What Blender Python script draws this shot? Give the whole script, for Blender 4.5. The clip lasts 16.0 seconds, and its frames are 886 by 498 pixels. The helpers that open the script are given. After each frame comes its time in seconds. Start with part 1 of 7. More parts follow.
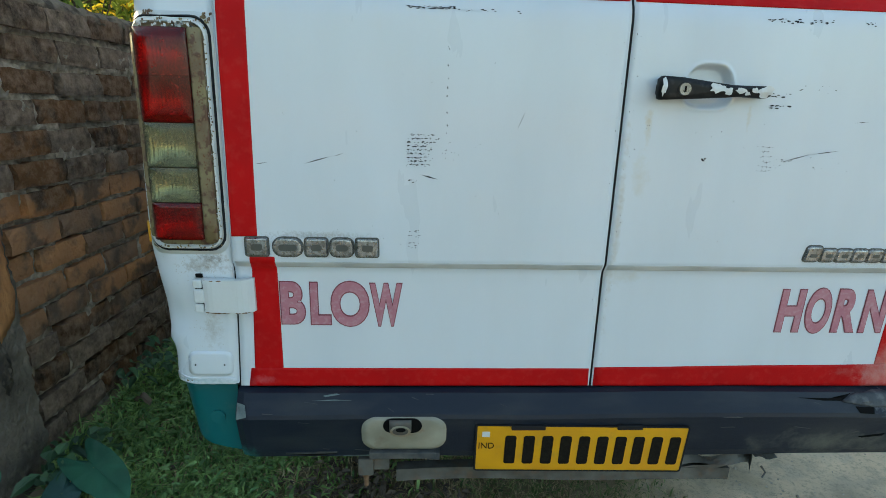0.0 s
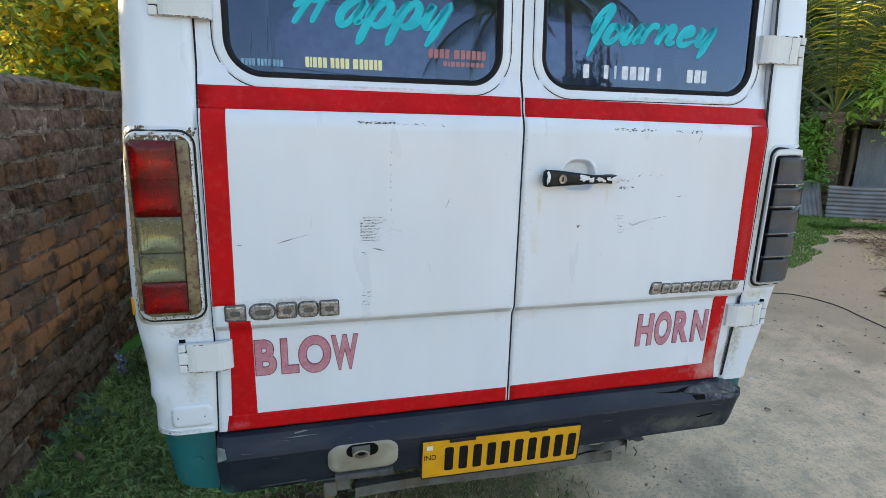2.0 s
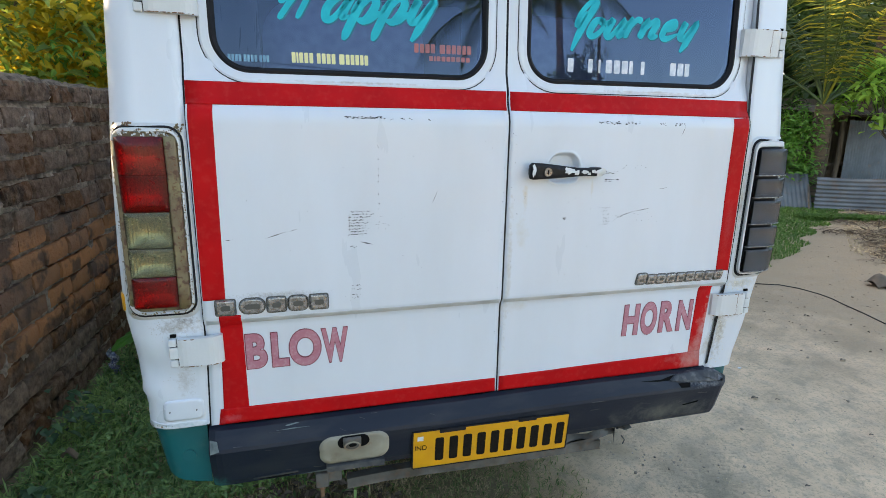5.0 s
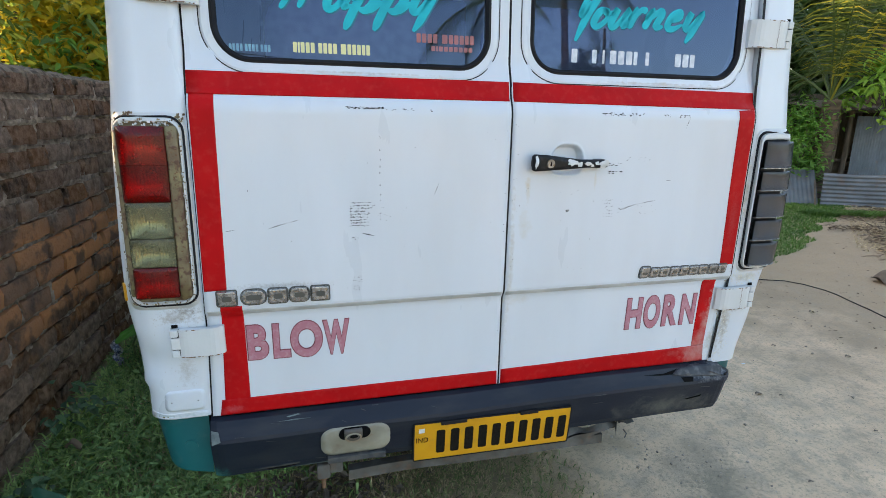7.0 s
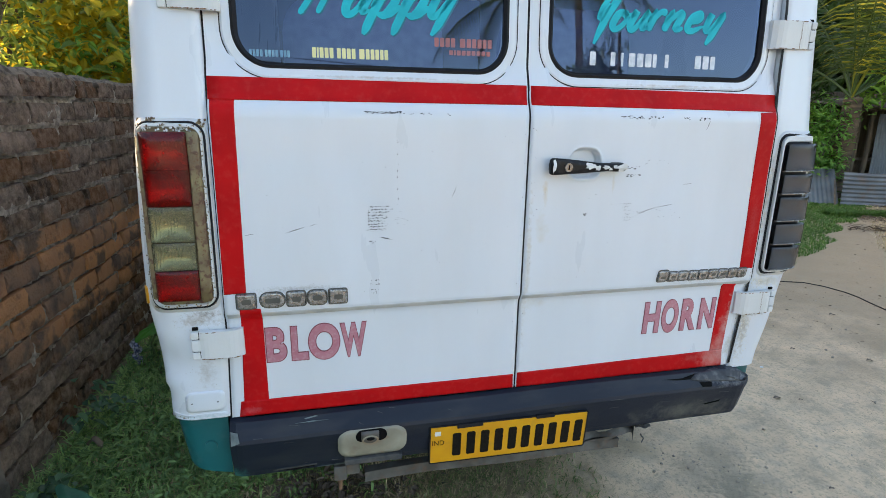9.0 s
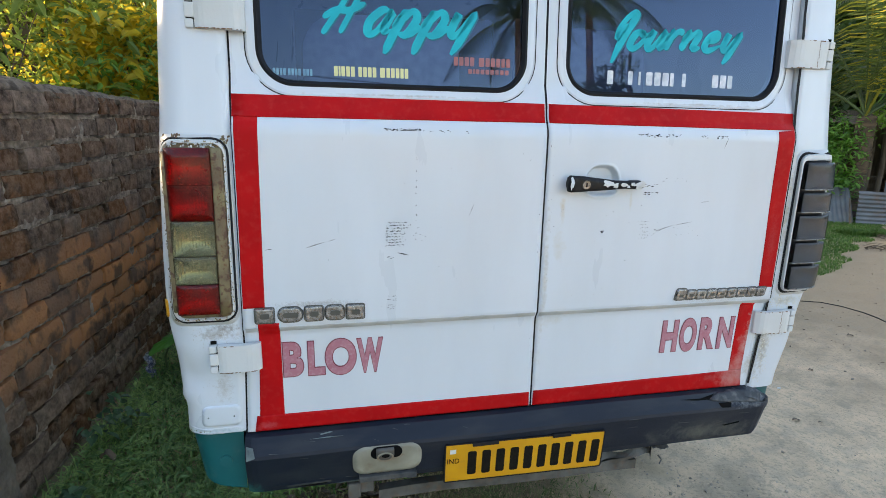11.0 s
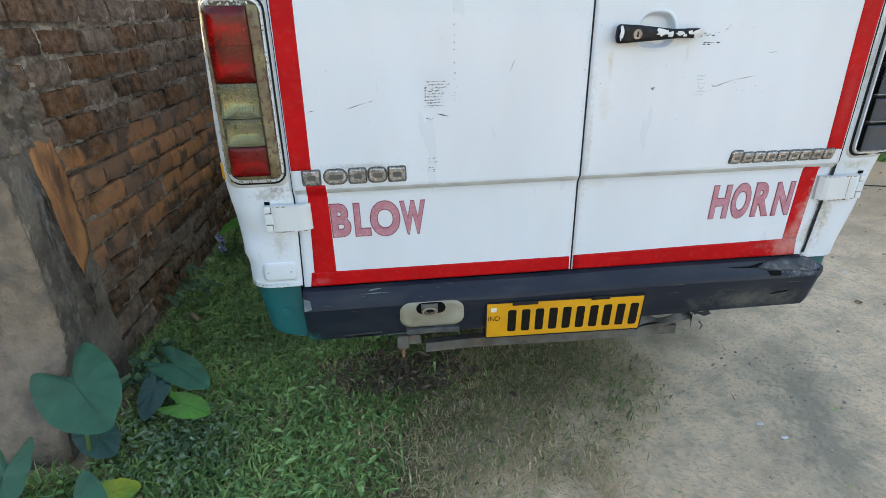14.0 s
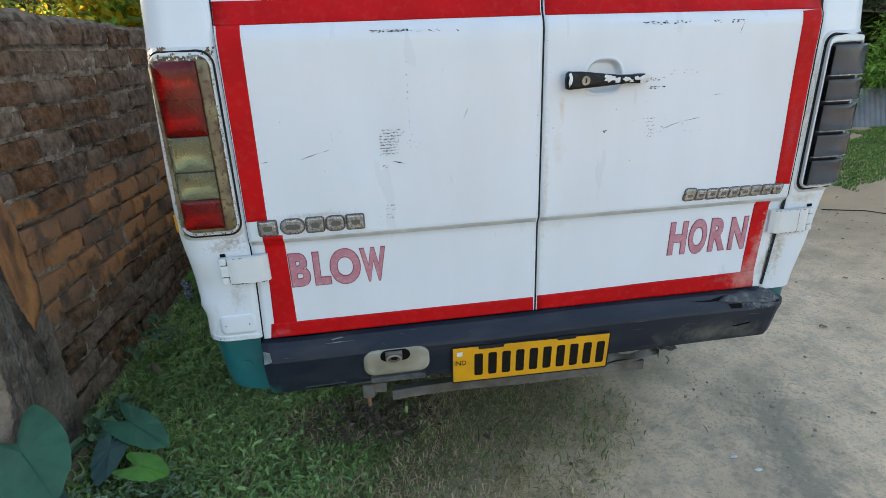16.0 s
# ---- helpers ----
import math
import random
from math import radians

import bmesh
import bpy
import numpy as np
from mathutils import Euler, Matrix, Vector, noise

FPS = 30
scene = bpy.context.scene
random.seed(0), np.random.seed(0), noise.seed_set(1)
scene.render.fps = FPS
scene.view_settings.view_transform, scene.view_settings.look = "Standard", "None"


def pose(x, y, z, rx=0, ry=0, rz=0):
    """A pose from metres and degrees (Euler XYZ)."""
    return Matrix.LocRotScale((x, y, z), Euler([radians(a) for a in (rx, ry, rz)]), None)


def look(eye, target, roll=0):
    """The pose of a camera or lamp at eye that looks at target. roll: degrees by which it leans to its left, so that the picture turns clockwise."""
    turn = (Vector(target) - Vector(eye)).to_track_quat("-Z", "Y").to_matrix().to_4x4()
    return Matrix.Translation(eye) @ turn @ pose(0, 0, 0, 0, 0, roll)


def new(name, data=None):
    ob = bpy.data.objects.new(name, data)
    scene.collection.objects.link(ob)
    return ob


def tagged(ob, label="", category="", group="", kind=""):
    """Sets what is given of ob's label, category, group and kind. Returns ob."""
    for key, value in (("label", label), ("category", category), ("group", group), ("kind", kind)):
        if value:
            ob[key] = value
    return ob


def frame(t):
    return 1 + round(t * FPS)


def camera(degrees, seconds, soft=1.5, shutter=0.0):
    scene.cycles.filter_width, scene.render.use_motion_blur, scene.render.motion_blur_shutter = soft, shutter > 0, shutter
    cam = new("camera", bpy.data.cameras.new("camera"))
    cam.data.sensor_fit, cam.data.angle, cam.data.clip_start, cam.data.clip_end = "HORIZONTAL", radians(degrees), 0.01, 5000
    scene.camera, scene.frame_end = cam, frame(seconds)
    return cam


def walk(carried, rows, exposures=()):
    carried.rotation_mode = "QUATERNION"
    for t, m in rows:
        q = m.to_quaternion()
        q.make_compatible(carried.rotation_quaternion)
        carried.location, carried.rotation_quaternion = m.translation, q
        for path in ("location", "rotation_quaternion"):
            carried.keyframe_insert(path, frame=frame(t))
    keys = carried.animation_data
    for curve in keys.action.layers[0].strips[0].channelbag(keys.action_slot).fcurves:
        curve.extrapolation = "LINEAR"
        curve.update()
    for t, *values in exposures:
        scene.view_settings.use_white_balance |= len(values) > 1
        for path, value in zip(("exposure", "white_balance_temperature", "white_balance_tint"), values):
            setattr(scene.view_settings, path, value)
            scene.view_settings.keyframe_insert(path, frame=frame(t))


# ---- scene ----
cam = camera(81.6, 16.0, soft=0.45)
PATH = [
    (0, (-0.407, -1.065, 1.361), (-0.318, 0.859, 0.821), 1.4),
    (0.2, (-0.451, -1.151, 1.388), (-0.338, 0.763, 0.817), 1.9),
    (0.5, (-0.429, -1.309, 1.447), (-0.319, 0.603, 0.869), 2.1),
    (0.7, (-0.423, -1.377, 1.473), (-0.311, 0.537, 0.906), 1.8),
    (1, (-0.479, -1.384, 1.498), (-0.325, 0.536, 0.959), 1.7),
    (1.2, (-0.527, -1.349, 1.513), (-0.28, 0.572, 1.015), 1.4),
    (1.5, (-0.566, -1.313, 1.537), (-0.202, 0.594, 1.056), 1.1),
    (2, (-0.543, -1.311, 1.538), (-0.07, 0.574, 1.067), 1.3),
    (2.5, (-0.533, -1.308, 1.541), (-0.01, 0.566, 1.078), 1.5),
    (3, (-0.533, -1.309, 1.534), (-0.01, 0.564, 1.065), 1.4),
    (3.5, (-0.529, -1.315, 1.532), (-0.013, 0.558, 1.057), 1.4),
    (4, (-0.534, -1.325, 1.537), (-0.029, 0.549, 1.054), 1.1),
    (6.5, (-0.527, -1.335, 1.531), (-0.04, 0.54, 1.036), 1.0),
    (7, (-0.526, -1.331, 1.525), (-0.045, 0.543, 1.02), 1.0),
    (7.5, (-0.528, -1.328, 1.528), (-0.055, 0.545, 1.013), 0.8),
    (8, (-0.535, -1.329, 1.531), (-0.078, 0.549, 1.015), 0.8),
    (8.5, (-0.537, -1.327, 1.538), (-0.093, 0.553, 1.02), 0.7),
    (9, (-0.538, -1.326, 1.538), (-0.104, 0.558, 1.028), 0.8),
    (9.5, (-0.548, -1.321, 1.533), (-0.131, 0.566, 1.017), 1.1),
    (11.8, (-0.561, -1.334, 1.541), (-0.164, 0.58, 1.116), 0.8),
    (12, (-0.537, -1.346, 1.511), (-0.143, 0.563, 1.064), 0.7),
    (12.1, (-0.529, -1.343, 1.487), (-0.144, 0.538, 0.927), 0.7),
    (12.2, (-0.515, -1.35, 1.466), (-0.164, 0.512, 0.826), 0.4),
    (12.3, (-0.507, -1.354, 1.449), (-0.188, 0.492, 0.748), -0.1),
    (12.4, (-0.51, -1.348, 1.428), (-0.221, 0.476, 0.659), -0.6),
    (12.5, (-0.508, -1.345, 1.426), (-0.268, 0.452, 0.581), -1.2),
    (13, (-0.489, -1.355, 1.413), (-0.288, 0.419, 0.511), -1.8),
    (13.5, (-0.5, -1.385, 1.447), (-0.315, 0.4, 0.564), -1.9),
    (14, (-0.52, -1.382, 1.451), (-0.359, 0.435, 0.63), -1.5),
    (14.5, (-0.516, -1.369, 1.475), (-0.349, 0.47, 0.707), -2.0),
    (15, (-0.499, -1.348, 1.467), (-0.302, 0.502, 0.734), -2.7),
    (15.5, (-0.483, -1.352, 1.478), (-0.256, 0.499, 0.757), -2.4),
    (16, (-0.465, -1.363, 1.481), (-0.215, 0.49, 0.771), -2.4),
]
walk(cam, [(t, look(eye, target, roll)) for t, eye, target, roll in PATH], [(0.0, 1.98, 7000, -2), (0.4, 2.38, 7500, 12), (1.2, 2.36, 7400, 12), (2.2, 2.28, 7200, 12), (4.0, 2.32, 7200, 12), (12.3, 2.32, 7200, 12), (12.5, 2.30, 7300, 12), (12.8, 2.48, 7500, 12), (13.2, 2.56, 7500, 12), (13.6, 2.55, 7500, 12), (14.5, 2.42, 7300, 12), (15.5, 2.30, 7200, 12), (16.0, 2.30, 7300, 12)])

# ---- world and light ----
SUN_EL, SUN_AZ = 20.0, -50.0
world = bpy.data.worlds.new("sky")
scene.world = world
world.use_nodes = True
wn = world.node_tree
sky = wn.nodes.new("ShaderNodeTexSky")
sky.sky_type, sky.sun_disc = "NISHITA", False
sky.sun_elevation, sky.sun_rotation = radians(SUN_EL), radians(SUN_AZ)
sky.dust_density, sky.ozone_density = 2.5, 1.2
wn.links.new(sky.outputs[0], wn.nodes["Background"].inputs[0])
wn.nodes["Background"].inputs[1].default_value = 0.13
sun = new("sun", bpy.data.lights.new("sun", "SUN"))
sun.data.energy, sun.data.angle, sun.data.color = 3.0, radians(0.6), (1.0, 0.78, 0.5)
sun_from = Vector((math.sin(radians(SUN_AZ)) * math.cos(radians(SUN_EL)), math.cos(radians(SUN_AZ)) * math.cos(radians(SUN_EL)), math.sin(radians(SUN_EL))))
sun.matrix_world = look(sun_from * 30, (0, 0, 0))

# ---- materials ----


def mat(name, c1, c2=None, scale=6.0, rough=0.6, metal=0.0, bump=0.0, bscale=60.0, stretch=(1, 1, 1), c3=None, scale3=40.0, amount3=0.5,
        coat=0.0, spec=0.5, random_mix=0.0, island=0.0, rough_var=0.1, lo=0.35, hi=0.65, trans=0.0, lo3=0.5, hi3=0.7):
    """A surface with two scales of colour noise, uneven gloss and fine relief, in world metres."""
    m = bpy.data.materials.new(name)
    m.use_nodes = True
    t, bs = m.node_tree, m.node_tree.nodes["Principled BSDF"]
    nd, ln = t.nodes.new, t.links.new
    geo, mp = nd("ShaderNodeNewGeometry"), nd("ShaderNodeMapping")
    ln(geo.outputs["Position"], mp.inputs[0])
    mp.inputs["Scale"].default_value = stretch

    def noise_fac(sc, a, b, detail=5.0):
        n, r = nd("ShaderNodeTexNoise"), nd("ShaderNodeMapRange")
        n.inputs["Scale"].default_value, n.inputs["Detail"].default_value = sc, detail
        ln(mp.outputs[0], n.inputs["Vector"])
        r.inputs[1].default_value, r.inputs[2].default_value = a, b
        ln(n.outputs[0], r.inputs[0])
        return r.outputs[0]

    def mix(fac, a, b):
        x = nd("ShaderNodeMix")
        x.data_type = "RGBA"
        for sock, v in ((x.inputs[0], fac), (x.inputs[6], a), (x.inputs[7], b)):
            if hasattr(v, "is_linked"):
                ln(v, sock)
            else:
                sock.default_value = v if sock == x.inputs[0] else (*v, 1)
        return x.outputs[2]

    c2 = c2 or tuple(v * 0.88 for v in c1)
    fac = noise_fac(scale, lo, hi)
    if random_mix or island:
        info = nd("ShaderNodeObjectInfo").outputs["Random"] if random_mix else geo.outputs["Random Per Island"]
        blend = nd("ShaderNodeMix")
        blend.inputs[0].default_value = random_mix or island
        ln(fac, blend.inputs[2])
        ln(info, blend.inputs[3])
        fac = blend.outputs[0]
    col = mix(fac, c1, c2)
    if c3:
        k = nd("ShaderNodeMath")
        k.operation = "MULTIPLY"
        k.inputs[1].default_value = amount3
        ln(noise_fac(scale3, lo3, hi3), k.inputs[0])
        col = mix(k.outputs[0], col, c3)
    ln(col, bs.inputs["Base Color"])
    rr = nd("ShaderNodeMapRange")
    rr.inputs[3].default_value, rr.inputs[4].default_value = max(rough - rough_var, 0.02), min(rough + rough_var, 1)
    ln(noise_fac(scale * 2.3, 0.3, 0.7), rr.inputs[0])
    ln(rr.outputs[0], bs.inputs["Roughness"])
    bs.inputs["Specular IOR Level"].default_value = spec
    bs.inputs["Metallic"].default_value, bs.inputs["Coat Weight"].default_value = metal, coat
    if bump:
        b, n2 = nd("ShaderNodeBump"), nd("ShaderNodeTexNoise")
        n2.inputs["Scale"].default_value, n2.inputs["Detail"].default_value = bscale, 6
        ln(mp.outputs[0], n2.inputs["Vector"])
        ln(n2.outputs[0], b.inputs["Height"])
        b.inputs["Strength"].default_value, b.inputs["Distance"].default_value = bump, 0.01
        ln(b.outputs[0], bs.inputs["Normal"])
    if trans:
        tr, ms = nd("ShaderNodeBsdfTranslucent"), nd("ShaderNodeMixShader")
        ln(col, tr.inputs[0])
        ms.inputs[0].default_value = trans
        ln(bs.outputs[0], ms.inputs[1])
        ln(tr.outputs[0], ms.inputs[2])
        ln(ms.outputs[0], t.nodes["Material Output"].inputs[0])
    return m


def stain(m, centre, radii, colour, amount, scale=60.0, soft=0.35):
    """Adds a patch of dirt, rust or fading with a ragged edge to a material, at one place of the world."""
    t = m.node_tree
    nd, ln = t.nodes.new, t.links.new
    sock = t.nodes["Principled BSDF"].inputs["Base Color"]
    old = sock.links[0].from_socket
    geo, sub, div, length = nd("ShaderNodeNewGeometry"), nd("ShaderNodeVectorMath"), nd("ShaderNodeVectorMath"), nd("ShaderNodeVectorMath")
    sub.operation, div.operation, length.operation = "SUBTRACT", "DIVIDE", "LENGTH"
    sub.inputs[1].default_value, div.inputs[1].default_value = centre, radii
    ln(geo.outputs["Position"], sub.inputs[0])
    ln(sub.outputs[0], div.inputs[0])
    ln(div.outputs[0], length.inputs[0])
    n, k, r, x = nd("ShaderNodeTexNoise"), nd("ShaderNodeMath"), nd("ShaderNodeMapRange"), nd("ShaderNodeMix")
    n.inputs["Scale"].default_value, n.inputs["Detail"].default_value, n.inputs["Roughness"].default_value = scale, 8, 0.7
    ln(geo.outputs["Position"], n.inputs["Vector"])
    k.operation = "MULTIPLY_ADD"
    ln(n.outputs[0], k.inputs[0])
    k.inputs[1].default_value = 2.2
    ln(length.outputs["Value"], k.inputs[2])
    r.inputs[1].default_value, r.inputs[2].default_value, r.inputs[4].default_value = 1.75, 1.75 - 2 * soft, amount
    ln(k.outputs[0], r.inputs[0])
    x.data_type = "RGBA"
    ln(r.outputs[0], x.inputs[0])
    ln(old, x.inputs[6])
    x.inputs[7].default_value = (*colour, 1)
    ln(x.outputs[2], sock)


def lens_mat(name, tint, haze, haze_share):
    """A moulded lamp lens: clear tint with a Fresnel gloss and a share of aged haze."""
    m = bpy.data.materials.new(name)
    m.use_nodes = True
    t = m.node_tree
    nd, ln = t.nodes.new, t.links.new
    tr, gl, fr, ms, hz = nd("ShaderNodeBsdfTransparent"), nd("ShaderNodeBsdfGlossy"), nd("ShaderNodeFresnel"), nd("ShaderNodeMixShader"), nd("ShaderNodeMixShader")
    bs = t.nodes["Principled BSDF"]
    bs.inputs["Base Color"].default_value = (*haze, 1)
    bs.inputs["Roughness"].default_value = 0.45
    tr.inputs[0].default_value = (*tint, 1)
    gl.inputs["Roughness"].default_value = 0.12
    fr.inputs[0].default_value = 1.4
    geo, n, r = nd("ShaderNodeNewGeometry"), nd("ShaderNodeTexNoise"), nd("ShaderNodeMapRange")
    n.inputs["Scale"].default_value, n.inputs["Detail"].default_value = 28, 6
    ln(geo.outputs["Position"], n.inputs["Vector"])
    r.inputs[1].default_value, r.inputs[2].default_value, r.inputs[3].default_value, r.inputs[4].default_value = 0.35, 0.65, haze_share * 0.6, haze_share * 1.4
    ln(n.outputs[0], r.inputs[0])
    ln(r.outputs[0], hz.inputs[0])
    ln(tr.outputs[0], hz.inputs[1])
    ln(bs.outputs[0], hz.inputs[2])
    ln(fr.outputs[0], ms.inputs[0])
    ln(hz.outputs[0], ms.inputs[1])
    ln(gl.outputs[0], ms.inputs[2])
    ln(ms.outputs[0], t.nodes["Material Output"].inputs[0])
    return m


def reflector_mat(name, colour, rough, rib, cross, depth=0.0015):
    """Moulded bright reflector with upright ribs, crossed by finer ones where cross is set."""
    m = mat(name, colour, tuple(v * 0.7 for v in colour), 40, rough, metal=0.85, spec=0.5)
    t = m.node_tree
    nd, ln = t.nodes.new, t.links.new
    geo, w, b = nd("ShaderNodeNewGeometry"), nd("ShaderNodeTexWave"), nd("ShaderNodeBump")
    ln(geo.outputs["Position"], w.inputs["Vector"])
    w.inputs["Scale"].default_value, w.inputs["Distortion"].default_value = rib, 0.4
    h = w.outputs["Fac"]
    if cross:
        w2, add = nd("ShaderNodeTexWave"), nd("ShaderNodeMath")
        w2.bands_direction = "Z"
        w2.inputs["Scale"].default_value, w2.inputs["Distortion"].default_value = cross, 0.4
        ln(geo.outputs["Position"], w2.inputs["Vector"])
        ln(h, add.inputs[0])
        ln(w2.outputs["Fac"], add.inputs[1])
        h = add.outputs[0]
    ln(h, b.inputs["Height"])
    b.inputs["Strength"].default_value, b.inputs["Distance"].default_value = 0.5, depth
    ln(b.outputs[0], t.nodes["Principled BSDF"].inputs["Normal"])
    return m


def glass_mat(name, tint, ior, rough=0.0):
    """A tinted pane: a clear tint with a mirror gloss by Fresnel."""
    m = bpy.data.materials.new(name)
    m.use_nodes = True
    t = m.node_tree
    nd, ln = t.nodes.new, t.links.new
    tr, gl, fr, ms = nd("ShaderNodeBsdfTransparent"), nd("ShaderNodeBsdfGlossy"), nd("ShaderNodeFresnel"), nd("ShaderNodeMixShader")
    tr.inputs[0].default_value = (*tint, 1)
    # blue gloss tint paints in the colour of the mirrored sky
    gl.inputs[0].default_value = (0.52, 0.68, 1.0, 1)
    gl.inputs["Roughness"].default_value = rough
    fr.inputs[0].default_value = ior
    ln(fr.outputs[0], ms.inputs[0])
    ln(tr.outputs[0], ms.inputs[1])
    ln(gl.outputs[0], ms.inputs[2])
    ln(ms.outputs[0], t.nodes["Material Output"].inputs[0])
    return m


WHITE = mat("van_white_paint", (0.675, 0.718, 0.765), (0.63, 0.668, 0.705), 1.5, 0.34, bump=0.03, bscale=220, c3=(0.62, 0.55, 0.42), scale3=5.0, amount3=0.03, lo3=0.55, hi3=0.8, coat=0.3, stretch=(3, 1, 0.8))
WHITE_OLD = mat("van_white_worn", (0.665, 0.685, 0.69), (0.60, 0.61, 0.59), 4, 0.42, bump=0.05, bscale=150, c3=(0.45, 0.38, 0.26), scale3=14, amount3=0.45, lo3=0.58, hi3=0.8)
TEAL = mat("teal_paint", (0.003, 0.115, 0.122), (0.003, 0.085, 0.092), 5, 0.38, bump=0.04, c3=(0.10, 0.17, 0.16), scale3=25, amount3=0.4, lo3=0.55, hi3=0.8)
RED_TAPE = mat("red_tape", (0.53, 0.006, 0.008), (0.43, 0.005, 0.007), 7, 0.42, bump=0.05, bscale=160, c3=(0.58, 0.06, 0.05), scale3=60, amount3=0.2, spec=0.1)
LETTER_FILL = mat("faded_red_letter", (0.44, 0.155, 0.20), (0.48, 0.21, 0.25), 30, 0.5, c3=(0.58, 0.42, 0.45), scale3=120, amount3=0.3)
LETTER_EDGE = mat("dark_red_edge", (0.20, 0.04, 0.06), (0.26, 0.07, 0.09), 30, 0.5)
CYAN = mat("cyan_letter", (0.002, 0.50, 0.57), (0.004, 0.40, 0.47), 20, 0.5, spec=0.15)
CYAN_DARK = mat("cyan_shadow", (0.01, 0.16, 0.22), None, 20, 0.5)
YELLOW_STICKER = mat("pale_yellow_sticker", (0.80, 0.76, 0.38), None, 20, 0.5)
PINK_STICKER = mat("faded_red_sticker", (0.42, 0.14, 0.13), (0.30, 0.12, 0.12), 25, 0.5)
BLUE_STICKER = mat("pale_blue_sticker", (0.18, 0.38, 0.50), (0.12, 0.25, 0.36), 25, 0.5)
WHITE_STICKER = mat("white_sticker", (0.75, 0.77, 0.8), (0.5, 0.55, 0.6), 60, 0.5)
RUBBER = mat("black_rubber", (0.010, 0.010, 0.011), (0.016, 0.016, 0.018), 10, 0.6, bump=0.05, spec=0.2)
# near-black for dark parts and for shade painted in gaps and holes
DARK = mat("dark_gap", (0.006, 0.006, 0.006), None, 10, 0.9, spec=0.1)
BUMPER = mat("dark_bumper_plastic", (0.010, 0.015, 0.026), (0.017, 0.022, 0.034), 4, 0.4, bump=0.08, bscale=300, c3=(0.085, 0.085, 0.075), scale3=7, amount3=0.25, lo3=0.48, hi3=0.70, stretch=(0.6, 1, 2), spec=0.22)
BUMPER_EDGE = mat("torn_plastic_edge", (0.16, 0.20, 0.19), (0.08, 0.10, 0.10), 40, 0.7, bump=0.2)
BUMPER_FLAP = mat("scuffed_plastic", (0.02, 0.025, 0.034), (0.055, 0.06, 0.066), 16, 0.6, bump=0.2, c3=(0.16, 0.165, 0.16), scale3=40, amount3=0.6)
CHROME = mat("worn_chrome", (0.33, 0.33, 0.33), (0.20, 0.20, 0.195), 40, 0.32, metal=0.85, c3=(0.16, 0.15, 0.12), scale3=120, amount3=0.5)
BADGE_METAL = mat("dull_badge_metal", (0.40, 0.41, 0.42), (0.22, 0.22, 0.22), 60, 0.3, metal=0.8, c3=(0.14, 0.13, 0.11), scale3=160, amount3=0.6, lo3=0.5, hi3=0.62)
CHROME_DARK = mat("grimy_chrome_edge", (0.10, 0.10, 0.09), None, 40, 0.5, metal=0.3)
BLACK_PAINT = mat("black_handle_paint", (0.010, 0.010, 0.011), None, 30, 0.4, spec=0.25, c3=(0.05, 0.05, 0.05), scale3=90, amount3=0.4)
PEELED = mat("peeled_white", (0.72, 0.73, 0.73), (0.6, 0.6, 0.58), 50, 0.5)
SCUFF = mat("black_scuff", (0.012, 0.012, 0.015), (0.045, 0.045, 0.05), 80, 0.8, spec=0.2)
# grey for the shade painted along the doors' crease
CREASE_SHADE = mat("grey_crease_shade", (0.42, 0.43, 0.42), (0.55, 0.56, 0.55), 12, 0.7)
GRIME_SOFT = mat("soft_grime", (0.60, 0.60, 0.58), (0.45, 0.44, 0.41), 30, 0.7, island=0.7)
SEAM_STAIN = mat("seam_stain", (0.72, 0.71, 0.64), (0.60, 0.57, 0.46), 30, 0.7, island=0.7)
RUST = mat("rust", (0.16, 0.075, 0.035), (0.24, 0.15, 0.09), 60, 0.85, bump=0.3, bscale=200)
LENS_RED = lens_mat("red_lens", (0.62, 0.012, 0.010), (0.14, 0.006, 0.008), 0.14)
LENS_AMBER = lens_mat("aged_clear_lens", (0.62, 0.60, 0.42), (0.16, 0.145, 0.075), 0.2)
LENS_SMOKE = lens_mat("smoky_clear_lens", (0.31, 0.32, 0.335), (0.025, 0.028, 0.034), 0.05)
REFLECTOR = reflector_mat("ribbed_reflector", (0.75, 0.74, 0.70), 0.2, 45.0, 0.0)
REFLECTOR_CROSS = reflector_mat("waffled_reflector", (0.80, 0.82, 0.85), 0.10, 34.0, 34.0, 0.002)
LENS_BODY = mat("aged_lamp_rim", (0.25, 0.205, 0.10), (0.17, 0.115, 0.065), 20, 0.6, bump=0.3, c3=(0.11, 0.05, 0.03), scale3=60, amount3=0.9, lo3=0.52, hi3=0.60)
ORANGE = mat("orange_reflector", (0.65, 0.30, 0.01), None, 20, 0.35)
PLATE = mat("yellow_plate", (0.72, 0.35, 0.004), (0.66, 0.30, 0.004), 12, 0.45, c3=(0.35, 0.22, 0.05), scale3=50, amount3=0.35, lo3=0.58, hi3=0.75)
PLATE_BAR = mat("black_plate_paint", (0.006, 0.005, 0.004), (0.012, 0.010, 0.007), 90, 0.6, spec=0.15)
BEIGE = mat("aged_beige_plastic", (0.34, 0.32, 0.25), (0.24, 0.22, 0.165), 14, 0.55, c3=(0.16, 0.09, 0.045), scale3=22, amount3=0.7, lo3=0.56, hi3=0.75)
STEEL = mat("dirty_steel_bar", (0.15, 0.145, 0.13), (0.075, 0.068, 0.058), 15, 0.7, metal=0.2, bump=0.2, c3=(0.16, 0.09, 0.05), scale3=35, amount3=0.5)
GLASS = glass_mat("tinted_glass", (0.42, 0.46, 0.58), 1.8, 0.0)
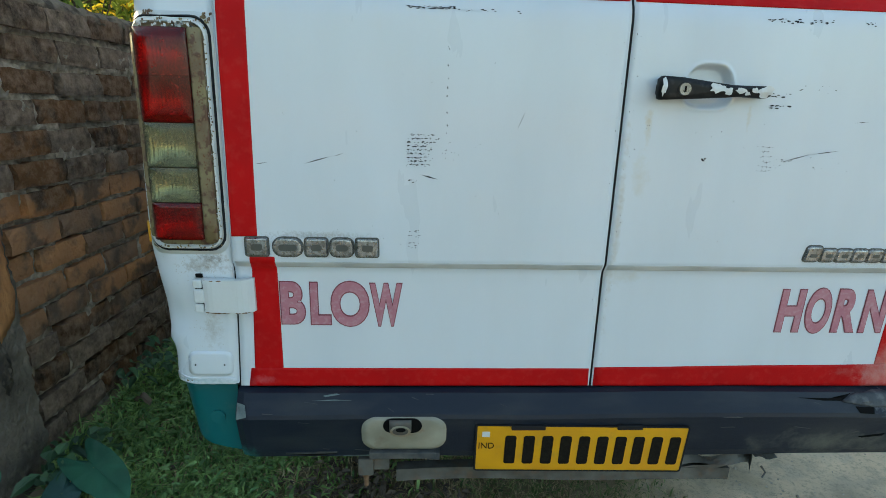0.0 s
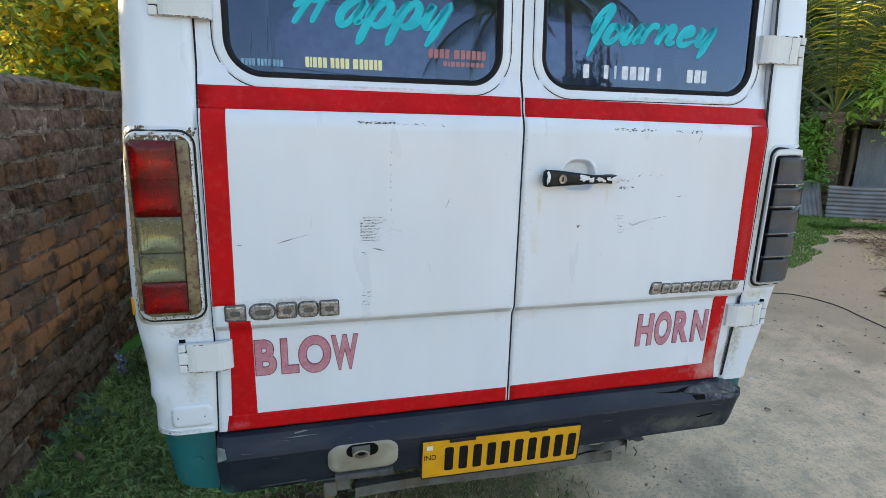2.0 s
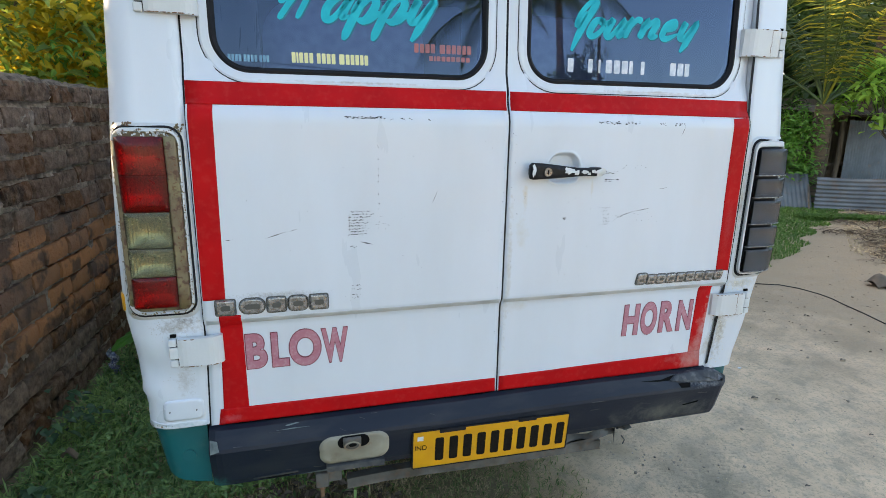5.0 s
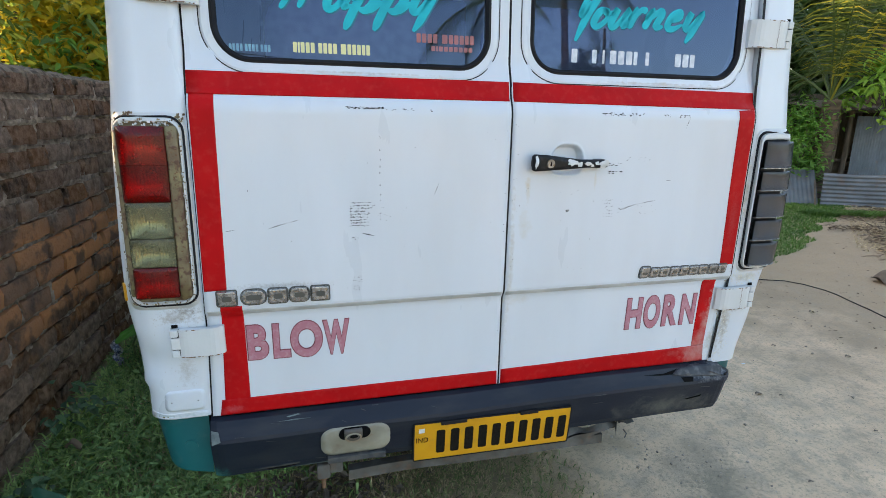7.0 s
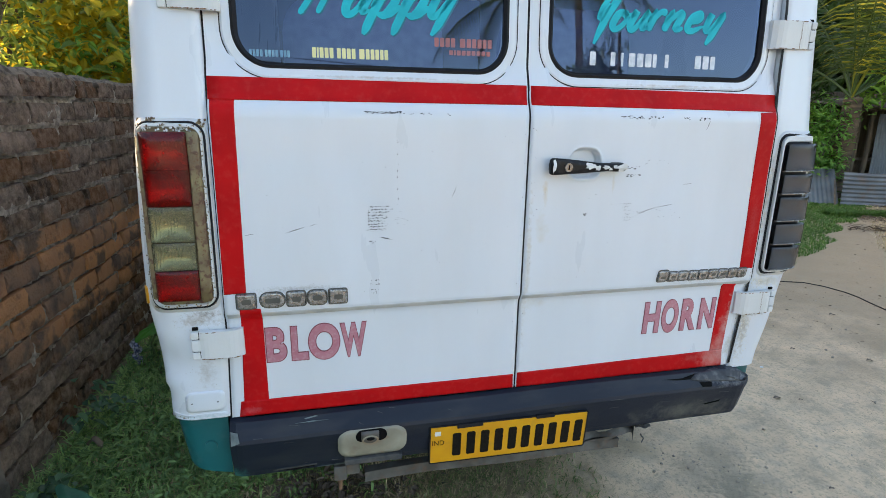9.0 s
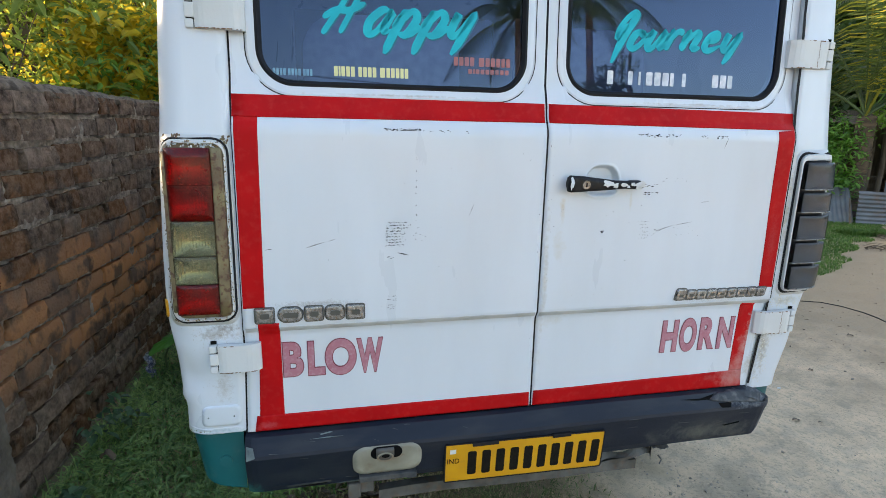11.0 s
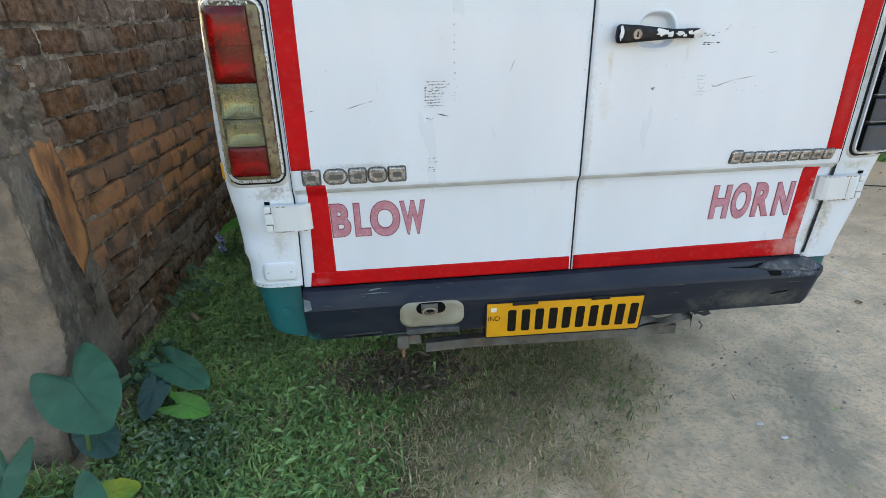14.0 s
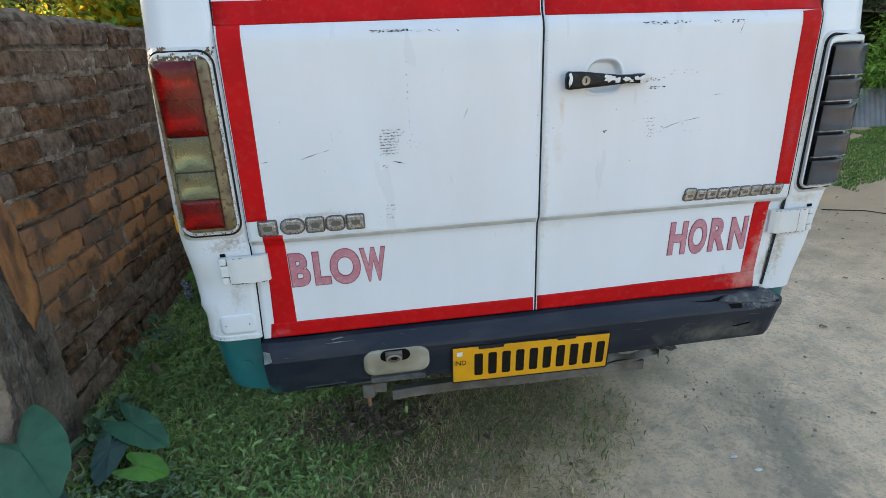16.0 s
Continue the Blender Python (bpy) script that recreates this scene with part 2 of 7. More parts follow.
SEAT = mat("blue_grey_seat_fabric", (0.34, 0.38, 0.52), (0.27, 0.31, 0.43), 30, 0.85, bump=0.2, bscale=400)
INTERIOR = mat("grey_lining", (0.12, 0.12, 0.13), None, 6, 0.8)
DUSTY_PLASTIC = mat("dusty_plastic_ledge", (0.035, 0.04, 0.045), (0.10, 0.095, 0.085), 24, 0.75, bump=0.2)
for c, r, k, a, sc in (((-0.87, 0.02, 1.018), (0.085, 0.2, 0.030), (0.27, 0.22, 0.16), 0.75, 90), ((-0.85, 0.02, 1.035), (0.05, 0.2, 0.018), (0.16, 0.12, 0.085), 0.8, 140),
                       ((-0.865, 0.02, 0.87), (0.035, 0.2, 0.075), (0.36, 0.32, 0.27), 0.5, 120), ((-0.90, 0.02, 0.742), (0.13, 0.2, 0.010), (0.10, 0.30, 0.30), 0.35, 110),
                       ((0.80, 0.0, 0.86), (0.035, 0.1, 0.17), (0.33, 0.27, 0.17), 0.7, 70), ((0.86, 0.02, 1.020), (0.085, 0.2, 0.024), (0.40, 0.36, 0.22), 0.65, 60), ((0.84, 0.02, 0.91), (0.06, 0.2, 0.02), (0.30, 0.26, 0.18), 0.5, 90),
                       ((0.807, 0.0, 1.30), (0.016, 0.1, 0.24), (0.33, 0.28, 0.18), 0.65, 50), ((0.760, 0.0, 0.80), (0.035, 0.1, 0.07), (0.42, 0.36, 0.24), 0.6, 80),
                       ((0.056, 0.0, 1.335), (0.013, 0.1, 0.06), (0.56, 0.44, 0.24), 0.5, 45), ((0.052, 0.0, 1.22), (0.03, 0.1, 0.08), (0.58, 0.54, 0.44), 0.4, 30), ((0.262, 0.0, 1.352), (0.008, 0.1, 0.045), (0.58, 0.50, 0.34), 0.4, 60),
                       ((0.016, 0.0, 1.10), (0.014, 0.1, 0.36), (0.46, 0.42, 0.34), 0.5, 60), ((0.05, 0.0, 1.0), (0.10, 0.1, 0.03), (0.56, 0.53, 0.46), 0.5, 40), ((-0.62, 0.0, 1.09), (0.18, 0.1, 0.016), (0.30, 0.28, 0.25), 0.6, 220),
                       ((0.60, 0.0, 1.048), (0.19, 0.1, 0.022), (0.36, 0.33, 0.28), 0.55, 200), ((0.45, 0.04, 1.622), (0.32, 0.1, 0.006), (0.34, 0.24, 0.15), 0.6, 60), ((-0.40, 0.04, 1.622), (0.34, 0.1, 0.006), (0.34, 0.24, 0.15), 0.6, 60)):
    stain(WHITE, c, r, k, a, sc)
for c, r, k, a, sc in (((-0.765, 0.0, 0.742), (0.055, 0.1, 0.022), (0.50, 0.10, 0.11), 0.75, 40), ((0.715, 0.0, 0.765), (0.095, 0.1, 0.055), (0.50, 0.30, 0.27), 0.9, 26), ((0.742, 0.0, 0.90), (0.020, 0.1, 0.14), (0.50, 0.36, 0.33), 0.85, 60),
                       ((0.62, 0.0, 0.765), (0.06, 0.1, 0.018), (0.44, 0.10, 0.09), 0.6, 60), ((0.70, 0.0, 0.77), (0.11, 0.1, 0.10), (0.55, 0.22, 0.19), 0.7, 14), ((0.725, 0.0, 0.86), (0.035, 0.1, 0.12), (0.56, 0.30, 0.27), 0.6, 30), ((0.76, 0.0, 1.22), (0.03, 0.1, 0.15), (0.48, 0.06, 0.06), 0.5, 150)):
    stain(RED_TAPE, c, r, k, a, sc)
stain(BUMPER, (0.76, 0.0, 0.69), (0.14, 0.1, 0.04), (0.27, 0.28, 0.29), 0.85, 40)
stain(BUMPER, (0.62, 0.0, 0.590), (0.34, 0.1, 0.075), (0.125, 0.125, 0.105), 0.8, 22)
stain(BUMPER, (-0.815, 0.0, 0.55), (0.05, 0.1, 0.05), (0.03, 0.16, 0.15), 0.8, 40)
stain(BEIGE, (-0.44, -0.03, 0.64), (0.07, 0.1, 0.025), (0.22, 0.11, 0.045), 0.7, 60)
TYRE = mat("tyre_rubber", (0.02, 0.02, 0.02), (0.05, 0.045, 0.04), 20, 0.85, bump=0.2)
RIM = mat("steel_rim", (0.3, 0.3, 0.3), None, 20, 0.45, metal=0.6)

# ---- mesh helpers ----


def part(name, bm, material, parent=None, label="", smooth=False):
    """Links a bmesh as one mesh object, in world place, under its thing or part."""
    me = bpy.data.meshes.new(name)
    bmesh.ops.recalc_face_normals(bm, faces=bm.faces[:])
    bm.to_mesh(me)
    bm.free()
    for p in me.polygons:
        p.use_smooth = smooth
    me.materials.append(material)
    ob = new(name, me)
    if parent is not None:
        ob.parent = parent
        ob.matrix_parent_inverse = world_of(parent).inverted()
    if label:
        tagged(ob, label)
    return ob


def world_of(ob):
    m = ob.matrix_basis.copy()
    while ob.parent:
        m = ob.parent.matrix_basis @ (ob.matrix_parent_inverse @ m)
        ob = ob.parent
    return m


def thing(name, at, label, category, group="", kind=""):
    e = new(name)
    e.empty_display_size = 0.1
    e.location = at
    return tagged(e, label, category, group, kind)


def box(bm, x0, x1, y0, y1, z0, z1, bevel=0.0, seg=2):
    r = bmesh.ops.create_cube(bm, size=1)
    for v in r["verts"]:
        v.co = Vector((x0 + (v.co.x + 0.5) * (x1 - x0), y0 + (v.co.y + 0.5) * (y1 - y0), z0 + (v.co.z + 0.5) * (z1 - z0)))
    if bevel:
        es = {e for v in r["verts"] for e in v.link_edges}
        bmesh.ops.bevel(bm, geom=list(es), offset=bevel, segments=seg, affect="EDGES", profile=0.6)
    return bm


def new_box(*a, **k):
    return box(bmesh.new(), *a, **k)


def grid(bm, fn, nu, nv):
    """A sheet of nu by nv quads; fn(u, v) gives each point for u, v in 0..1."""
    vs = [[bm.verts.new(fn(i / nu, j / nv)) for j in range(nv + 1)] for i in range(nu + 1)]
    for i in range(nu):
        for j in range(nv):
            bm.faces.new((vs[i][j], vs[i + 1][j], vs[i + 1][j + 1], vs[i][j + 1]))
    return vs


def round_rect(x0, x1, z0, z1, r, n=6):
    pts = []
    for cx, cz, a in ((x1 - r, z1 - r, 0), (x0 + r, z1 - r, 90), (x0 + r, z0 + r, 180), (x1 - r, z0 + r, 270)):
        for i in range(n + 1):
            t = radians(a + 90 * i / n)
            pts.append((cx + r * math.cos(t), cz + r * math.sin(t)))
    return pts


def dense(pts, step):
    out = []
    for (a, b), (c, d) in zip(pts, pts[1:] + pts[:1]):
        n = max(1, int(math.hypot(c - a, d - b) / step))
        out += [(a + (c - a) * i / n, b + (d - b) * i / n) for i in range(n)]
    return out


def skin(bm, outline, place, out=0.002, rings=5, dome=0.0, base=0.0):
    """A raised patch on a surface: an outline filled by shrinking rings, with a skirt down to the surface. place(u, v, out) gives the point."""
    cu, cv = sum(p[0] for p in outline) / len(outline), sum(p[1] for p in outline) / len(outline)
    loops = [[bm.verts.new(place(u, v, base)) for u, v in outline]]
    for k in range(rings):
        f = 1 - k / rings
        loops.append([bm.verts.new(place(cu + (u - cu) * f, cv + (v - cv) * f, out + dome * (1 - f * f))) for u, v in outline])
    mid = bm.verts.new(place(cu, cv, out + dome))
    n = len(outline)
    for a, b in zip(loops, loops[1:]):
        for i in range(n):
            bm.faces.new((a[i], a[(i + 1) % n], b[(i + 1) % n], b[i]))
    for i in range(n):
        bm.faces.new((loops[-1][i], loops[-1][(i + 1) % n], mid))
    return bm


def band(bm, outer, inner, place, out_a, out_b):
    """A ring between two outlines of equal count."""
    a = [bm.verts.new(place(u, v, out_a)) for u, v in outer]
    b = [bm.verts.new(place(u, v, out_b)) for u, v in inner]
    n = len(a)
    for i in range(n):
        bm.faces.new((a[i], a[(i + 1) % n], b[(i + 1) % n], b[i]))
    return bm


def tube(bm, pts, radii, n=8):
    """A tube along points."""
    loops = []
    for i, p in enumerate(pts):
        p = Vector(p)
        d = (Vector(pts[min(i + 1, len(pts) - 1)]) - Vector(pts[max(i - 1, 0)])).normalized()
        side = d.orthogonal().normalized() if i == 0 else (side - d * side.dot(d)).normalized()
        up = d.cross(side)
        r = radii[i] if isinstance(radii, (list, tuple)) else radii
        loops.append([bm.verts.new(p + (side * math.cos(2 * math.pi * k / n) + up * math.sin(2 * math.pi * k / n)) * r) for k in range(n)])
    for a, b in zip(loops, loops[1:]):
        for k in range(n):
            bm.faces.new((a[k], a[(k + 1) % n], b[(k + 1) % n], b[k]))
    bm.faces.new(loops[0][::-1])
    bm.faces.new(loops[-1])
    return bm


def glyphs(bm, text, x0, x1, z0, z1, place, out, bold=0.0, shear=0.0, grow=0.0, depth=0.0006):
    """Signs in the built-in font, fitted to a rectangle and laid on a surface."""
    cu = bpy.data.curves.new("words", "FONT")
    cu.body, cu.offset, cu.shear, cu.resolution_u = text, bold, shear, 6
    cu.fill_mode, cu.extrude = "BOTH", 0.001
    ob = new("words", cu)
    me = bpy.data.meshes.new_from_object(ob)
    bpy.data.objects.remove(ob)
    co = np.array([v.co[:] for v in me.vertices])
    lo, hi = co.min(0), co.max(0)
    x0, x1, z0, z1 = x0 - grow, x1 + grow, z0 - grow, z1 + grow
    for v in me.vertices:
        u = x0 + (v.co.x - lo[0]) / (hi[0] - lo[0]) * (x1 - x0)
        w = z0 + (v.co.y - lo[1]) / (hi[1] - lo[1]) * (z1 - z0)
        v.co = place(u, w, out + (depth if v.co.z > 0 else 0))
    bm.from_mesh(me)
    bpy.data.meshes.remove(me)
    return bm


def lettering(signs, place, out, **k):
    """A word whose letters each have their own width and height: rows of (sign, x0, x1, z0, z1)."""
    bm = bmesh.new()
    for row in signs:
        glyphs(bm, *row, place, out, **k)
    return bm


# ---- the van's surfaces ----
def door_y(z):
    return float(np.interp(z, (0.70, 0.728, 1.010, 1.032, 1.53, 1.548, 1.575, 1.615, 1.66, 2.40), (0.006, 0.006, 0.008, -0.006, -0.005, -0.001, 0.013, 0.021, 0.037, 0.083)))


def dent(x, z):
    return 0.0016 * noise.noise((x * 4.0, 3.0, z * 4.0)) + 0.0005 * noise.noise((x * 15, 7.0, z * 15))


def on_door(u, v, out=0.0):
    return Vector((u, door_y(v) + dent(u, v) - out, v))


def seam_left(z):
    return float(np.interp(z, (0.70, 0.9, 1.4, 1.75, 2.4), (-0.818, -0.809, -0.801, -0.800, -0.79)))


def seam_right(z):
    return float(np.interp(z, (0.70, 0.745, 0.905, 1.015, 1.17, 1.55, 1.75, 2.4), (0.762, 0.766, 0.780, 0.790, 0.791, 0.787, 0.788, 0.775)))


def half_width(side, z):
    if side < 0:
        w = float(np.interp(z, (0.5, 0.588, 0.665, 0.737, 0.80, 0.83, 0.882, 0.963, 1.045, 1.118, 1.217, 1.389, 1.557, 1.75, 2.45), (0.940, 0.956, 0.967, 0.978, 0.976, 0.982, 0.988, 0.990, 1.0, 1.0, 0.997, 0.987, 0.974, 0.965, 0.91)))
    else:
        w = float(np.interp(z, (0.5, 0.723, 0.761, 0.861, 1.0, 1.036, 1.17, 1.39, 1.511, 1.643, 1.814, 2.45), (0.89, 0.907, 0.911, 0.936, 0.958, 0.967, 0.981, 0.974, 0.960, 0.952, 0.942, 0.89)))
    return w


def body_y(z):
    return float(np.interp(z, (0.4, 1.5, 1.62, 2.45), (0.004, 0.004, 0.016, 0.075)))


CORNER = 0.07


def on_body(side, s, z, out=0.0):
    """A point on the van's corner: s metres from the door seam round the corner and forward along the side."""
    seam = -seam_left(z) if side < 0 else seam_right(z)
    w, y = half_width(side, z), body_y(z)
    if side < 0:
        # old knock in the corner
        out -= 0.016 * math.exp(-((s - 0.14) / 0.05) ** 2 - ((z - 0.900) / 0.050) ** 2) - 0.009 * math.exp(-((s - 0.15 + 1.2 * (z - 0.845)) / 0.05) ** 2 - ((z - 0.843) / 0.010) ** 2) + 0.006 * math.exp(-((s - 0.15) / 0.03) ** 2 - ((z - 1.02) / 0.02) ** 2)
    flat = max(w - CORNER - seam - 0.003, 0.01)
    arc = CORNER * math.pi / 2
    if s <= flat:
        x, yy, nx, ny = seam + 0.003 + s, 0.0, 0.0, -1.0
    elif s <= flat + arc:
        a = (s - flat) / CORNER
        x, yy, nx, ny = w - CORNER + CORNER * math.sin(a), CORNER - CORNER * math.cos(a), math.sin(a), -math.cos(a)
    else:
        x, yy, nx, ny = w, CORNER + s - flat - arc, 1.0, 0.0
    return Vector((side * (x + nx * out), y + yy + ny * out, z))


def door_sheet(bm, corners, out, nu=14, nv=14):
    """A strip on the doors, given by its corners bottom-left, bottom-right, top-right, top-left."""
    (ax, az), (bx, bz), (cx, cz), (dx, dz) = corners
    nv = max(nv, int((dz - az) / 0.006))

    def fn(u, v):
        x = (ax + (bx - ax) * u) * (1 - v) + (dx + (cx - dx) * u) * v
        z = (az + (bz - az) * u) * (1 - v) + (dz + (cz - dz) * u) * v
        return on_door(x, z, out)
    vs = grid(bm, fn, nu, nv)
    rim = [vs[i][0] for i in range(nu + 1)] + [vs[nu][j] for j in range(1, nv + 1)] + [vs[i][nv] for i in range(nu - 1, -1, -1)] + [vs[0][j] for j in range(nv - 1, 0, -1)]
    low = [bm.verts.new(v.co + Vector((0, out + 0.0005, 0))) for v in rim]
    for i in range(len(rim)):
        j = (i + 1) % len(rim)
        bm.faces.new((rim[i], rim[j], low[j], low[i]))
    return bm


# ---- ground ----
def ground_z(x, y):
    rise = min(max((-1.15 - x) / 0.6, 0.0), 1.0)
    rise = 0.10 * rise * rise * (3 - 2 * rise) if -3.2 < x else 0.10
    near = math.exp(-(x * x + y * y) / 60.0)
    return rise + near * (0.012 * noise.noise((x * 1.3, y * 1.3, 0.3)) + 0.007 * noise.noise((x * 5, y * 5, 4.0)) + 0.005 * noise.noise((x * 11, y * 16, 7.0)))


def build_ground():
    bm = bmesh.new()
    xs = [-300, -80, -30, -12, -6, -4] + [-3.2, -2.6, -2.1] + [-1.8 + 0.032 * i for i in range(157)] + [3.35, 3.6, 4, 4.6, 5.3, 6, 7, 8, 9, 10, 12, 15, 20, 30, 80, 300]
    ys = [-300, -80, -30, -14, -8, -5, -3.5, -2.5] + [-2, -1.6, -1.3] + [-1.1 + 0.032 * i for i in range(120)] + [2.9, 3.3, 3.8, 4.2, 4.6, 5, 5.5, 6, 6.6, 7.3, 8, 9, 10, 12, 15, 20, 30, 80, 300]
    vs = [[bm.verts.new((x, y, ground_z(x, y))) for y in ys] for x in xs]
    for i in range(len(xs) - 1):
        for j in range(len(ys) - 1):
            bm.faces.new((vs[i][j], vs[i + 1][j], vs[i + 1][j + 1], vs[i][j + 1]))
    return bm


def ground_material():
    m = mat("sandy_dirt", (0.80, 0.585, 0.375), (0.68, 0.50, 0.32), 3.5, 0.95, bump=0.6, bscale=140, c3=(0.42, 0.35, 0.26), scale3=11, amount3=0.45, lo3=0.48, hi3=0.66)
    t = m.node_tree
    nd, ln = t.nodes.new, t.links.new
    bs = t.nodes["Principled BSDF"]
    old = bs.inputs["Base Color"].links[0].from_socket
    geo, sep = nd("ShaderNodeNewGeometry"), nd("ShaderNodeSeparateXYZ")
    ln(geo.outputs["Position"], sep.inputs[0])
    n = nd("ShaderNodeTexNoise")
    n.inputs["Scale"].default_value, n.inputs["Detail"].default_value = 2.6, 6
    ln(geo.outputs["Position"], n.inputs["Vector"])

    def math_node(op, a, b):
        q = nd("ShaderNodeMath")
        q.operation = op
        for sock, v in zip(q.inputs, (a, b)):
            if isinstance(v, float):
                sock.default_value = v
            else:
                ln(v, sock)
        return q.outputs[0]
    # soil under the grass: west of a wavering line from behind the van to its middle
    edge = math_node("ADD", sep.outputs[0], math_node("MULTIPLY", sep.outputs[1], -0.42))
    edge = math_node("ADD", edge, math_node("MULTIPLY", n.outputs[0], 1.1))
    r = nd("ShaderNodeMapRange")
    r.inputs[1].default_value, r.inputs[2].default_value = 0.95, 0.15
    ln(edge, r.inputs[0])
    mx = nd("ShaderNodeMix")
    mx.data_type = "RGBA"
    ln(r.outputs[0], mx.inputs[0])
    ln(old, mx.inputs[6])
    mx.inputs[7].default_value = (0.70, 0.54, 0.36, 1)
    # darker soil under the thick grass paints the shade between its blades
    lr, lm = nd("ShaderNodeMapRange"), nd("ShaderNodeMix")
    lr.inputs[1].default_value, lr.inputs[2].default_value = 0.30, -0.10
    ln(edge, lr.inputs[0])
    lm.data_type = "RGBA"
    ln(lr.outputs[0], lm.inputs[0])
    ln(mx.outputs[2], lm.inputs[6])
    lm.inputs[7].default_value = (0.13, 0.11, 0.06, 1)
    # a worn olive streak where wheels have turned
    line = math_node("ABSOLUTE", math_node("SUBTRACT", math_node("SUBTRACT", sep.outputs[0], 1.03), math_node("MULTIPLY", sep.outputs[1], 0.36)), 0.0)
    streak = nd("ShaderNodeMapRange")
    streak.inputs[1].default_value, streak.inputs[2].default_value, streak.inputs[4].default_value = 0.22, 0.02, 0.8
    wn2 = nd("ShaderNodeTexNoise")
    wn2.inputs["Scale"].default_value, wn2.inputs["Detail"].default_value, wn2.inputs["Roughness"].default_value = 14, 10, 0.8
    ln(geo.outputs["Position"], wn2.inputs["Vector"])
    ln(math_node("ADD", line, math_node("MULTIPLY", math_node("SUBTRACT", wn2.outputs[0], 0.5), 0.9)), streak.inputs[0])
    far = nd("ShaderNodeMapRange")
    far.inputs[1].default_value, far.inputs[2].default_value = 0.65, 0.25
    ln(sep.outputs[1], far.inputs[0])
    near = nd("ShaderNodeMapRange")
    near.inputs[1].default_value, near.inputs[2].default_value = -0.7, -0.2
    ln(sep.outputs[1], near.inputs[0])
    st = nd("ShaderNodeMix")
    st.data_type = "RGBA"
    ln(math_node("MULTIPLY", math_node("MULTIPLY", streak.outputs[0], far.outputs[0]), near.outputs[0]), st.inputs[0])
    ln(lm.outputs[2], st.inputs[6])
    st.inputs[7].default_value = (0.24, 0.215, 0.15, 1)
    # darker soil and straw north-east of the yard
    north = math_node("ADD", math_node("SUBTRACT", sep.outputs[1], 3.7), math_node("MULTIPLY", math_node("SUBTRACT", sep.outputs[0], 4.9), -0.62))
    north = math_node("ADD", north, math_node("MULTIPLY", math_node("SUBTRACT", n.outputs[0], 0.5), 1.6))
    nr, nm = nd("ShaderNodeMapRange"), nd("ShaderNodeMix")
    nr.inputs[1].default_value, nr.inputs[2].default_value, nr.inputs[4].default_value = -0.75, -0.1, 0.9
    ln(north, nr.inputs[0])
    nm.data_type = "RGBA"
    ln(nr.outputs[0], nm.inputs[0])
    ln(st.outputs[2], nm.inputs[6])
    nm.inputs[7].default_value = (0.23, 0.185, 0.105, 1)
    # browner, more littered dirt farther across the yard, darkened to offset its open skylight
    away = math_node("ADD", sep.outputs[0], math_node("MULTIPLY", sep.outputs[1], 0.3))
    away = math_node("ADD", away, math_node("MULTIPLY", math_node("SUBTRACT", n.outputs[0], 0.5), 3.0))
    ar, am = nd("ShaderNodeMapRange"), nd("ShaderNodeMix")
    ar.inputs[1].default_value, ar.inputs[2].default_value, ar.inputs[4].default_value = 2.0, 4.3, 0.9
    ln(away, ar.inputs[0])
    am.data_type = "RGBA"
    ln(ar.outputs[0], am.inputs[0])
    ln(nm.outputs[2], am.inputs[6])
    am.inputs[7].default_value = (0.33, 0.25, 0.155, 1)
    # fine dark crumbs and dust
    sp, sr, sm = nd("ShaderNodeTexNoise"), nd("ShaderNodeMapRange"), nd("ShaderNodeMix")
    sp.inputs["Scale"].default_value, sp.inputs["Detail"].default_value, sp.inputs["Roughness"].default_value = 55, 10, 0.8
    ln(geo.outputs["Position"], sp.inputs["Vector"])
    sr.inputs[1].default_value, sr.inputs[2].default_value, sr.inputs[4].default_value = 0.51, 0.62, 0.58
    ln(sp.outputs[0], sr.inputs[0])
    sm.data_type = "RGBA"
    ln(sr.outputs[0], sm.inputs[0])
    ln(am.outputs[2], sm.inputs[6])
    sm.inputs[7].default_value = (0.20, 0.165, 0.115, 1)
    # ragged olive-grey stains with crisp edges
    rn, rr, rm = nd("ShaderNodeTexNoise"), nd("ShaderNodeMapRange"), nd("ShaderNodeMix")
    rn.inputs["Scale"].default_value, rn.inputs["Detail"].default_value, rn.inputs["Roughness"].default_value = 7, 12, 0.78
    ln(geo.outputs["Position"], rn.inputs["Vector"])
    rr.inputs[1].default_value, rr.inputs[2].default_value, rr.inputs[4].default_value = 0.52, 0.60, 0.48
    ln(rn.outputs[0], rr.inputs[0])
    rm.data_type = "RGBA"
    ln(rr.outputs[0], rm.inputs[0])
    ln(sm.outputs[2], rm.inputs[6])
    rm.inputs[7].default_value = (0.33, 0.275, 0.19, 1)
    # broad brown patches of damp and trodden soil
    bn, br, bx = nd("ShaderNodeTexNoise"), nd("ShaderNodeMapRange"), nd("ShaderNodeMix")
    bn.inputs["Scale"].default_value, bn.inputs["Detail"].default_value, bn.inputs["Roughness"].default_value = 2.1, 13, 0.76
    ln(geo.outputs["Position"], bn.inputs["Vector"])
    br.inputs[1].default_value, br.inputs[2].default_value, br.inputs[4].default_value = 0.51, 0.60, 0.33
    ln(bn.outputs[0], br.inputs[0])
    bx.data_type = "RGBA"
    ln(br.outputs[0], bx.inputs[0])
    ln(rm.outputs[2], bx.inputs[6])
    bx.inputs[7].default_value = (0.30, 0.235, 0.155, 1)
    ln(bx.outputs[2], bs.inputs["Base Color"])
    return m


ground = part("ground", build_ground(), ground_material(), smooth=True)
tagged(ground, "sandy grey dirt yard with trodden grass and stains", "ground", kind="structure")

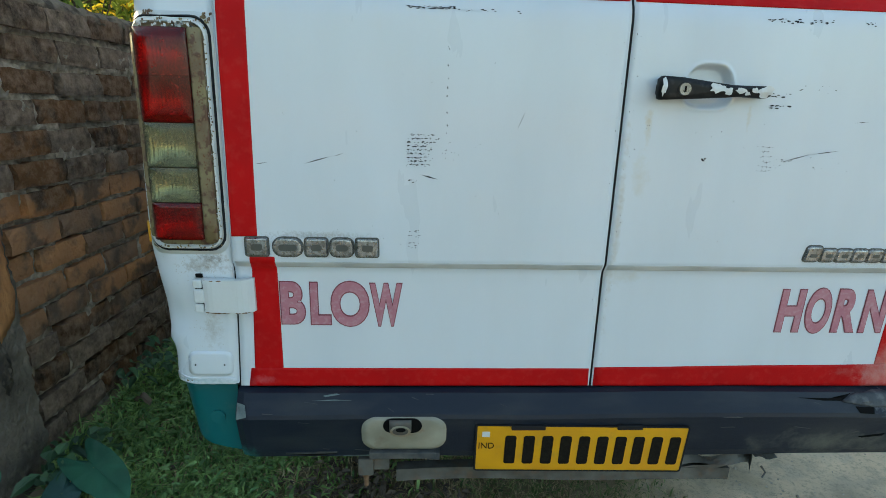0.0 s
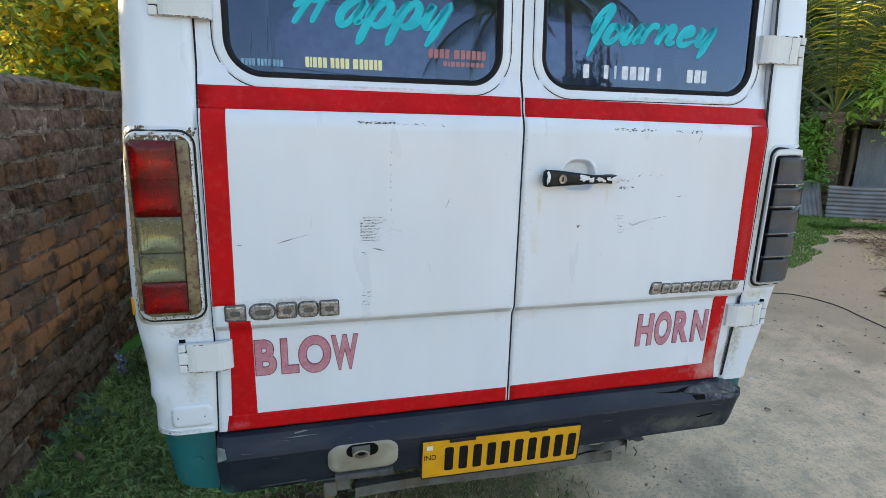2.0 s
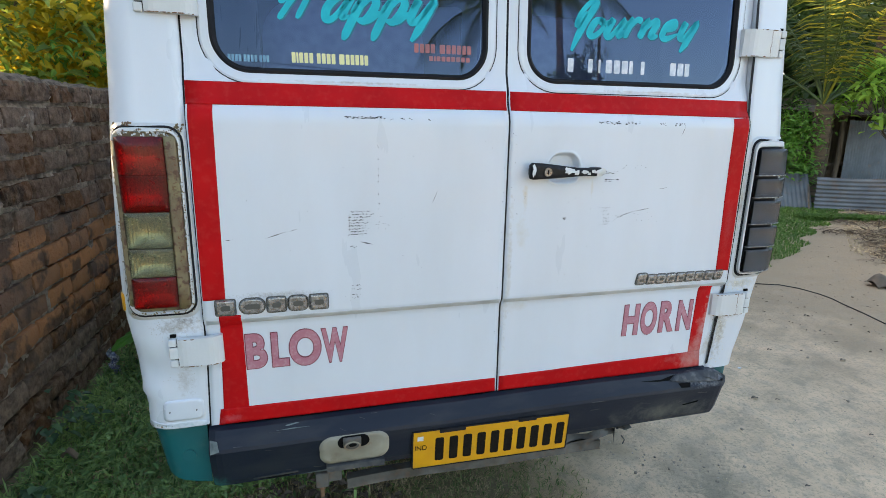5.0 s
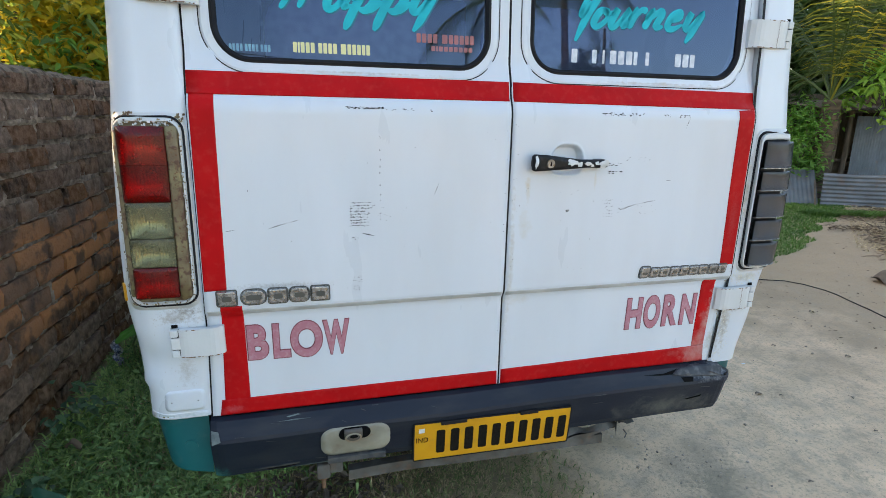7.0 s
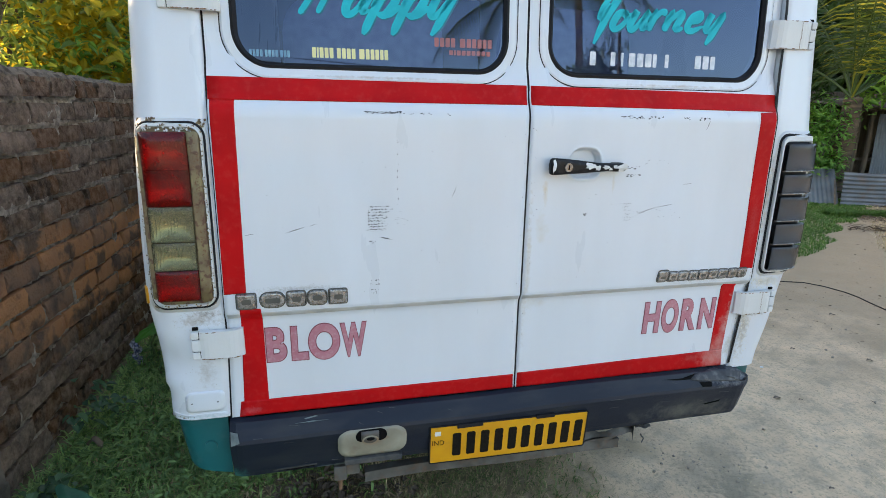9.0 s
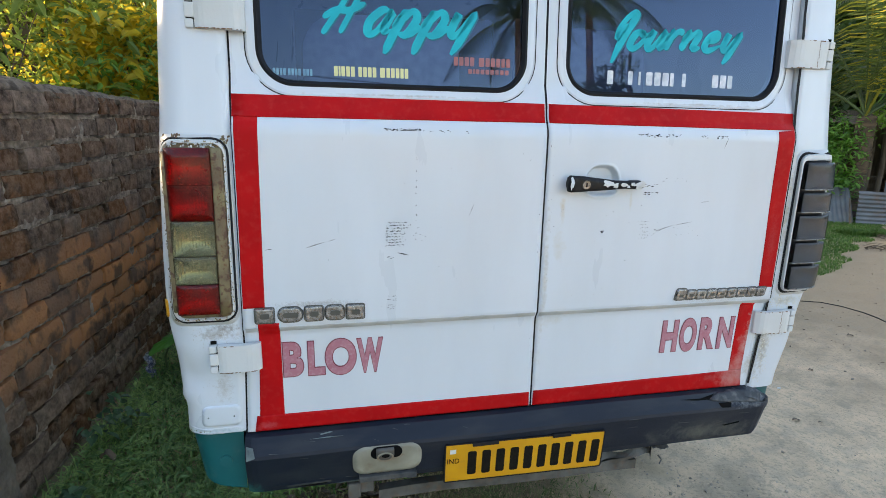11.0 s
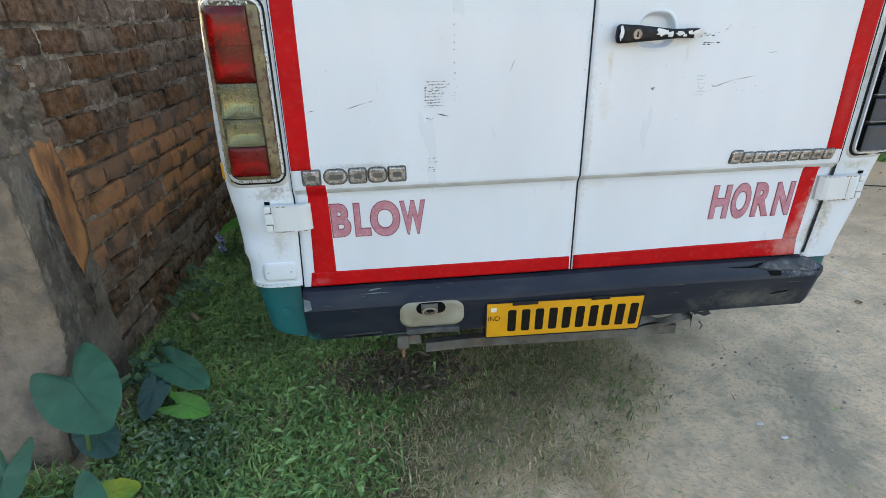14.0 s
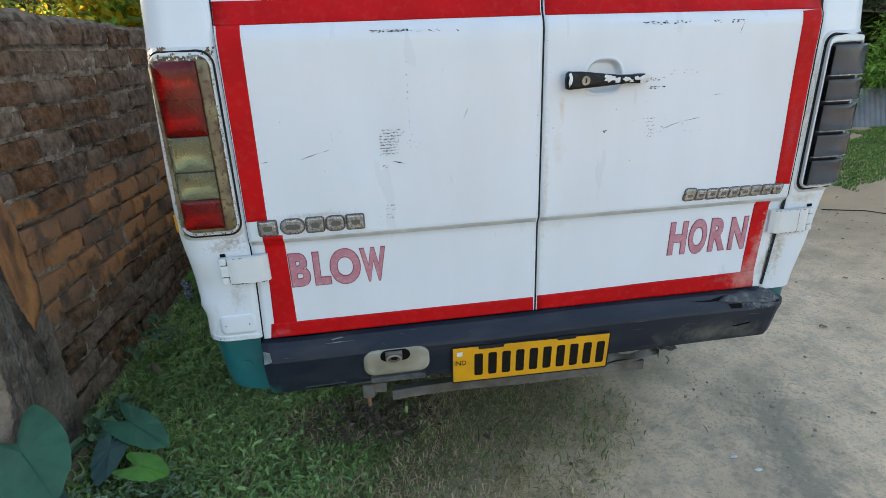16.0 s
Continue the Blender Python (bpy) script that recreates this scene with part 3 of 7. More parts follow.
# ---- the van ----
van = thing("van", (0, 2.4, 0), "white minibus with red tape border and teal skirt", "van")


def build_body():
    bm = bmesh.new()
    zs = [0.735 + i * 0.02 for i in range(52)] + [1.80, 1.9, 2.0, 2.1, 2.2, 2.3, 2.38, 2.45]
    for side in (-1, 1):
        ss = [0.0, 0.02, 0.04, 0.06, 0.08, 0.095] + [0.10 + 0.0125 * i for i in range(10)] + [0.28, 0.4, 0.8, 1.6, 2.8, 4.0, 5.2]
        rows = [[bm.verts.new(on_body(side, s, z)) for s in ss] for z in ([0.716] if side > 0 else []) + zs]
        rows.append([bm.verts.new(on_body(side, s, 2.45) + Vector((-side * 0.12, 0.05, 0.09))) for s in ss])
        for a, b in zip(rows, rows[1:]):
            for i in range(len(ss) - 1):
                bm.faces.new((a[i], a[i + 1], b[i + 1], b[i]))
        # flange turned in at the door gap
        gap = [(r[0], bm.verts.new(r[0].co + Vector((0, 0.035, 0)))) for r in rows]
        for (a, b), (c, d) in zip(gap, gap[1:]):
            bm.faces.new((a, b, d, c))
    return bm


part("body_panel", build_body(), WHITE, van, "worn white paint with a dented corner", smooth=True)
bm = bmesh.new()
grid(bm, lambda u, v: Vector((-0.80 + 1.60 * u, 0.12 + 5.1 * v, 2.535 + 0.05 * math.sin(math.pi * u))), 12, 4)
part("roof", bm, WHITE, van, smooth=True)
bm = bmesh.new()
grid(bm, lambda u, v: on_body(-1, 0, 2.36 + 0.18 * v) * (1 - u) + on_body(1, 0, 2.36 + 0.18 * v) * u + Vector((0, 0.01, 0)), 6, 3)
part("roof_header", bm, WHITE, van)
part("front_panel", new_box(-0.95, 0.95, 5.2, 5.26, 0.45, 2.5, 0.02), WHITE, van)
part("underbody", new_box(-0.86, 0.86, 0.06, 5.2, 0.62, 0.70, 0.01), DARK, van)
part("bulkhead", new_box(-0.86, 0.86, 3.4, 3.44, 0.70, 2.5), INTERIOR, van)
# near-black sheet for the shade behind the door seams
part("door_frame", new_box(-0.83, 0.81, 0.055, 0.075, 0.70, 1.60), DARK, van)
# black rubber in the door seams, near the surface to carry the gaps' shade
for f, deep in ((lambda z: -0.0005, 0.003), (seam_left, 0.006), (seam_right, 0.006)):
    bm = bmesh.new()
    grid(bm, lambda u, v: Vector((f(0.726 + 1.63 * v) - 0.009 + 0.018 * u, max(door_y(0.726 + 1.63 * v) + deep, body_y(0.726 + 1.63 * v) + 0.006 if deep > 0.004 else -1.0), 0.726 + 1.63 * v)), 1, 160)
    part("door_seal", bm, RUBBER, van, "black rubber door seal that draws the seam's dark gap")
# a proud black lip over the right seam paints its dark gap
bm = bmesh.new()
grid(bm, lambda u, v: Vector((seam_right(0.735 + 1.6 * v) - 0.003 + 0.009 * u + 0.0015 * noise.noise((v * 30, 1, u)), min(door_y(0.735 + 1.6 * v) + 0.004, body_y(0.735 + 1.6 * v) - 0.001), 0.735 + 1.6 * v)), 1, 160)
part("door_seal", bm, RUBBER, van, "black rubber door seal that draws the seam's dark gap")
# teal skirt at the corners and along the sides
for side in (-1, 1):
    bm = bmesh.new()
    zs = [0.545, 0.56, 0.59, 0.62, 0.66, 0.70, 0.733] if side < 0 else [0.64, 0.65, 0.67, 0.70, 0.733]
    s0 = 0.008 if side < 0 else 0.03
    ss = [s0, 0.05, 0.08, 0.10] + [0.11 + 0.0125 * i for i in range(10)] + [0.3, 0.6, 0.8]
    rows = [[bm.verts.new(on_body(side, s, z + (0.045 * min(s, 0.2) / 0.2 if z < 0.57 else 0), -0.004) + Vector((0, 0.010, 0))) for s in ss] for z in zs]
    for a, b in zip(rows, rows[1:]):
        for i in range(len(ss) - 1):
            bm.faces.new((a[i], a[i + 1], b[i + 1], b[i]))
    part("corner_skirt", bm, TEAL, van, "teal painted corner skirt", smooth=True)
    bm = bmesh.new()
    grid(bm, lambda u, v: Vector((side * (half_width(side, 0.6) - 0.004), 0.85 + 4.35 * u, 0.62 + 0.12 * v)), 8, 2)
    part("side_skirt", bm, TEAL, van)
# pressed plate low on the corner, and the teal overspray line
bm = skin(bmesh.new(), dense(round_rect(0.010, 0.108, 0.757, 0.815, 0.014, 5), 0.01), lambda u, v, o: on_body(-1, u, v, o), 0.004, 5, 0.0012)
part("corner_plate", bm, WHITE, van, "pressed white plate", smooth=True)
bm = skin(bmesh.new(), dense(round_rect(0.004, 0.165, 0.733, 0.750, 0.005, 3), 0.012), lambda u, v, o: on_body(-1, u, v + 0.003 * noise.noise((u * 40, v * 40, 3.0)), o), 0.0012, 3)
part("corner_lip", bm, WHITE, van, "white folded lip above the teal skirt", smooth=True)
for s in (0.028, 0.092):
    bm = bmesh.new()
    bmesh.ops.create_uvsphere(bm, u_segments=8, v_segments=5, radius=0.0019, matrix=Matrix.Translation(on_body(-1, s, 0.784, 0.005)))
    part("screw", bm, DARK, van)
bm = skin(bmesh.new(), [(0.058 + 0.017 * math.cos(a * math.pi / 8), 0.640 + 0.017 * math.sin(a * math.pi / 8)) for a in range(16)], lambda u, v, o: on_body(-1, u, v, o - 0.004) + Vector((0, 0.010, 0)), 0.004, 3)
part("skirt_bolt", bm, TEAL, van)

# doors


def door_mesh(x_lo, x_hi, hole, is_right):
    """One door leaf: pressed sheet with a round-cornered window opening; x_lo and x_hi give its edges by height."""
    bm = bmesh.new()
    zs = sorted({0.728, 0.745, 1.0, 1.012, 1.02, 1.027, 1.034, 1.04, 1.53, 1.54, 1.548, 1.557, 1.566, 1.575, 1.59, 1.60} | {0.76 + 0.02 * i for i in range(39)} | ({1.352 + 0.0028 * i for i in range(40)} if is_right else set()))
    us = [i / 64 for i in range(65)]
    if is_right:
        us = sorted(set(us) | {0.125 + 0.0035 * i for i in range(50)})
    n = len(us) - 1

    def pt(u, z):
        x = x_lo(z) + (x_hi(z) - x_lo(z)) * u
        p = on_door(x, z)
        if is_right:
            # finger scoop behind the handle: flat-topped, with a pressed lip
            half = 0.050 - 0.010 * max(0.0, (z - 1.408) / 0.042)
            e = (abs((x - 0.169) / half) ** 3.2 + abs((z - 1.409) / 0.042) ** 3.2) ** (1 / 3.2)
            f = min(max((1.03 - e) / 0.22, 0.0), 1.0)
            p.y += 0.020 * f * f * (3 - 2 * f) - 0.0016 * math.exp(-((e - 1.08) / 0.07) ** 2)
        return p
    rows = [[bm.verts.new(pt(u, z)) for u in us] for z in zs]
    for a, b in zip(rows, rows[1:]):
        for i in range(n):
            bm.faces.new((a[i], a[i + 1], b[i + 1], b[i]))
    # window frame above
    top = 2.36
    inner = dense(hole, 0.03)
    cx, cz = sum(p[0] for p in inner) / len(inner), (1.60 + top) / 2

    def rim(p):
        dx, dz = p[0] - cx, p[1] - cz
        xl, xh = x_lo(p[1]), x_hi(p[1])
        k = min(((xh if dx > 0 else xl) - cx) / dx if abs(dx) > 1e-6 else 1e9, ((top if dz > 0 else 1.60) - cz) / dz if abs(dz) > 1e-6 else 1e9)
        z = cz + dz * k
        x = cx + dx * k
        return (min(max(x, x_lo(z)), x_hi(z)), z)
    outer = [rim(p) for p in inner]
    mid = [((a + c) / 2, (b + d) / 2) for (a, b), (c, d) in zip(outer, inner)]
    band(bm, outer, mid, on_door, 0, 0)
    band(bm, mid, inner, on_door, 0, 0)
    band(bm, inner, inner, on_door, 0, -0.03)
    # corners of the frame
    for x, z in ((x_lo(1.6), 1.60), (x_hi(1.6), 1.60), (x_lo(top), top), (x_hi(top), top)):
        near = sorted(range(len(outer)), key=lambda i: math.hypot(outer[i][0] - x, outer[i][1] - z))[:2]
        tri = [bm.verts.new(on_door(x, z))] + [bm.verts.new(on_door(*outer[i])) for i in near]
        bm.faces.new(tri)
    # turned edges at the seams
    for k in (0, n):
        lo = [bm.verts.new(r[k].co) for r in rows]
        hi = [bm.verts.new(r[k].co + Vector((0, 0.03, 0))) for r in rows]
        for i in range(len(lo) - 1):
            bm.faces.new((lo[i], lo[i + 1], hi[i + 1], hi[i]))
    bmesh.ops.remove_doubles(bm, verts=bm.verts[:], dist=0.0004)
    return bm


def window_set(door, x0, x1, z0):
    a, b, c, d, e = (round_rect(x0 - k, x1 + k, z0 - k, 2.24 + k, 0.075 + k, 10) for k in (0.034, 0.029, 0.011, 0.004, -0.003))
    bm = bmesh.new()
    band(bm, a, b, on_door, 0.0, 0.0025)
    band(bm, b, c, on_door, 0.0025, 0.0045)
    part("window_surround", bm, WHITE, door, "white pressed rim round the window", smooth=True)
    # thin black ring paints the shade in the gap round the rim
    f, g = (round_rect(x0 - k, x1 + k, z0 - k, 2.24 + k, 0.075 + k, 10) for k in (0.0365, 0.034))
    part("window_gap", band(bmesh.new(), f, g, on_door, 0.0005, 0.0012), RUBBER, door, "dark line round the window rim")
    bm = bmesh.new()
    band(bm, c, d, on_door, 0.004, 0.008)
    band(bm, d, e, on_door, 0.008, 0.0)
    band(bm, e, e, on_door, 0.0, -0.01)
    part("window_seal", bm, RUBBER, door, "black rubber seal", smooth=True)
    bm = bmesh.new()
    plane = lambda u, v, o: Vector((u, 0.041 + (v - 1.66) * 0.0622 - o, v))
    skin(bm, e, plane, 0.0, 1, base=-0.004)
    pane = part("pane", bm, GLASS, door, "dark tinted glass")
    pane.visible_shadow = False
    return plane


left_door = part("rear_door", door_mesh(lambda z: seam_left(z) + 0.002, lambda z: -0.0032, round_rect(-0.728, -0.066, 1.648, 2.24, 0.075, 10), False), WHITE, van, "white door leaf with black scuffs", smooth=True)
right_door = part("rear_door", door_mesh(lambda z: 0.0028, lambda z: seam_right(z) - 0.002, round_rect(0.066, 0.722, 1.648, 2.24, 0.075, 10), True), WHITE, van, "white door leaf with handle and rust streaks", smooth=True)
on_glass = window_set(left_door, -0.728, -0.066, 1.648)
window_set(right_door, 0.066, 0.722, 1.648)

# grey strip that paints shade along the pressed crease
for d, xa, xb in ((left_door, -0.80, -0.006), (right_door, 0.006, 0.788)):
    part("grime_line", door_sheet(bmesh.new(), ((xa, 1.017), (xb, 1.017), (xb, 1.031), (xa, 1.031)), 0.0005, 30, 4), CREASE_SHADE, d, "grey strip that paints the crease's shade", smooth=True)
# red tape
T = 0.0012
for d, c in ((left_door, ((-0.798, 1.563), (-0.006, 1.563), (-0.006, 1.613), (-0.798, 1.616))),
             (left_door, ((-0.802, 1.086), (-0.749, 1.087), (-0.740, 1.563), (-0.794, 1.563))),
             (left_door, ((-0.781, 0.752), (-0.716, 0.752), (-0.716, 1.042), (-0.768, 1.045))),
             (right_door, ((0.006, 1.563), (0.784, 1.556), (0.784, 1.605), (0.006, 1.613))),
             (right_door, ((0.738, 1.075), (0.786, 1.072), (0.783, 1.556), (0.728, 1.552))),
             ):
    part("red_tape", door_sheet(bmesh.new(), c, T, 16, 12), RED_TAPE, d, "red reflective tape", smooth=True)
part("red_tape", door_sheet(bmesh.new(), ((-0.795, 0.7285), (-0.0065, 0.729), (-0.008, 0.773), (-0.788, 0.773)), T * 1.7, 40, 8), RED_TAPE, left_door, "red reflective tape", smooth=True)
part("red_tape", door_sheet(bmesh.new(), ((0.686, 0.783), (0.733, 0.787), (0.744, 1.018), (0.693, 1.021)), T, 16, 12), RED_TAPE, right_door, "red tape worn pale at its edge", smooth=True)
part("red_tape", door_sheet(bmesh.new(), ((0.0055, 0.7285), (0.738, 0.7285), (0.733, 0.786), (0.0055, 0.776)), T * 1.1, 30, 8), RED_TAPE, right_door, "red reflective tape, worn pale at its corner", smooth=True)

# painted words
BLOW = (("B", -0.713, -0.660, 0.882, 0.982), ("L", -0.648, -0.604, 0.881, 0.981), ("O", -0.603, -0.519, 0.877, 0.984), ("W", -0.517, -0.446, 0.878, 0.980))
HORN = (("H", 0.421, 0.480, 0.869, 0.974), ("O", 0.487, 0.546, 0.866, 0.978), ("R", 0.556, 0.613, 0.869, 0.976), ("N", 0.624, 0.682, 0.868, 0.974))
for d, w, signs, lean in ((left_door, "BLOW", BLOW, 0.0), (right_door, "HORN", HORN, 0.04)):
    part("lettering", lettering(signs, on_door, 0.0006, bold=0.058, grow=0.0015, shear=lean), LETTER_EDGE, d, "dark red outline of the word " + w)
    part("lettering", lettering(signs, on_door, 0.0014, bold=0.036, grow=-0.001, shear=lean), LETTER_FILL, d, "faded red painted word " + w)
# handwritten letters as brush strokes of (across, up); the small letters reach from 0 to 1
SCRIPT = {}
SCRIPT["H"] = (((0.02, 0.0), (0.14, 0.45), (0.34, 1.2), (0.46, 2.3)), ((0.62, 0.05), (0.74, 0.9), (0.92, 2.3)), ((-0.16, 0.62), (0.16, 0.92), (0.70, 0.95), (1.12, 1.25)))
SCRIPT["a"] = (((0.80, 0.95), (0.45, 1.0), (0.10, 0.55), (0.20, 0.08), (0.52, 0.15), (0.88, 0.95), (0.80, 0.20), (1.12, 0.22)),)
SCRIPT["p"] = (((0.02, 0.35), (0.30, 1.0), (0.16, 0.1), (0.08, -0.72)), ((0.22, 0.45), (0.55, 0.98), (0.84, 0.70), (0.66, 0.08), (0.30, 0.10)), ((0.62, 0.06), (0.85, 0.12), (1.10, 0.42)))
SCRIPT["y"] = (((0.05, 0.60), (0.18, 0.95), (0.14, 0.22), (0.42, 0.10), (0.82, 0.98), (0.66, -0.10), (0.50, -0.70)),)
SCRIPT["J"] = (((0.50, 1.30), (0.24, 0.55), (0.16, 1.05), (0.34, 1.60), (0.62, 1.92), (0.78, 1.70), (0.62, 0.90), (0.50, 0.10), (0.46, -0.78)),)
SCRIPT["o"] = (((0.62, 0.96), (0.22, 0.80), (0.12, 0.22), (0.46, 0.03), (0.82, 0.45), (0.64, 0.95), (0.70, 0.72), (1.08, 0.86)),)
SCRIPT["u"] = (((0.02, 0.62), (0.18, 0.98), (0.12, 0.22), (0.40, 0.06), (0.80, 0.98), (0.76, 0.15), (1.08, 0.18)),)
SCRIPT["r"] = (((0.00, 0.40), (0.28, 1.02), (0.20, 0.40), (0.16, 0.0)), ((0.20, 0.42), (0.52, 0.98), (0.92, 0.92)))
SCRIPT["n"] = (((0.00, 0.50), (0.20, 1.0), (0.14, 0.40), (0.08, 0.0)), ((0.14, 0.42), (0.52, 0.98), (0.70, 0.80), (0.62, 0.14), (0.98, 0.16)))
SCRIPT["e"] = (((0.18, 0.45), (0.70, 0.66), (0.62, 0.98), (0.22, 0.78), (0.14, 0.22), (0.46, 0.02), (1.0, 0.30)),)


def brush(bm, pts, place, out, w):
    """One brush stroke: a smooth ribbon with tapered ends, lying on a surface."""
    p = [pts[0]] + list(pts) + [pts[-1]]
    line = []
    for a, b, c, d in zip(p, p[1:], p[2:], p[3:]):
        for i in range(6):
            f = i / 6
            line.append(tuple(0.5 * (2 * b[k] + (c[k] - a[k]) * f + (2 * a[k] - 5 * b[k] + 4 * c[k] - d[k]) * f * f + (3 * b[k] - a[k] - 3 * c[k] + d[k]) * f ** 3) for k in (0, 1)))
    line.append(pts[-1])
    n, rows = len(line), []
    for i, (x, z) in enumerate(line):
        (xa, za), (xb, zb) = line[max(i - 1, 0)], line[min(i + 1, n - 1)]
        q = math.hypot(xb - xa, zb - za) or 1.0
        t = i / (n - 1)
        h = w * min(1.0, 0.45 + 5 * t, 0.35 + 5 * (1 - t)) * (1.0 + 0.25 * (za - zb) / q)
        rows.append([bm.verts.new(place(x - s * h * (zb - za) / q, z + s * h * (xb - xa) / q, out)) for s in (-1, 1)])
    for a, b in zip(rows, rows[1:]):
        bm.faces.new((a[0], a[1], b[1], b[0]))


def script_word(signs, foot, head, place, out, w, slant=0.42):
    """A handwritten word: rows of (letter, x0, x1) between a foot line and a head line that rise to the right by the given heights."""
    bm = bmesh.new()
    for c, x0, x1 in signs:
        for k, stroke in enumerate(SCRIPT[c]):
            h = head - foot
            pts = []
            for u, v in stroke:
                x = x0 + (x1 - x0) * u + slant * h * v
                pts.append((x, foot + h * v + 0.022 * (x - signs[0][1])))
            brush(bm, pts, place, out + 0.0002 * k, w)
    return bm


HAPPY = (("H", -0.584, -0.516), ("a", -0.486, -0.426), ("p", -0.420, -0.356), ("p", -0.348, -0.284), ("y", -0.276, -0.212))
JOURNEY = (("J", 0.180, 0.238), ("o", 0.234, 0.284), ("u", 0.286, 0.346), ("r", 0.344, 0.396), ("n", 0.396, 0.462), ("e", 0.466, 0.522), ("y", 0.526, 0.584))
for d, w, signs, foot, head in ((left_door, "Happy", HAPPY, 1.764, 1.824), (right_door, "Journey", JOURNEY, 1.766, 1.815)):
    # a darker copy, set low and to the right, paints each word's shadow
    low = tuple((c, a + 0.0025, b + 0.0025) for c, a, b in signs)
    part("lettering", script_word(low, foot - 0.002, head - 0.002, on_glass, 0.0006, 0.0094), CYAN_DARK, d, "shadow of the slanted word " + w)
    part("lettering", script_word(signs, foot, head, on_glass, 0.0014, 0.0084), CYAN, d, "cyan slanted word " + w)


def bars(door, name, material, label, place, x0, x1, z0, z1, widths, out=0.001, gap=0.12):
    """Writing that is not spelt out: one bar a sign, of its size and colour."""
    total, x = sum(abs(w) for w in widths), x0
    for w in widths:
        step = abs(w) / total * (x1 - x0)
        if w > 0:
            bm = skin(bmesh.new(), round_rect(x + step * gap, x + step * (1 - gap), z0, z1, min(step, z1 - z0) * 0.12, 2), place, out, 1)
            part(name, bm, material, door, label)
        x += step


bars(left_door, "sticker_bar", YELLOW_STICKER, "pale yellow sticker sign", on_glass, -0.558, -0.370, 1.666, 1.690, (1, 0.5, 1, 1, 1, -0.5, 1, 1, 1, 1, -0.5, 1.4, 1, 1, 1, 0.9, 1))
bars(left_door, "sticker_bar", PINK_STICKER, "faded red sticker sign", on_glass, -0.254, -0.098, 1.703, 1.725, (1, 1, 1, 1, -0.6, 1.3, 1, 1, 1, 0.9, 1))
bars(left_door, "sticker_bar", PINK_STICKER, "faded red sticker sign", on_glass, -0.215, -0.102, 1.684, 1.696, (1, 0.5, 1, 1, 1, 1, 1, 1, 1))
bars(left_door, "sticker_bar", BLUE_STICKER, "pale blue sticker sign", on_glass, -0.703, -0.608, 1.664, 1.680, (1, 1, 1, 1, -0.4, 1, 1, 1, 1, -0.4, 1, 1, 1))
bars(right_door, "sticker_bar", WHITE_STICKER, "white sticker sign", on_glass, 0.180, 0.583, 1.672, 1.708, (0.9, -1.6, 0.7, -0.6, 0.35, -0.5, 1, 1, 1, 0.6, -0.9, 0.6, -3.2, 1, 1, 0.8))

# maker's badges as plain metal shapes: a dark foot, a bright bevelled block and a dark hollow each
def badge_block(door, outline, hollow, place, rise):
    foot = part("badge_foot", skin(bmesh.new(), dense(outline(0.0022), 0.01), place, 0.003, 1), CHROME_DARK, door, "grimy badge foot")
    bm = bmesh.new()
    a, b, c = (dense(outline(k), 0.5) for k in (0.0, -0.0022, -0.0045))
    band(bm, a, b, place, 0.003, rise)
    band(bm, b, c, place, rise, rise + 0.0005)
    skin(bm, c, place, rise + 0.0005, 2, base=rise - 0.001)
    part("badge_face", bm, BADGE_METAL, foot, "worn chrome badge block")
    part("badge_hollow", skin(bmesh.new(), hollow, place, rise + 0.0012, 1, base=rise - 0.001), CHROME_DARK, foot)


for x0, x1, r in ((-0.774, -0.727, 0.004), (-0.717, -0.655, 0.019), (-0.650, -0.603, 0.006), (-0.598, -0.548, 0.014), (-0.543, -0.496, 0.004)):
    badge_block(left_door, lambda k: round_rect(x0 - k, x1 + k, 1.045 - k, 1.085 + k, r + k, 4), round_rect(x0 + 0.013, x1 - 0.011, 1.058, 1.072, min(r, 0.006), 3), on_door, 0.008)
slant = lambda u, v, o: on_door(u + (v - 1.045) * 0.22, v, o)
for i in range(9):
    x0, x1 = 0.440 + i * 0.0357, 0.4735 + i * 0.0357
    badge_block(right_door, lambda k: round_rect(x0 - k, x1 + k, 1.046 - k, (1.081 if i == 0 else 1.075) + k, 0.0065 + k, 3), round_rect(x0 + 0.010, x1 - 0.009, 1.056, 1.064, 0.002, 2), slant, 0.007)

# door handle
hx = lambda u, v, o: Vector((u, -0.006 - o, v))
outline = dense([(0.056, 1.384), (0.062, 1.381), (0.14, 1.385), (0.22, 1.390), (0.270, 1.388), (0.280, 1.394), (0.280, 1.406), (0.270, 1.411), (0.20, 1.412), (0.10, 1.424), (0.062, 1.426), (0.055, 1.420)], 0.02)
handle = part("door_handle", skin(bmesh.new(), outline, hx, 0.030, 5, 0.006, base=0.016), BLACK_PAINT, right_door, "black pull handle with peeling paint", smooth=True)
for x in (0.075, 0.262):
    part("handle_mount", new_box(x - 0.014, x + 0.014, -0.03, 0.0, 1.390, 1.412, 0.004), BLACK_PAINT, handle)
bm = bmesh.new()
bmesh.ops.create_cone(bm, cap_ends=True, segments=20, radius1=0.0125, radius2=0.0115, depth=0.008, matrix=pose(0.103, -0.040, 1.402, 90))
lock = part("lock_cylinder", bm, CHROME, handle, "round key lock", smooth=False)
part("key_slot", new_box(0.1015, 0.1045, -0.0455, -0.0435, 1.396, 1.408), DARK, lock)
rnd = random.Random(5)
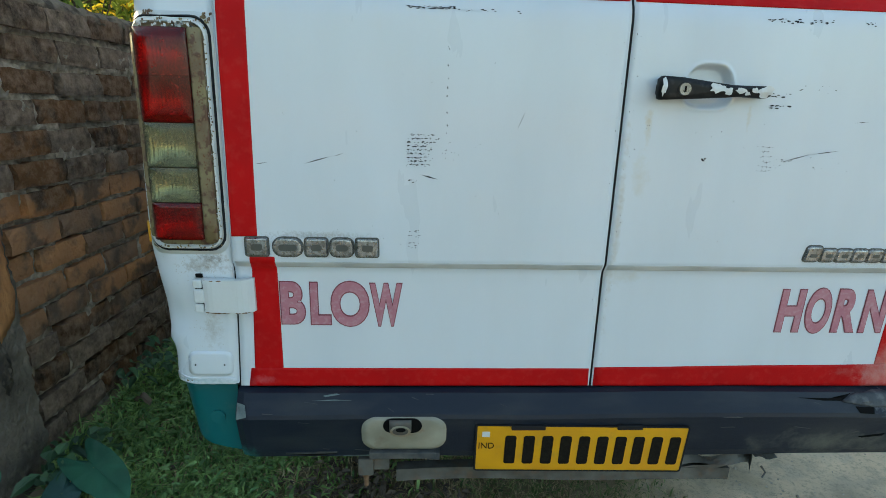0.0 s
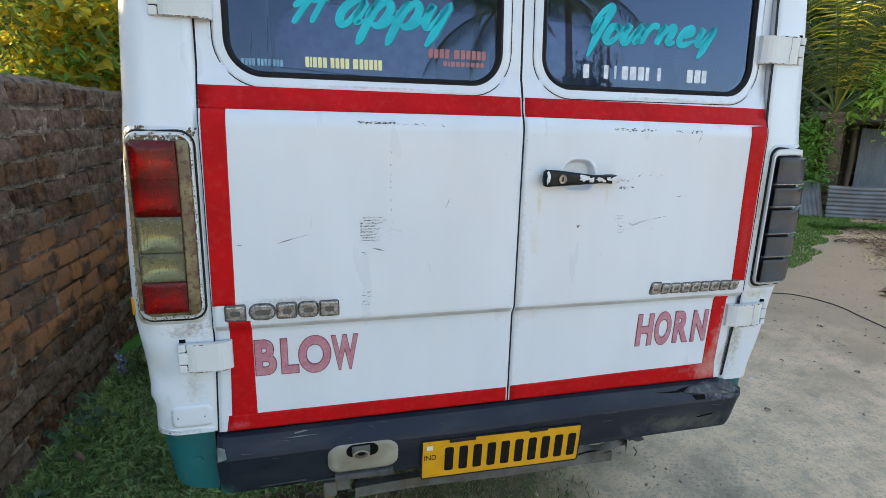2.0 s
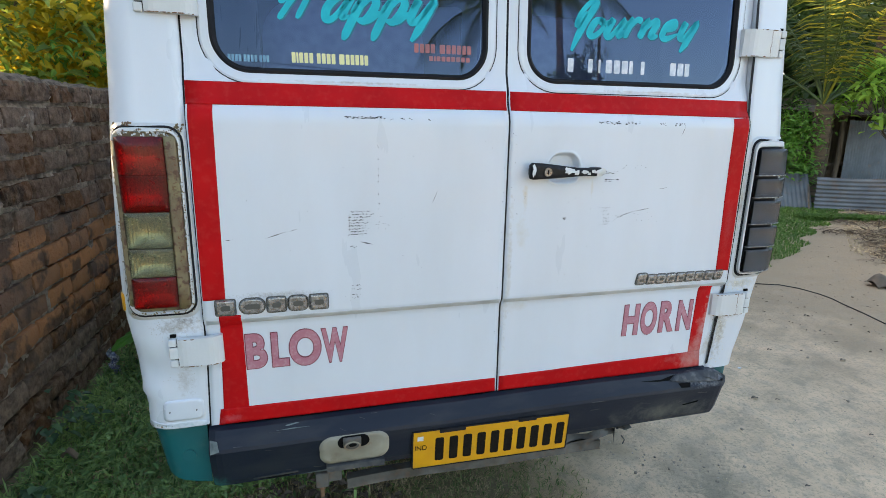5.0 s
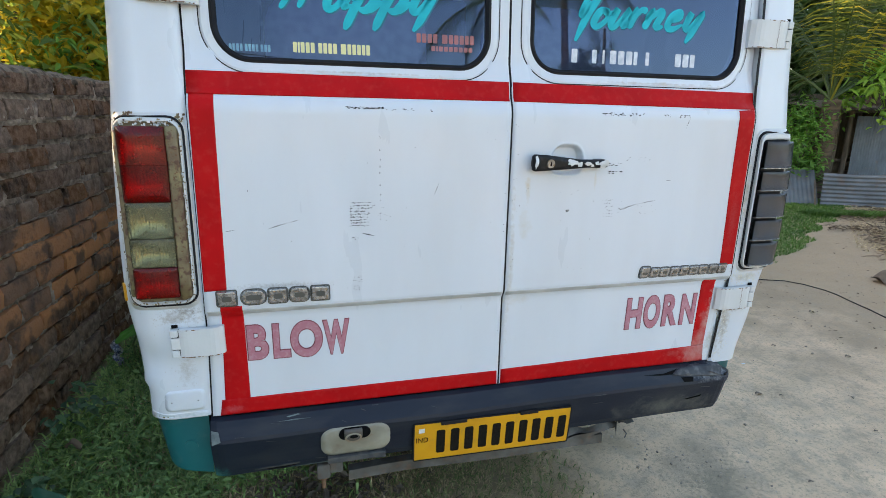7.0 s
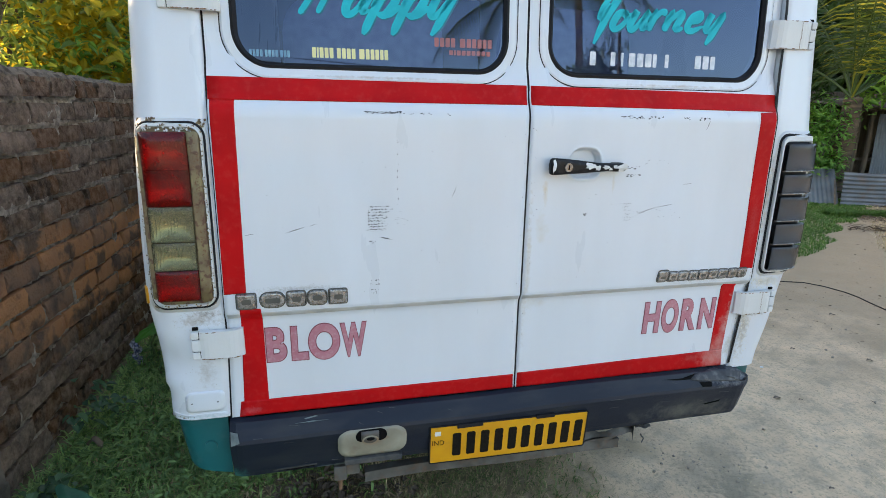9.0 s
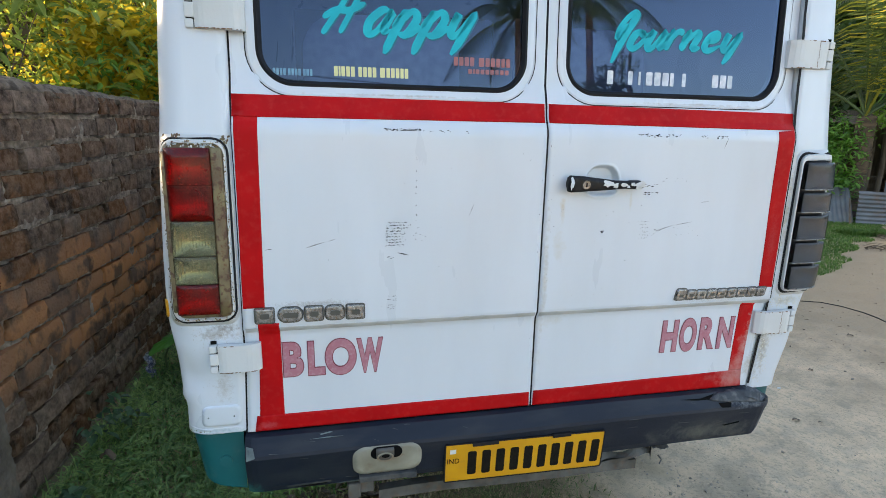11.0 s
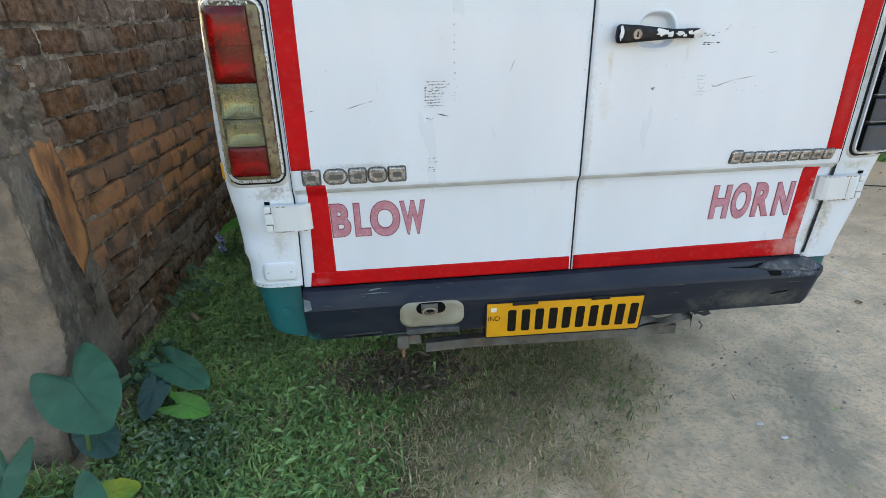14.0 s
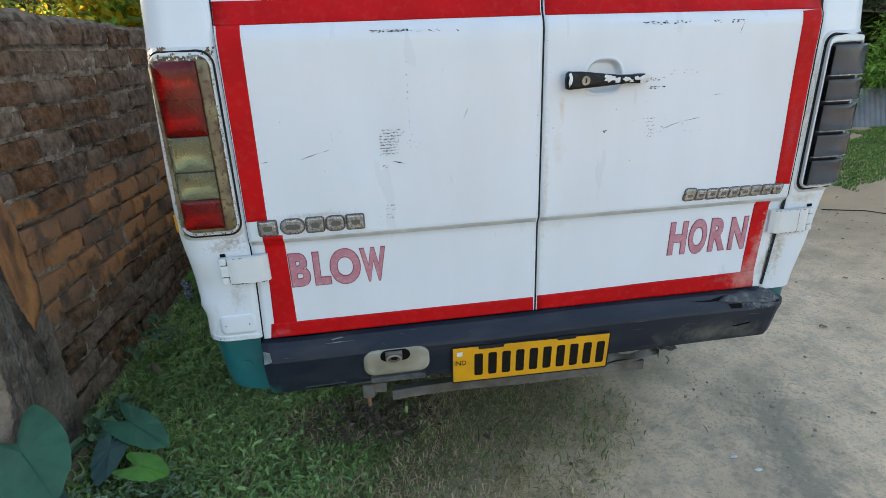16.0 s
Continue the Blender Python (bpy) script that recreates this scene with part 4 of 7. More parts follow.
for cx, cz, rx, rz in ((0.062, 1.405, 0.006, 0.018), (0.168, 1.405, 0.018, 0.012), (0.190, 1.400, 0.010, 0.007), (0.215, 1.402, 0.014, 0.007), (0.228, 1.396, 0.006, 0.005), (0.264, 1.400, 0.019, 0.012), (0.242, 1.402, 0.008, 0.006)):
    pts = []
    for i in range(14):
        a, k = 2 * math.pi * i / 14, rnd.uniform(0.55, 1.1)
        pts.append((cx + rx * k * math.cos(a), cz + rz * k * math.sin(a)))
    top = lambda u, v, o: Vector((u, -0.0425 - 0.0008 + 0.006 * min(1, ((v - 1.403) / 0.02) ** 2) - o, v))
    part("peeled_patch", skin(bmesh.new(), pts, top, 0.0008, 1), PEELED, handle, "bare white where paint peeled")

# hinges


def hinge(side, z0, z1, s_out, x_in, place_z):
    parent = left_door if side < 0 else right_door
    bm = bmesh.new()
    seam = seam_left((z0 + z1) / 2) if side < 0 else seam_right((z0 + z1) / 2)
    xo, xi = seam + side * s_out, seam - side * x_in
    y = place_z - 0.022
    n = 10

    def fn(u, v):
        x = xo + (xi - xo) * u
        return Vector((x, y + 0.016 * (max(0, u - 0.72) / 0.28) ** 2 + 0.006 * (max(0, 0.25 - u) / 0.25) ** 2, z0 + (z1 - z0) * v))
    vs = grid(bm, fn, n, 4)
    back = [[bm.verts.new(p.co + Vector((0, 0.016, 0))) for p in col] for col in vs]
    for seq in ([vs[i][0] for i in range(n + 1)], [vs[i][4] for i in range(n + 1)]):
        row = 0 if seq[0] is vs[0][0] else 4
        for i in range(n):
            bm.faces.new((vs[i][row], vs[i + 1][row], back[i + 1][row], back[i][row]))
    for col in (0, n):
        for j in range(4):
            bm.faces.new((vs[col][j], vs[col][j + 1], back[col][j + 1], back[col][j]))
    h = part("hinge", bm, WHITE_OLD, parent, "white painted strap hinge", smooth=False)
    at = lambda a, b: (xo + side * min(a, b), xo + side * max(a, b)) if side > 0 else (xo + side * max(a, b), xo + side * min(a, b))
    for k, q in ((0.0, 0.26), (0.29, 0.71), (0.74, 1.0)):
        za, zb = z0 + (z1 - z0) * k, z0 + (z1 - z0) * q
        # knuckles round the pin; the middle one runs on from the strap
        inner = -0.001 if 0.2 < k < 0.5 else 0.0022
        part("hinge_knuckle", new_box(*at(inner, 0.021), y + 0.004, y + 0.024, za, zb, 0.004, 3), WHITE_OLD, h)
    # black blocks stand in for the shade between the knuckles
    part("hinge_gap", new_box(*at(0.0, 0.018), y + 0.009, y + 0.024, z0 + 0.003, z1 - 0.003), DARK, h)
    part("hinge_gap", new_box(*at(0.004, 0.018), y + 0.018, y + 0.026, z1 + 0.001, z1 + 0.009), DARK, h)
    # rust and cracked paint along the strap
    bm, rk = bmesh.new(), random.Random(int(z0 * 1000) + side)
    for k in range(26):
        u, e = rk.uniform(0.02, 0.95), rk.choice((0, 0, 1))
        x, z, w = xo + (xi - xo) * u, (z0 + 0.001, z1 - 0.001)[e], rk.uniform(0.001, 0.004)
        yy = fn(u, 0).y - 0.0006
        bm.faces.new([bm.verts.new((x + w * 1.6 * math.cos(a), yy, z + 0.45 * w * math.sin(a))) for a in (0.2, 1.3, 2.5, 3.6, 4.9)])
    if side > 0:
        for k in range(14):
            z = z0 + (z1 - z0) * k / 14
            x = xo + (xi - xo) * 0.30 + 0.003 * noise.noise((k * 1.3, z0, 2.0))
            bm.faces.new([bm.verts.new((x + a, fn(0.30, 0).y - 0.0006, z + b)) for a, b in ((0, 0), (0.0014, 0.0008), (0.0018, 0.0056), (0.0004, 0.006))])
    tagged(part("rust_chip", bm, RUST, h, "rusty cracks in the paint"), kind="stuff")


hinge(-1, 0.916, 0.991, 0.062, 0.043, 0.004)
hinge(1, 0.916, 0.990, 0.085, 0.037, 0.004)
hinge(-1, 1.757, 1.835, 0.066, 0.042, 0.035)
hinge(1, 1.735, 1.812, 0.085, 0.039, 0.035)

# tail lamps


def lamp_patch(name, side, s0, s1, z0, z1, r, out, material, parent, label="", base=0.0, dome=0.0, smooth=True):
    bm = skin(bmesh.new(), dense(round_rect(s0, s1, z0, z1, r, 4), 0.02), lambda u, v, o: on_body(side, u, v, o), out, 4, dome, base)
    return part(name, bm, material, parent, label, smooth=smooth)


def bowl(name, side, s0, s1, z0, z1, deep, material, parent, label, facet=0.0):
    """A hollow reflector behind a lens, moulded into small facets where facet is set."""
    def fn(u, v):
        a, b = 2 * u - 1, 2 * v - 1
        return on_body(side, s0 + (s1 - s0) * u, z0 + (z1 - z0) * v, 0.0225 - deep * (1 - a ** 4) * (1 - b * b) ** 0.8 + facet * (1 - a ** 4) * (1 - b * b) * (noise.noise((u * 37 + z0 * 91, v * 29, 4.0)) - 0.3))
    bm = bmesh.new()
    grid(bm, fn, 14, 10 if facet else 14)
    return part(name, bm, material, parent, label, smooth=not facet)


def rim_band(bm, side, outer, inner, out_a, out_b):
    return band(bm, outer, inner, lambda u, v, o: on_body(side, u, v, o), out_a, out_b)


def lamp_frame(name, side, rects, outs, material, parent, label=""):
    """A rounded frame lofted between outlines of (s0, s1, z0, z1, radius)."""
    bm = bmesh.new()
    loops = [dense(round_rect(*q, 5), 0.5) for q in rects]
    for a, b, oa, ob in zip(loops, loops[1:], outs, outs[1:]):
        rim_band(bm, side, a, b, oa, ob)
    return part(name, bm, material, parent, label, smooth=True)


lamp = lamp_patch("tail_lamp", -1, 0.002, 0.176, 1.044, 1.520, 0.030, 0.002, WHITE_OLD, van, "red and aged clear rear lamp in chipped white rim")
lamp_frame("gasket", -1, ((0.006, 0.166, 1.051, 1.514, 0.036), (0.0085, 0.163, 1.0535, 1.5115, 0.034), (0.011, 0.160, 1.056, 1.509, 0.032)), (0.002, 0.006, 0.003), RUBBER, lamp, "black lamp gasket")
lamp_frame("lamp_rim", -1, ((0.011, 0.160, 1.056, 1.509, 0.032), (0.0135, 0.157, 1.059, 1.507, 0.030), (0.0165, 0.154, 1.063, 1.501, 0.026), (0.0185, 0.152, 1.066, 1.498, 0.024)), (0.003, 0.010, 0.012, 0.004), WHITE_OLD, lamp, "peeling white lamp rim")
lamp_patch("lamp_base", -1, 0.0185, 0.152, 1.065, 1.499, 0.02, 0.0045, LENS_BODY, lamp, "aged brown lamp edge", base=0.002)
for z0, z1, cells, m, w in ((1.316, 1.489, 2, LENS_RED, "red lens"), (1.229, 1.3155, 1, LENS_AMBER, "aged clear lens"), (1.158, 1.2285, 1, LENS_AMBER, "aged clear lens"), (1.080, 1.157, 1, LENS_RED, "red lens")):
    lens = lamp_patch("lens", -1, 0.045, 0.138, z0, z1, 0.004, 0.0235, m, lamp, w, base=0.012, dome=0.0015)
    lens.visible_shadow = False
    for k in range(cells):
        h = (z1 - z0) / cells
        bowl("reflector", -1, 0.046, 0.137, z0 + h * k + 0.001, z0 + h * (k + 1) - 0.001, 0.017, REFLECTOR, lens, "ribbed reflector behind the lens")
lamp_patch("lens_edge", -1, 0.0195, 0.0445, 1.074, 1.490, 0.006, 0.0185, LENS_BODY, lamp, "rusty flaking lamp edge", base=0.010)
lamp_patch("lens_edge", -1, 0.1385, 0.149, 1.085, 1.480, 0.005, 0.0185, LENS_BODY, lamp, "olive lamp edge", base=0.010)
lamp_patch("side_marker", -1, 0.188, 0.212, 1.060, 1.105, 0.006, 0.004, ORANGE, lamp, "orange reflector")
rnd = random.Random(19)
chip = lambda bm, s0, s1, z0, z1, n, size, out: [bm.faces.new([bm.verts.new(on_body(-1, s + size * k * rnd.uniform(0.5, 1) * math.cos(a), z + size * k * rnd.uniform(0.5, 1.3) * math.sin(a), out)) for a in (0.2, 1.1, 2.2, 3.3, 4.3, 5.4)]) for s, z, k in [(rnd.uniform(s0, s1), rnd.uniform(z0, z1), rnd.uniform(0.4, 1)) for _ in range(n)]]
bm = bmesh.new()
chip(bm, 0.024, 0.043, 1.30, 1.485, 70, 0.0028, 0.0190)
chip(bm, 0.0235, 0.034, 1.08, 1.30, 30, 0.0026, 0.0190)
tagged(part("rust_spot", bm, RUST, lamp, "rust spots on the lamp edge"), kind="stuff")
bm = bmesh.new()
chip(bm, 0.03, 0.14, 1.491, 1.500, 30, 0.0045, 0.0145)
chip(bm, 0.015, 0.022, 1.10, 1.49, 26, 0.0028, 0.0130)
tagged(part("paint_fleck", bm, PEELED, lamp, "flecks of white paint"), kind="stuff")
bm = bmesh.new()
chip(bm, 0.012, 0.018, 1.06, 1.49, 60, 0.0026, 0.0125)
chip(bm, 0.02, 0.15, 1.060, 1.066, 20, 0.0030, 0.0125)
chip(bm, 0.02, 0.15, 1.498, 1.506, 24, 0.0030, 0.0125)
chip(bm, 0.151, 0.158, 1.08, 1.49, 40, 0.0028, 0.0125)
chip(bm, 0.003, 0.024, 1.500, 1.520, 16, 0.0045, 0.0032)
chip(bm, 0.11, 0.165, 1.512, 1.521, 16, 0.0040, 0.0032)
chip(bm, 0.155, 0.172, 1.10, 1.50, 40, 0.0032, 0.0032)
chip(bm, 0.01, 0.16, 0.736, 0.742, 26, 0.004, 0.0008)
tagged(part("paint_chip", bm, LENS_BODY, lamp, "bare chips in the rim"), kind="stuff")

def specks(name, side, s0, s1, z0, z1, n, size, material, label, seed):
    """Fine flecks of dirt on the corner panel, thinning outward."""
    rk, bm = random.Random(seed), bmesh.new()
    for _ in range(n):
        s, z, k = (s0 + s1) / 2 + (s1 - s0) * 0.28 * rk.gauss(0, 1), (z0 + z1) / 2 + (z1 - z0) * 0.28 * rk.gauss(0, 1), size * rk.uniform(0.3, 1)
        if s > 0.002:
            bm.faces.new([bm.verts.new(on_body(side, s + k * rk.uniform(0.5, 1) * math.cos(a), z + k * rk.uniform(0.5, 1.6) * math.sin(a), 0.0006)) for a in (0.3, 1.4, 2.6, 3.7, 5.0)])
    tagged(part(name, bm, material, van, label), kind="stuff")


specks("grime_fleck", -1, 0.005, 0.13, 0.985, 1.045, 150, 0.0016, GRIME_SOFT, "grey road grime below the lamp", 51)
specks("grime_fleck", -1, 0.02, 0.10, 0.80, 0.905, 50, 0.0014, GRIME_SOFT, "grey road grime below the hinge", 52)
specks("grime_fleck", 1, 0.0, 0.05, 0.75, 1.04, 150, 0.0028, SEAM_STAIN, "yellow-brown stains beside the door seam", 53)
specks("grime_fleck", 1, 0.0, 0.12, 0.985, 1.045, 120, 0.0028, SEAM_STAIN, "yellow-brown stains below the lamp", 54)
specks("grime_fleck", 1, 0.0, 0.03, 1.05, 1.50, 110, 0.0024, SEAM_STAIN, "yellow-brown stains beside the door seam", 55)

lamp = lamp_patch("tail_lamp", 1, 0.020, 0.178, 1.040, 1.500, 0.026, 0.002, WHITE_OLD, van, "smoky clear five-cell rear lamp in black rim")
lamp_frame("gasket", 1, ((0.024, 0.172, 1.046, 1.494, 0.030), (0.027, 0.169, 1.049, 1.491, 0.028), (0.031, 0.166, 1.053, 1.487, 0.026)), (0.002, 0.008, 0.004), RUBBER, lamp, "black lamp gasket")
lamp_frame("lamp_rim", 1, ((0.031, 0.166, 1.053, 1.487, 0.026), (0.0325, 0.1645, 1.0545, 1.4855, 0.025), (0.0365, 0.160, 1.0585, 1.472, 0.018), (0.0385, 0.158, 1.0605, 1.468, 0.014)), (0.004, 0.012, 0.013, 0.009), WHITE_OLD, lamp, "worn white lamp rim")
lamp_patch("lamp_base", 1, 0.0385, 0.158, 1.060, 1.469, 0.012, 0.0045, RUBBER, lamp, "black lamp base", base=0.002)
for z0, z1 in ((1.380, 1.463), (1.310, 1.371), (1.224, 1.301), (1.149, 1.215), (1.064, 1.140)):
    lens = lamp_patch("lens", 1, 0.042, 0.155, z0, z1, 0.004, 0.0235, LENS_SMOKE, lamp, "smoky clear lens", base=0.009, dome=0.0015)
    lens.visible_shadow = False
    bowl("reflector", 1, 0.043, 0.154, z0 + 0.001, z1 - 0.001, 0.013, REFLECTOR_CROSS, lens, "waffled reflector behind the lens", 0.005)
    lamp_patch("lens_ridge", 1, 0.043, 0.154, z0 - 0.0005, z0 + 0.0025, 0.0012, 0.0252, BADGE_METAL, lens, "pale lens edge", base=0.012)

# bumper
PROFILE = [(0.050, 0.722), (0.010, 0.724), (-0.008, 0.719), (-0.034, 0.678), (-0.037, 0.668), (-0.034, 0.655), (-0.026, 0.615), (-0.014, 0.565), (-0.006, 0.545), (0.006, 0.538), (0.050, 0.542)]


def bumper_mesh():
    bm = bmesh.new()
    xs = [-0.822, -0.815, -0.805] + [-0.79 + 0.04 * i for i in range(38)] + [0.745, 0.765, 0.785, 0.805, 0.82, 0.835, 0.848, 0.858]
    loops = []
    for x in xs:
        loop = []
        for y, z in PROFILE:
            sag = 0.004 * noise.noise((x * 3, 1.0, z * 5))
            if x > 0.6 and z > 0.66:
                sag -= 0.010 * max(0, noise.noise((x * 14, 5.0, y * 30)))
            end = max(0.0, (x - 0.79) / 0.068)
            yy = y + 0.040 * end * end * (1 if y < 0.04 else 0)
            zz = z + sag
            if z < 0.62:
                zz += 0.050 * max(0.0, (x - 0.815) / 0.043)
            if z > 0.70:
                zz -= 0.040 * max(0.0, (x - 0.775) / 0.083) + 0.008 * noise.noise((x * 60, 2.0, 0.0)) * (x > 0.74)
            if x < -0.80:
                yy += 0.010 * (-0.80 - x) / 0.022
            loop.append(bm.verts.new((x, yy, zz)))
        loops.append(loop)
    for a, b in zip(loops, loops[1:]):
        for i in range(len(PROFILE) - 1):
            # opening in which the number plate lamp housing sits stays behind its bezel
            bm.faces.new((a[i], a[i + 1], b[i + 1], b[i]))
    bm.faces.new(loops[0])
    bm.faces.new(loops[-1][::-1])
    return bm


bumper = part("bumper", bumper_mesh(), BUMPER, van, "scratched dark blue-black plastic bumper", smooth=False)


def on_bumper(u, v, out=0.0):
    y = float(np.interp(v, (0.538, 0.545, 0.565, 0.615, 0.655, 0.668, 0.678, 0.719, 0.724), (0.006, -0.006, -0.014, -0.026, -0.034, -0.037, -0.034, -0.008, 0.01)))
    return Vector((u, y - out, v))


# torn corner, cut and scrapes; black patches paint the shade in splits and holes
rnd = random.Random(8)
for pts, m, label in (([(0.50, 0.7085), (0.56, 0.7065), (0.60, 0.7075), (0.63, 0.7165), (0.605, 0.702), (0.56, 0.7025)], DARK, "split in the plastic"),
                      ([(0.637, 0.691), (0.683, 0.689), (0.680, 0.676), (0.645, 0.678)], DARK, "hole in the plastic"),
                      ([(0.665, 0.607), (0.728, 0.617), (0.725, 0.610), (0.675, 0.603)], DARK, "split in the plastic"),
                      ([(-0.625, 0.7125), (-0.595, 0.7165), (-0.588, 0.7145), (-0.62, 0.7105)], BUMPER_EDGE, "pale scrape"),
                      ([(-0.650, 0.7030), (-0.60, 0.7055), (-0.560, 0.7040), (-0.60, 0.7030)], BUMPER_EDGE, "pale scrape"),
                      ([(-0.818, 0.700), (-0.80, 0.695), (-0.795, 0.672), (-0.817, 0.666)], BUMPER_EDGE, "torn pale edge"),
                      ([(-0.62, 0.547), (-0.49, 0.552), (-0.49, 0.546), (-0.62, 0.5405)], BUMPER_EDGE, "pale scrape")):
    part("damage_mark", skin(bmesh.new(), pts, on_bumper, 0.0012, 1), m, bumper, label)
for i in range(26):
    x, z = rnd.uniform(-0.78, 0.80), rnd.uniform(0.56, 0.715)
    if -0.55 < x < 0.26 and z < 0.66:
        continue
    w, h, k = rnd.uniform(0.01, 0.05), rnd.uniform(0.0006, 0.0016), rnd.uniform(-0.006, 0.006)
    part("scratch", skin(bmesh.new(), [(x, z), (x + w, z + k), (x + w * 0.8, z + k + h), (x, z + h)], on_bumper, 0.0008, 1), DUSTY_PLASTIC, bumper)
# crumpled, torn right end


def on_end(u, v, out=0.0):
    p = on_bumper(u, v, out)
    end = max(0.0, (u - 0.79) / 0.068)
    p.y += 0.040 * end * end
    if v > 0.69:
        p.z -= 0.040 * max(0.0, (u - 0.775) / 0.083)
    return p + Vector((0, -0.005 * abs(noise.noise((u * 26, v * 34, 2))), 0))


flap = dense([(0.606, 0.701), (0.635, 0.717), (0.70, 0.7215), (0.78, 0.7225), (0.846, 0.716), (0.850, 0.690), (0.815, 0.683), (0.77, 0.6865), (0.70, 0.692), (0.66, 0.6935)], 0.010)
flap = [(u + 0.003 * noise.noise((u * 90, v * 90, 1.0)), v + 0.003 * noise.noise((u * 90, v * 90, 4.0))) for u, v in flap]
part("torn_flap", skin(bmesh.new(), flap, on_end, 0.003, 7, 0.002), BUMPER_FLAP, bumper, "scuffed grey torn plastic flap", smooth=True)
# bumper fixing tab
part("rivet", skin(bmesh.new(), [(-0.44 + 0.003 * math.cos(a), 0.664 + 0.003 * math.sin(a)) for a in (0, 1, 2, 3, 4, 5)], on_bumper, 0.001, 1), PEELED, bumper)

# lamp housing in the bumper
flat = lambda u, v, o: Vector((u, -0.034 + (0.67 - v) * 0.14 - o, v))
housing = part("lamp_housing", skin(bmesh.new(), dense(round_rect(-0.537, -0.341, 0.580, 0.672, 0.034, 6), 0.015), flat, 0.006, 6, 0.006, base=-0.012), BEIGE, bumper, "aged beige plate-lamp housing", smooth=True)
# black patch instead of a cut opening, for the shade inside it
hole = dense(round_rect(-0.487, -0.398, 0.633, 0.6715, 0.020, 5), 0.015)
part("housing_opening", skin(bmesh.new(), hole, flat, 0.0118, 2, base=0.004), DARK, housing, "dark lamp opening")
hollow = [(-0.447 + 0.025 * math.cos(radians(a)), 0.648 + 0.019 * math.sin(radians(a))) for a in range(180, 361, 15)] + [(-0.422, 0.670), (-0.472, 0.670)]
tongue = part("lamp_socket", skin(bmesh.new(), dense(hollow, 0.008), flat, 0.021, 3, 0.002, base=0.009), STEEL, housing, "round lamp socket", smooth=True)
ring = [(-0.447 + 0.0235 * math.cos(radians(a)), 0.646 + 0.0165 * math.sin(radians(a))) for a in range(0, 360, 15)]
inner = [(-0.447 + 0.018 * math.cos(radians(a)), 0.647 + 0.011 * math.sin(radians(a))) for a in range(0, 360, 15)]
part("socket_ring", band(bmesh.new(), ring, inner, flat, 0.0235, 0.0245), BEIGE, tongue, "pale socket ring", smooth=True)
part("socket_hole", skin(bmesh.new(), [(-0.446 + 0.011 * math.cos(a * math.pi / 8), 0.650 + 0.0055 * math.sin(a * math.pi / 8)) for a in range(16)], flat, 0.0245, 1, base=0.02), DARK, tongue)
part("housing_ledge", new_box(-0.520, -0.365, -0.038, 0.0, 0.560, 0.5775, 0.003), DUSTY_PLASTIC, bumper, "dusty plastic ledge under the housing")
part("ledge_notch", new_box(-0.385, -0.355, -0.036, -0.01, 0.556, 0.575, 0.002), DUSTY_PLASTIC, bumper)
# slot low on the bumper: a black patch for its shade, and a paler edge
part("bumper_slot", skin(bmesh.new(), dense([(-0.715, 0.541), (-0.600, 0.541), (-0.600, 0.560), (-0.715, 0.557)], 0.02), on_bumper, 0.001, 1), DARK, bumper, "dark slot in the plastic")
part("slot_edge", skin(bmesh.new(), dense([(-0.718, 0.556), (-0.598, 0.560), (-0.598, 0.5655), (-0.718, 0.561)], 0.02), on_bumper, 0.003, 1), DUSTY_PLASTIC, bumper, "pale slot edge")

# number plate: plain bars stand for its characters
on_plate = lambda u, v, o: Vector((u - 0.007, -0.035 + (0.63 - v) * 0.10 - o, v + 0.017 - (u + 0.26) * 0.016))
plate = part("number_plate", skin(bmesh.new(), dense(round_rect(-0.263, 0.240, 0.502, 0.632, 0.006, 3), 0.05), on_plate, 0.0015, 2), PLATE, van, "yellow number plate with black characters")
rim_o, rim_i = dense(round_rect(-0.2665, 0.2435, 0.4985, 0.635, 0.007, 3), 0.05), dense(round_rect(-0.263, 0.240, 0.508, 0.630, 0.006, 3), 0.05)
rim_i = [(min(max(u, -0.262), 0.239), min(max(v, 0.503), 0.631)) for u, v in rim_o]
part("plate_edge", band(band(bmesh.new(), rim_o, rim_o, on_plate, -0.006, 0.002), rim_o, rim_i, on_plate, 0.002, 0.0022), RUBBER, plate)
bars(plate, "character_bar", PLATE_BAR, "black bar", on_plate, -0.204, 0.236, 0.522, 0.604, (1, 1, 1, 1, 1, 1, 1, 1, 1, 1), 0.0028, 0.2)
part("lettering", glyphs(bmesh.new(), "IND", -0.257, -0.221, 0.566, 0.583, on_plate, 0.0018), PLATE_BAR, plate, "small black letters IND")
part("plate_sticker", skin(bmesh.new(), [(-0.25, 0.600), (-0.232, 0.600), (-0.232, 0.615), (-0.25, 0.615)], on_plate, 0.0024, 1), PEELED, plate, "worn pale sticker")
for a, b in ((-0.19, -0.11), (0.06, 0.12)):
    part("plate_clip", new_box(a, b, -0.041, -0.02, 0.638, 0.650, 0.002), RUBBER, plate)

